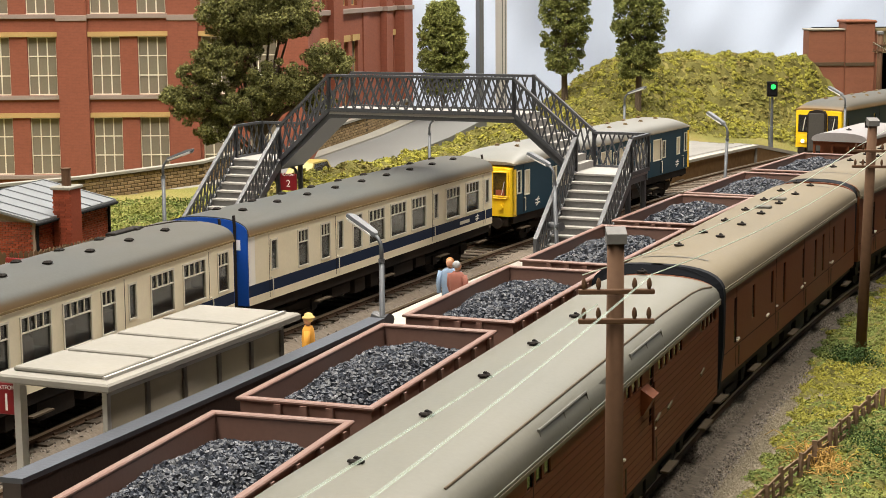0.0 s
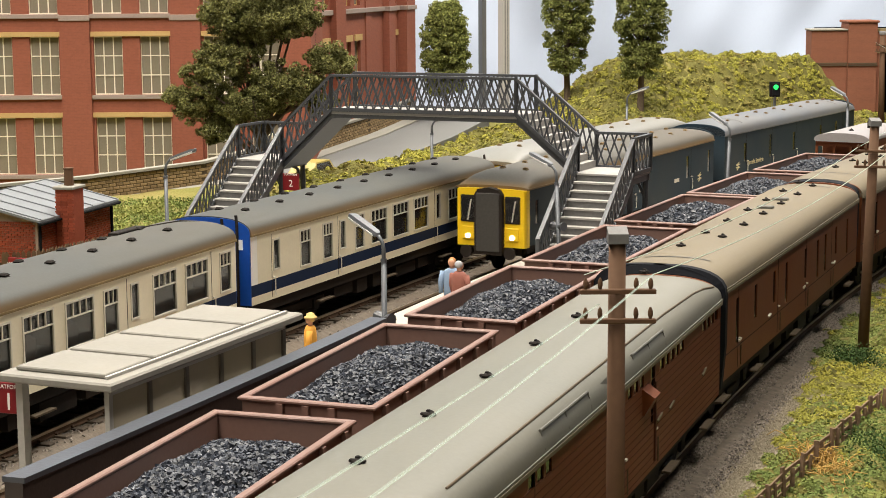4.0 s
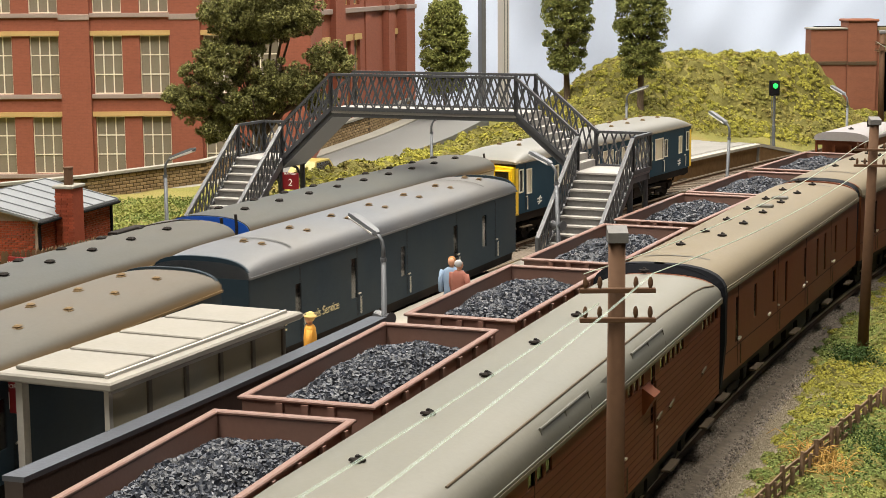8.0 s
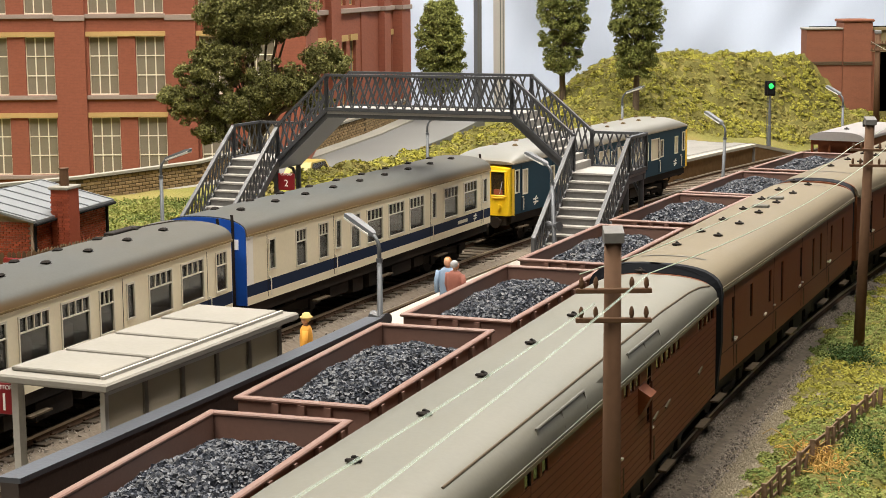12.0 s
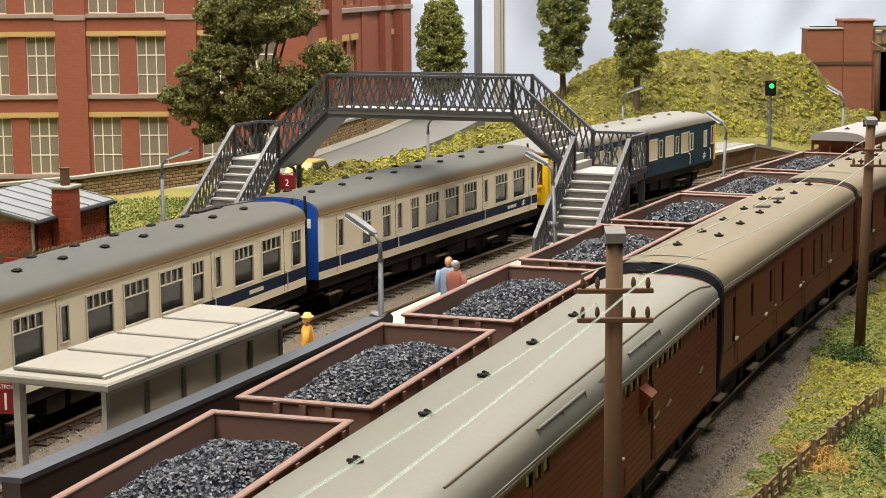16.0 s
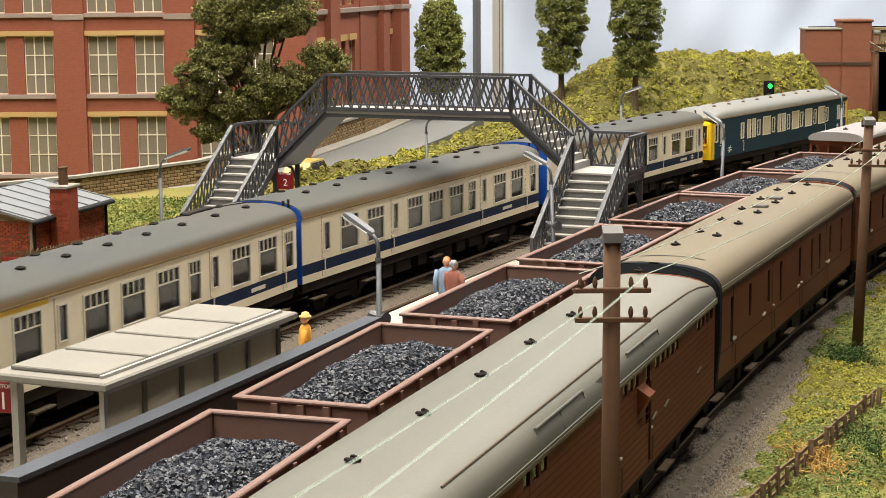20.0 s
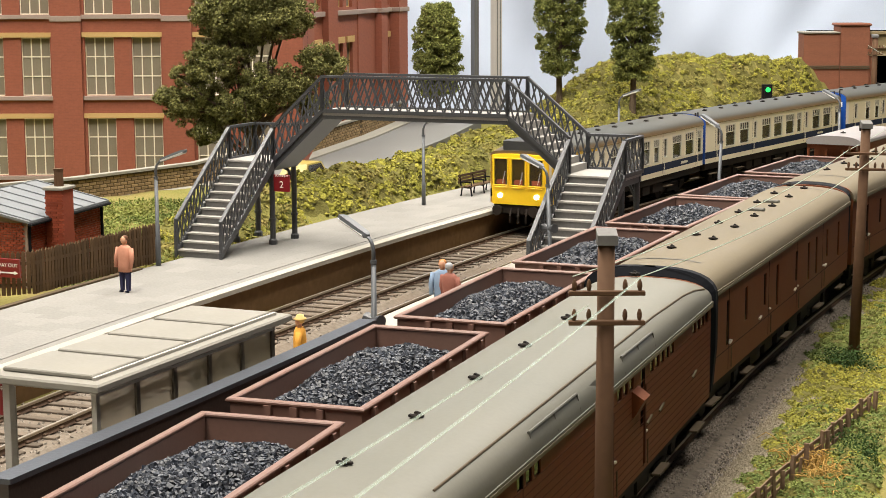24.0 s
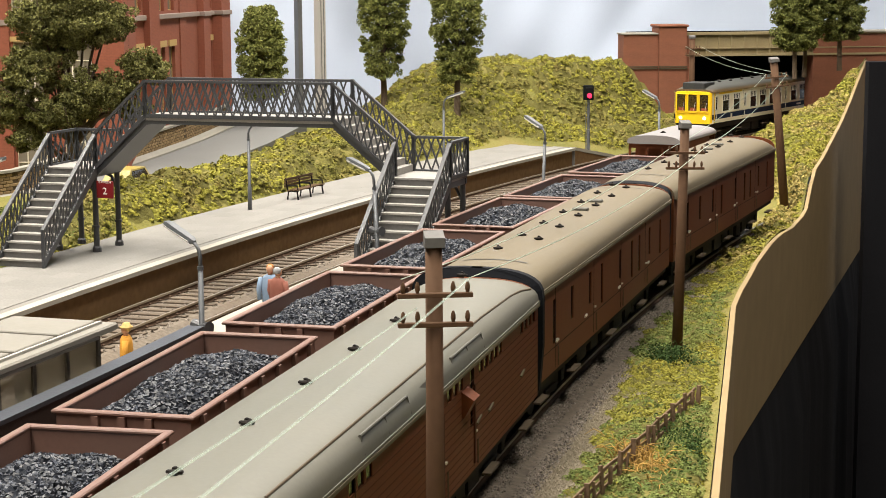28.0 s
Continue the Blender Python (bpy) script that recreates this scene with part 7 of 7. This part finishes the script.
    stuff("dry_grass", sh, STRAW, "straw-coloured dry grass stalks at the field fence", "dry grass")


def figure(m, coat, legs, skin, hair, label, h=23.0, brim=False):
    """A plain painted figurine in one mesh."""
    sh = Shape()
    k = h / 23.0
    mats = []

    def add(fn, mt):
        n = len(sh.f)
        fn()
        mats.extend([mt] * (len(sh.f) - n))
    for sx in (-1.6, 1.6):
        add(lambda: sh.tube([(sx, -0.8, 0), (sx, 0, 0.8), (sx, 0, 5.5), (sx * 0.9, 0, 11)], [1.1, 1.0, 1.2, 1.5], 8), 1)
    add(lambda: sh.loft([[(math.cos(a) * w, math.sin(a) * d, z) for a in [i * math.pi / 5 for i in range(10)]] for z, w, d in ((8.4, 3.2, 2.3), (11, 3.1, 2.2), (15, 3.4, 2.3), (18, 3.3, 2.0), (19.2, 1.6, 1.4))]), 0)
    for sx in (-1, 1):
        add(lambda: sh.tube([(sx * 3.3, 0, 18), (sx * 4.2, -0.3, 14), (sx * 3.9, -1.2, 10)], [1.15, 1.0, 0.8], 7), 0)
    add(lambda: sh.tube([(0, 0, 19), (0, 0, 20)], [0.9, 0.9], 8), 2)
    ball = lambda r, c, f: sh.loft([[(c[0] + math.cos(a) * r * math.sin(p), c[1] + math.sin(a) * r * math.sin(p), c[2] - math.cos(p) * r * f) for a in [i * math.pi / 5 for i in range(10)]] for p in (0.35, 0.9, 1.5, 2.1, 2.7)])
    add(lambda: ball(1.45, (0, -0.2, 21.2), 1.2), 2)
    add(lambda: ball(1.55, (0, 0.35, 21.75), 0.95), 3)
    if brim:
        add(lambda: sh.loft([[(math.cos(a) * r, math.sin(a) * r + 0.2, z) for a in [i * math.pi / 6 for i in range(12)]] for r, z in ((2.3, 21.9), (2.2, 22.3), (1.5, 22.6), (1.3, 23.4), (0.6, 23.7))]), 3)
    sh.v = [(x * k, y * k, z * k) for x, y, z in sh.v]
    me = sh.mesh("figurine", True)
    for mt in (coat, legs, skin, hair):
        me.materials.append(mt)
    for p, i in zip(me.polygons, mats):
        p.material_index = i
    fix(me)
    ob = new("figurine", me)
    ob.matrix_basis = m
    return tagged(ob, label, "figurine", "platform figurines")


def build_figures():
    c = lambda n, col: material(n, col, 0.7, vary=0.12, grain=600)
    skin, brown, grey = c("painted_skin", (0.55, 0.30, 0.19)), c("painted_brown_hair", (0.12, 0.055, 0.03)), c("painted_grey_hair", (0.35, 0.35, 0.36))
    navy, pink, rust, sky, ochre = c("painted_navy", (0.03, 0.03, 0.07)), c("painted_salmon", (0.52, 0.24, 0.16)), c("painted_russet", (0.26, 0.10, 0.075)), c("painted_sky_blue", (0.22, 0.30, 0.42)), c("painted_ochre", (0.62, 0.30, 0.05))
    blond = c("painted_straw", (0.6, 0.42, 0.16))
    figure(on_arc(1450, 201, 12, -10), pink, navy, skin, brown, "small painted figurine in a salmon jumper on the platform", 24)
    figure(on_arc(1434, 46.5, 12, 160), rust, navy, skin, grey, "small painted figurine in a russet jacket", 24)
    figure(on_arc(1440, 52, 12, 10), sky, navy, skin, c("painted_ginger_hair", (0.42, 0.18, 0.06)), "small painted figurine in a pale blue coat", 24)
    figure(on_arc(1330, 58, 12, -70), ochre, ochre, skin, blond, "small painted figurine in an ochre coat and hat", 22, True)


def yellow_car():
    t = thing("car", at_xy(-92, 1125, 8, -20), "small yellow parked car on the road", "car")
    part("body", Shape().loft([[(-10, y, 3), (10, y, 3), (10, y, 9.5), (-10, y, 9.5)] for y in (-26, 26)]), CARYELLOW, t)
    part("cabin", Shape().loft([[(-9.4, -16, 9.4), (9.4, -16, 9.4), (9.4, 18, 9.4), (-9.4, 18, 9.4)], [(-7.8, -9, 16.5), (7.8, -9, 16.5), (7.8, 13, 16.5), (-7.8, 13, 16.5)]]), CARYELLOW, t)
    part("side_window", Shape().loft([[(9.5, -13, 10), (9.5, 15, 10), (8.1, 11.5, 15.6), (8.1, -8, 15.6)], [(9.7, -13, 10), (9.7, 15, 10), (8.3, 11.5, 15.6), (8.3, -8, 15.6)]]), GLASS, t)
    for x in (-9, 9):
        for y in (-16, 16):
            part("wheel", Shape().tube([(x - 1.5, y, 4), (x + 1.5, y, 4)], 4, 14), UNDER, t)


shelter()
build_lamps()
bench()
build_poles()
SIGNAL, DRUM = signal()
fences()
build_figures()
yellow_car()


# ---- sleepers and paving, piece by piece ----
def build_pieces():
    me = fix(Shape().box(-17, 17, -1.6, 1.6, -3.3, -2.4, 0.2).mesh("sleeper"))
    me.materials.append(SLEEPER)
    chair = fix(Shape().box(-1.5, 1.5, -1.1, 1.1, -2.5, -1.6, 0.3).mesh("rail_chair"))
    chair.materials.append(RUSTRAIL)
    for off, a, b in ((FAR, 1160, 2340), (NEAR, 1160, 2340), (FRONT, 1150, 1500)):
        n = int((b - a) / 9.4)
        for k in range(n):
            s = a + k * 9.4
            part("sleeper", me, SLEEPER, TRACKS[off], m=on_arc(s, off, -0.78 if off == FRONT else 0))
            if s < 1750 and off != FRONT:
                for g in (-1, 1):
                    part("rail_chair", chair, RUSTRAIL, TRACKS[off], m=on_arc(s, off + g * GAUGE[off] / 2, 0))
    plat = bpy.data.objects["platform_2"]
    slab = fix(Shape().box(-5.44, 5.44, -7.49, 7.49, 11.2, 12.0).mesh("paving_slab"))
    slab.materials.append(SLAB)
    edge = fix(Shape().box(-4.2, 4.2, -10.4, 10.4, 9.0, 12.15, 0.15).mesh("edge_stone"))
    edge.materials.append(EDGEWHITE)
    for r in range(5):
        s = 1100.0 + (r % 2) * 7.5
        while s < 2148:
            part("paving_slab", slab, SLAB, plat, m=on_arc(s, 176.6 + r * 10.9, 0))
            s += 15.0 * R0 / (R0 + 176.6 + r * 10.9)


build_pieces()


# ---- what moves ----
def motions():
    # head of the parcels train, running towards the viewer
    head = [(0, 2109), (1, 1980.5), (2, 1852.6), (3, 1722), (3.5, 1656), (4.5, 1517), (5.5, 1377.4), (6, 1307.5), (6.5, 1237.3), (7, 1174), (7.5, 1104.4), (8, 1034), (8.5, 963), (9.5, 818), (10.5, 672), (12, 450), (14, 160), (28, -1800)]
    for ob, mid in ((PARCELS, 135.5), (VAN, 414.0)):
        walk(ob, [(t, on_arc(s + mid + 5.5, NEAR, 0)) for t, s in head])
    # rear of the first cream car; the set waits, then draws away
    rear = [(0, 1408.7), (6, 1408.7), (12.4, 1408.9), (13, 1411.8), (13.5, 1417), (14, 1425), (14.5, 1434.7), (15, 1443.1), (15.5, 1454.1), (16, 1467.9), (16.5, 1484.5), (17, 1504.1), (17.5, 1529), (18, 1558), (18.5, 1592), (19, 1630.5), (19.5, 1675),
            (20, 1724), (20.5, 1776.5), (21, 1833), (21.5, 1895), (22, 1960), (22.5, 2028), (23, 2097), (23.5, 2169), (24, 2242), (24.5, 2319), (25, 2397), (25.5, 2471), (26, 2546), (26.5, 2622), (27, 2696), (27.5, 2779), (28, 2858)]
    for key, mid in (("front_car", 127.7), ("middle_car", -132), ("tail_car", -385)):
        walk(CARS[key], [(t, on_arc(s + mid, FAR, 0)) for t, s in rear])
    # the blue car eases back on its coupling as the set starts to move
    slack = lambda t: 11 - 11 * smooth(12.4, 16.5, t) - 2 * smooth(16.5, 18.5, t) + 6 * smooth(19, 21, t)
    walk(CARS["blue_car"], [(t, on_arc(s + 394 + slack(t), FAR, 0)) for t, s in rear])
    # the added carrier turns to swap the green lens for the red
    p = lambda a: Matrix.Translation((0, 0, 0)) @ Matrix.Translation((0, -4 * MM, 0)) @ pose(0, 0, 0, 0, 0, a) @ Matrix.Translation((0, 4 * MM, 0))
    walk(DRUM, [(0, p(0)), (26.38, p(0)), (26.42, p(60)), (26.46, p(120)), (26.5, p(180)), (28, p(180))])


motions()
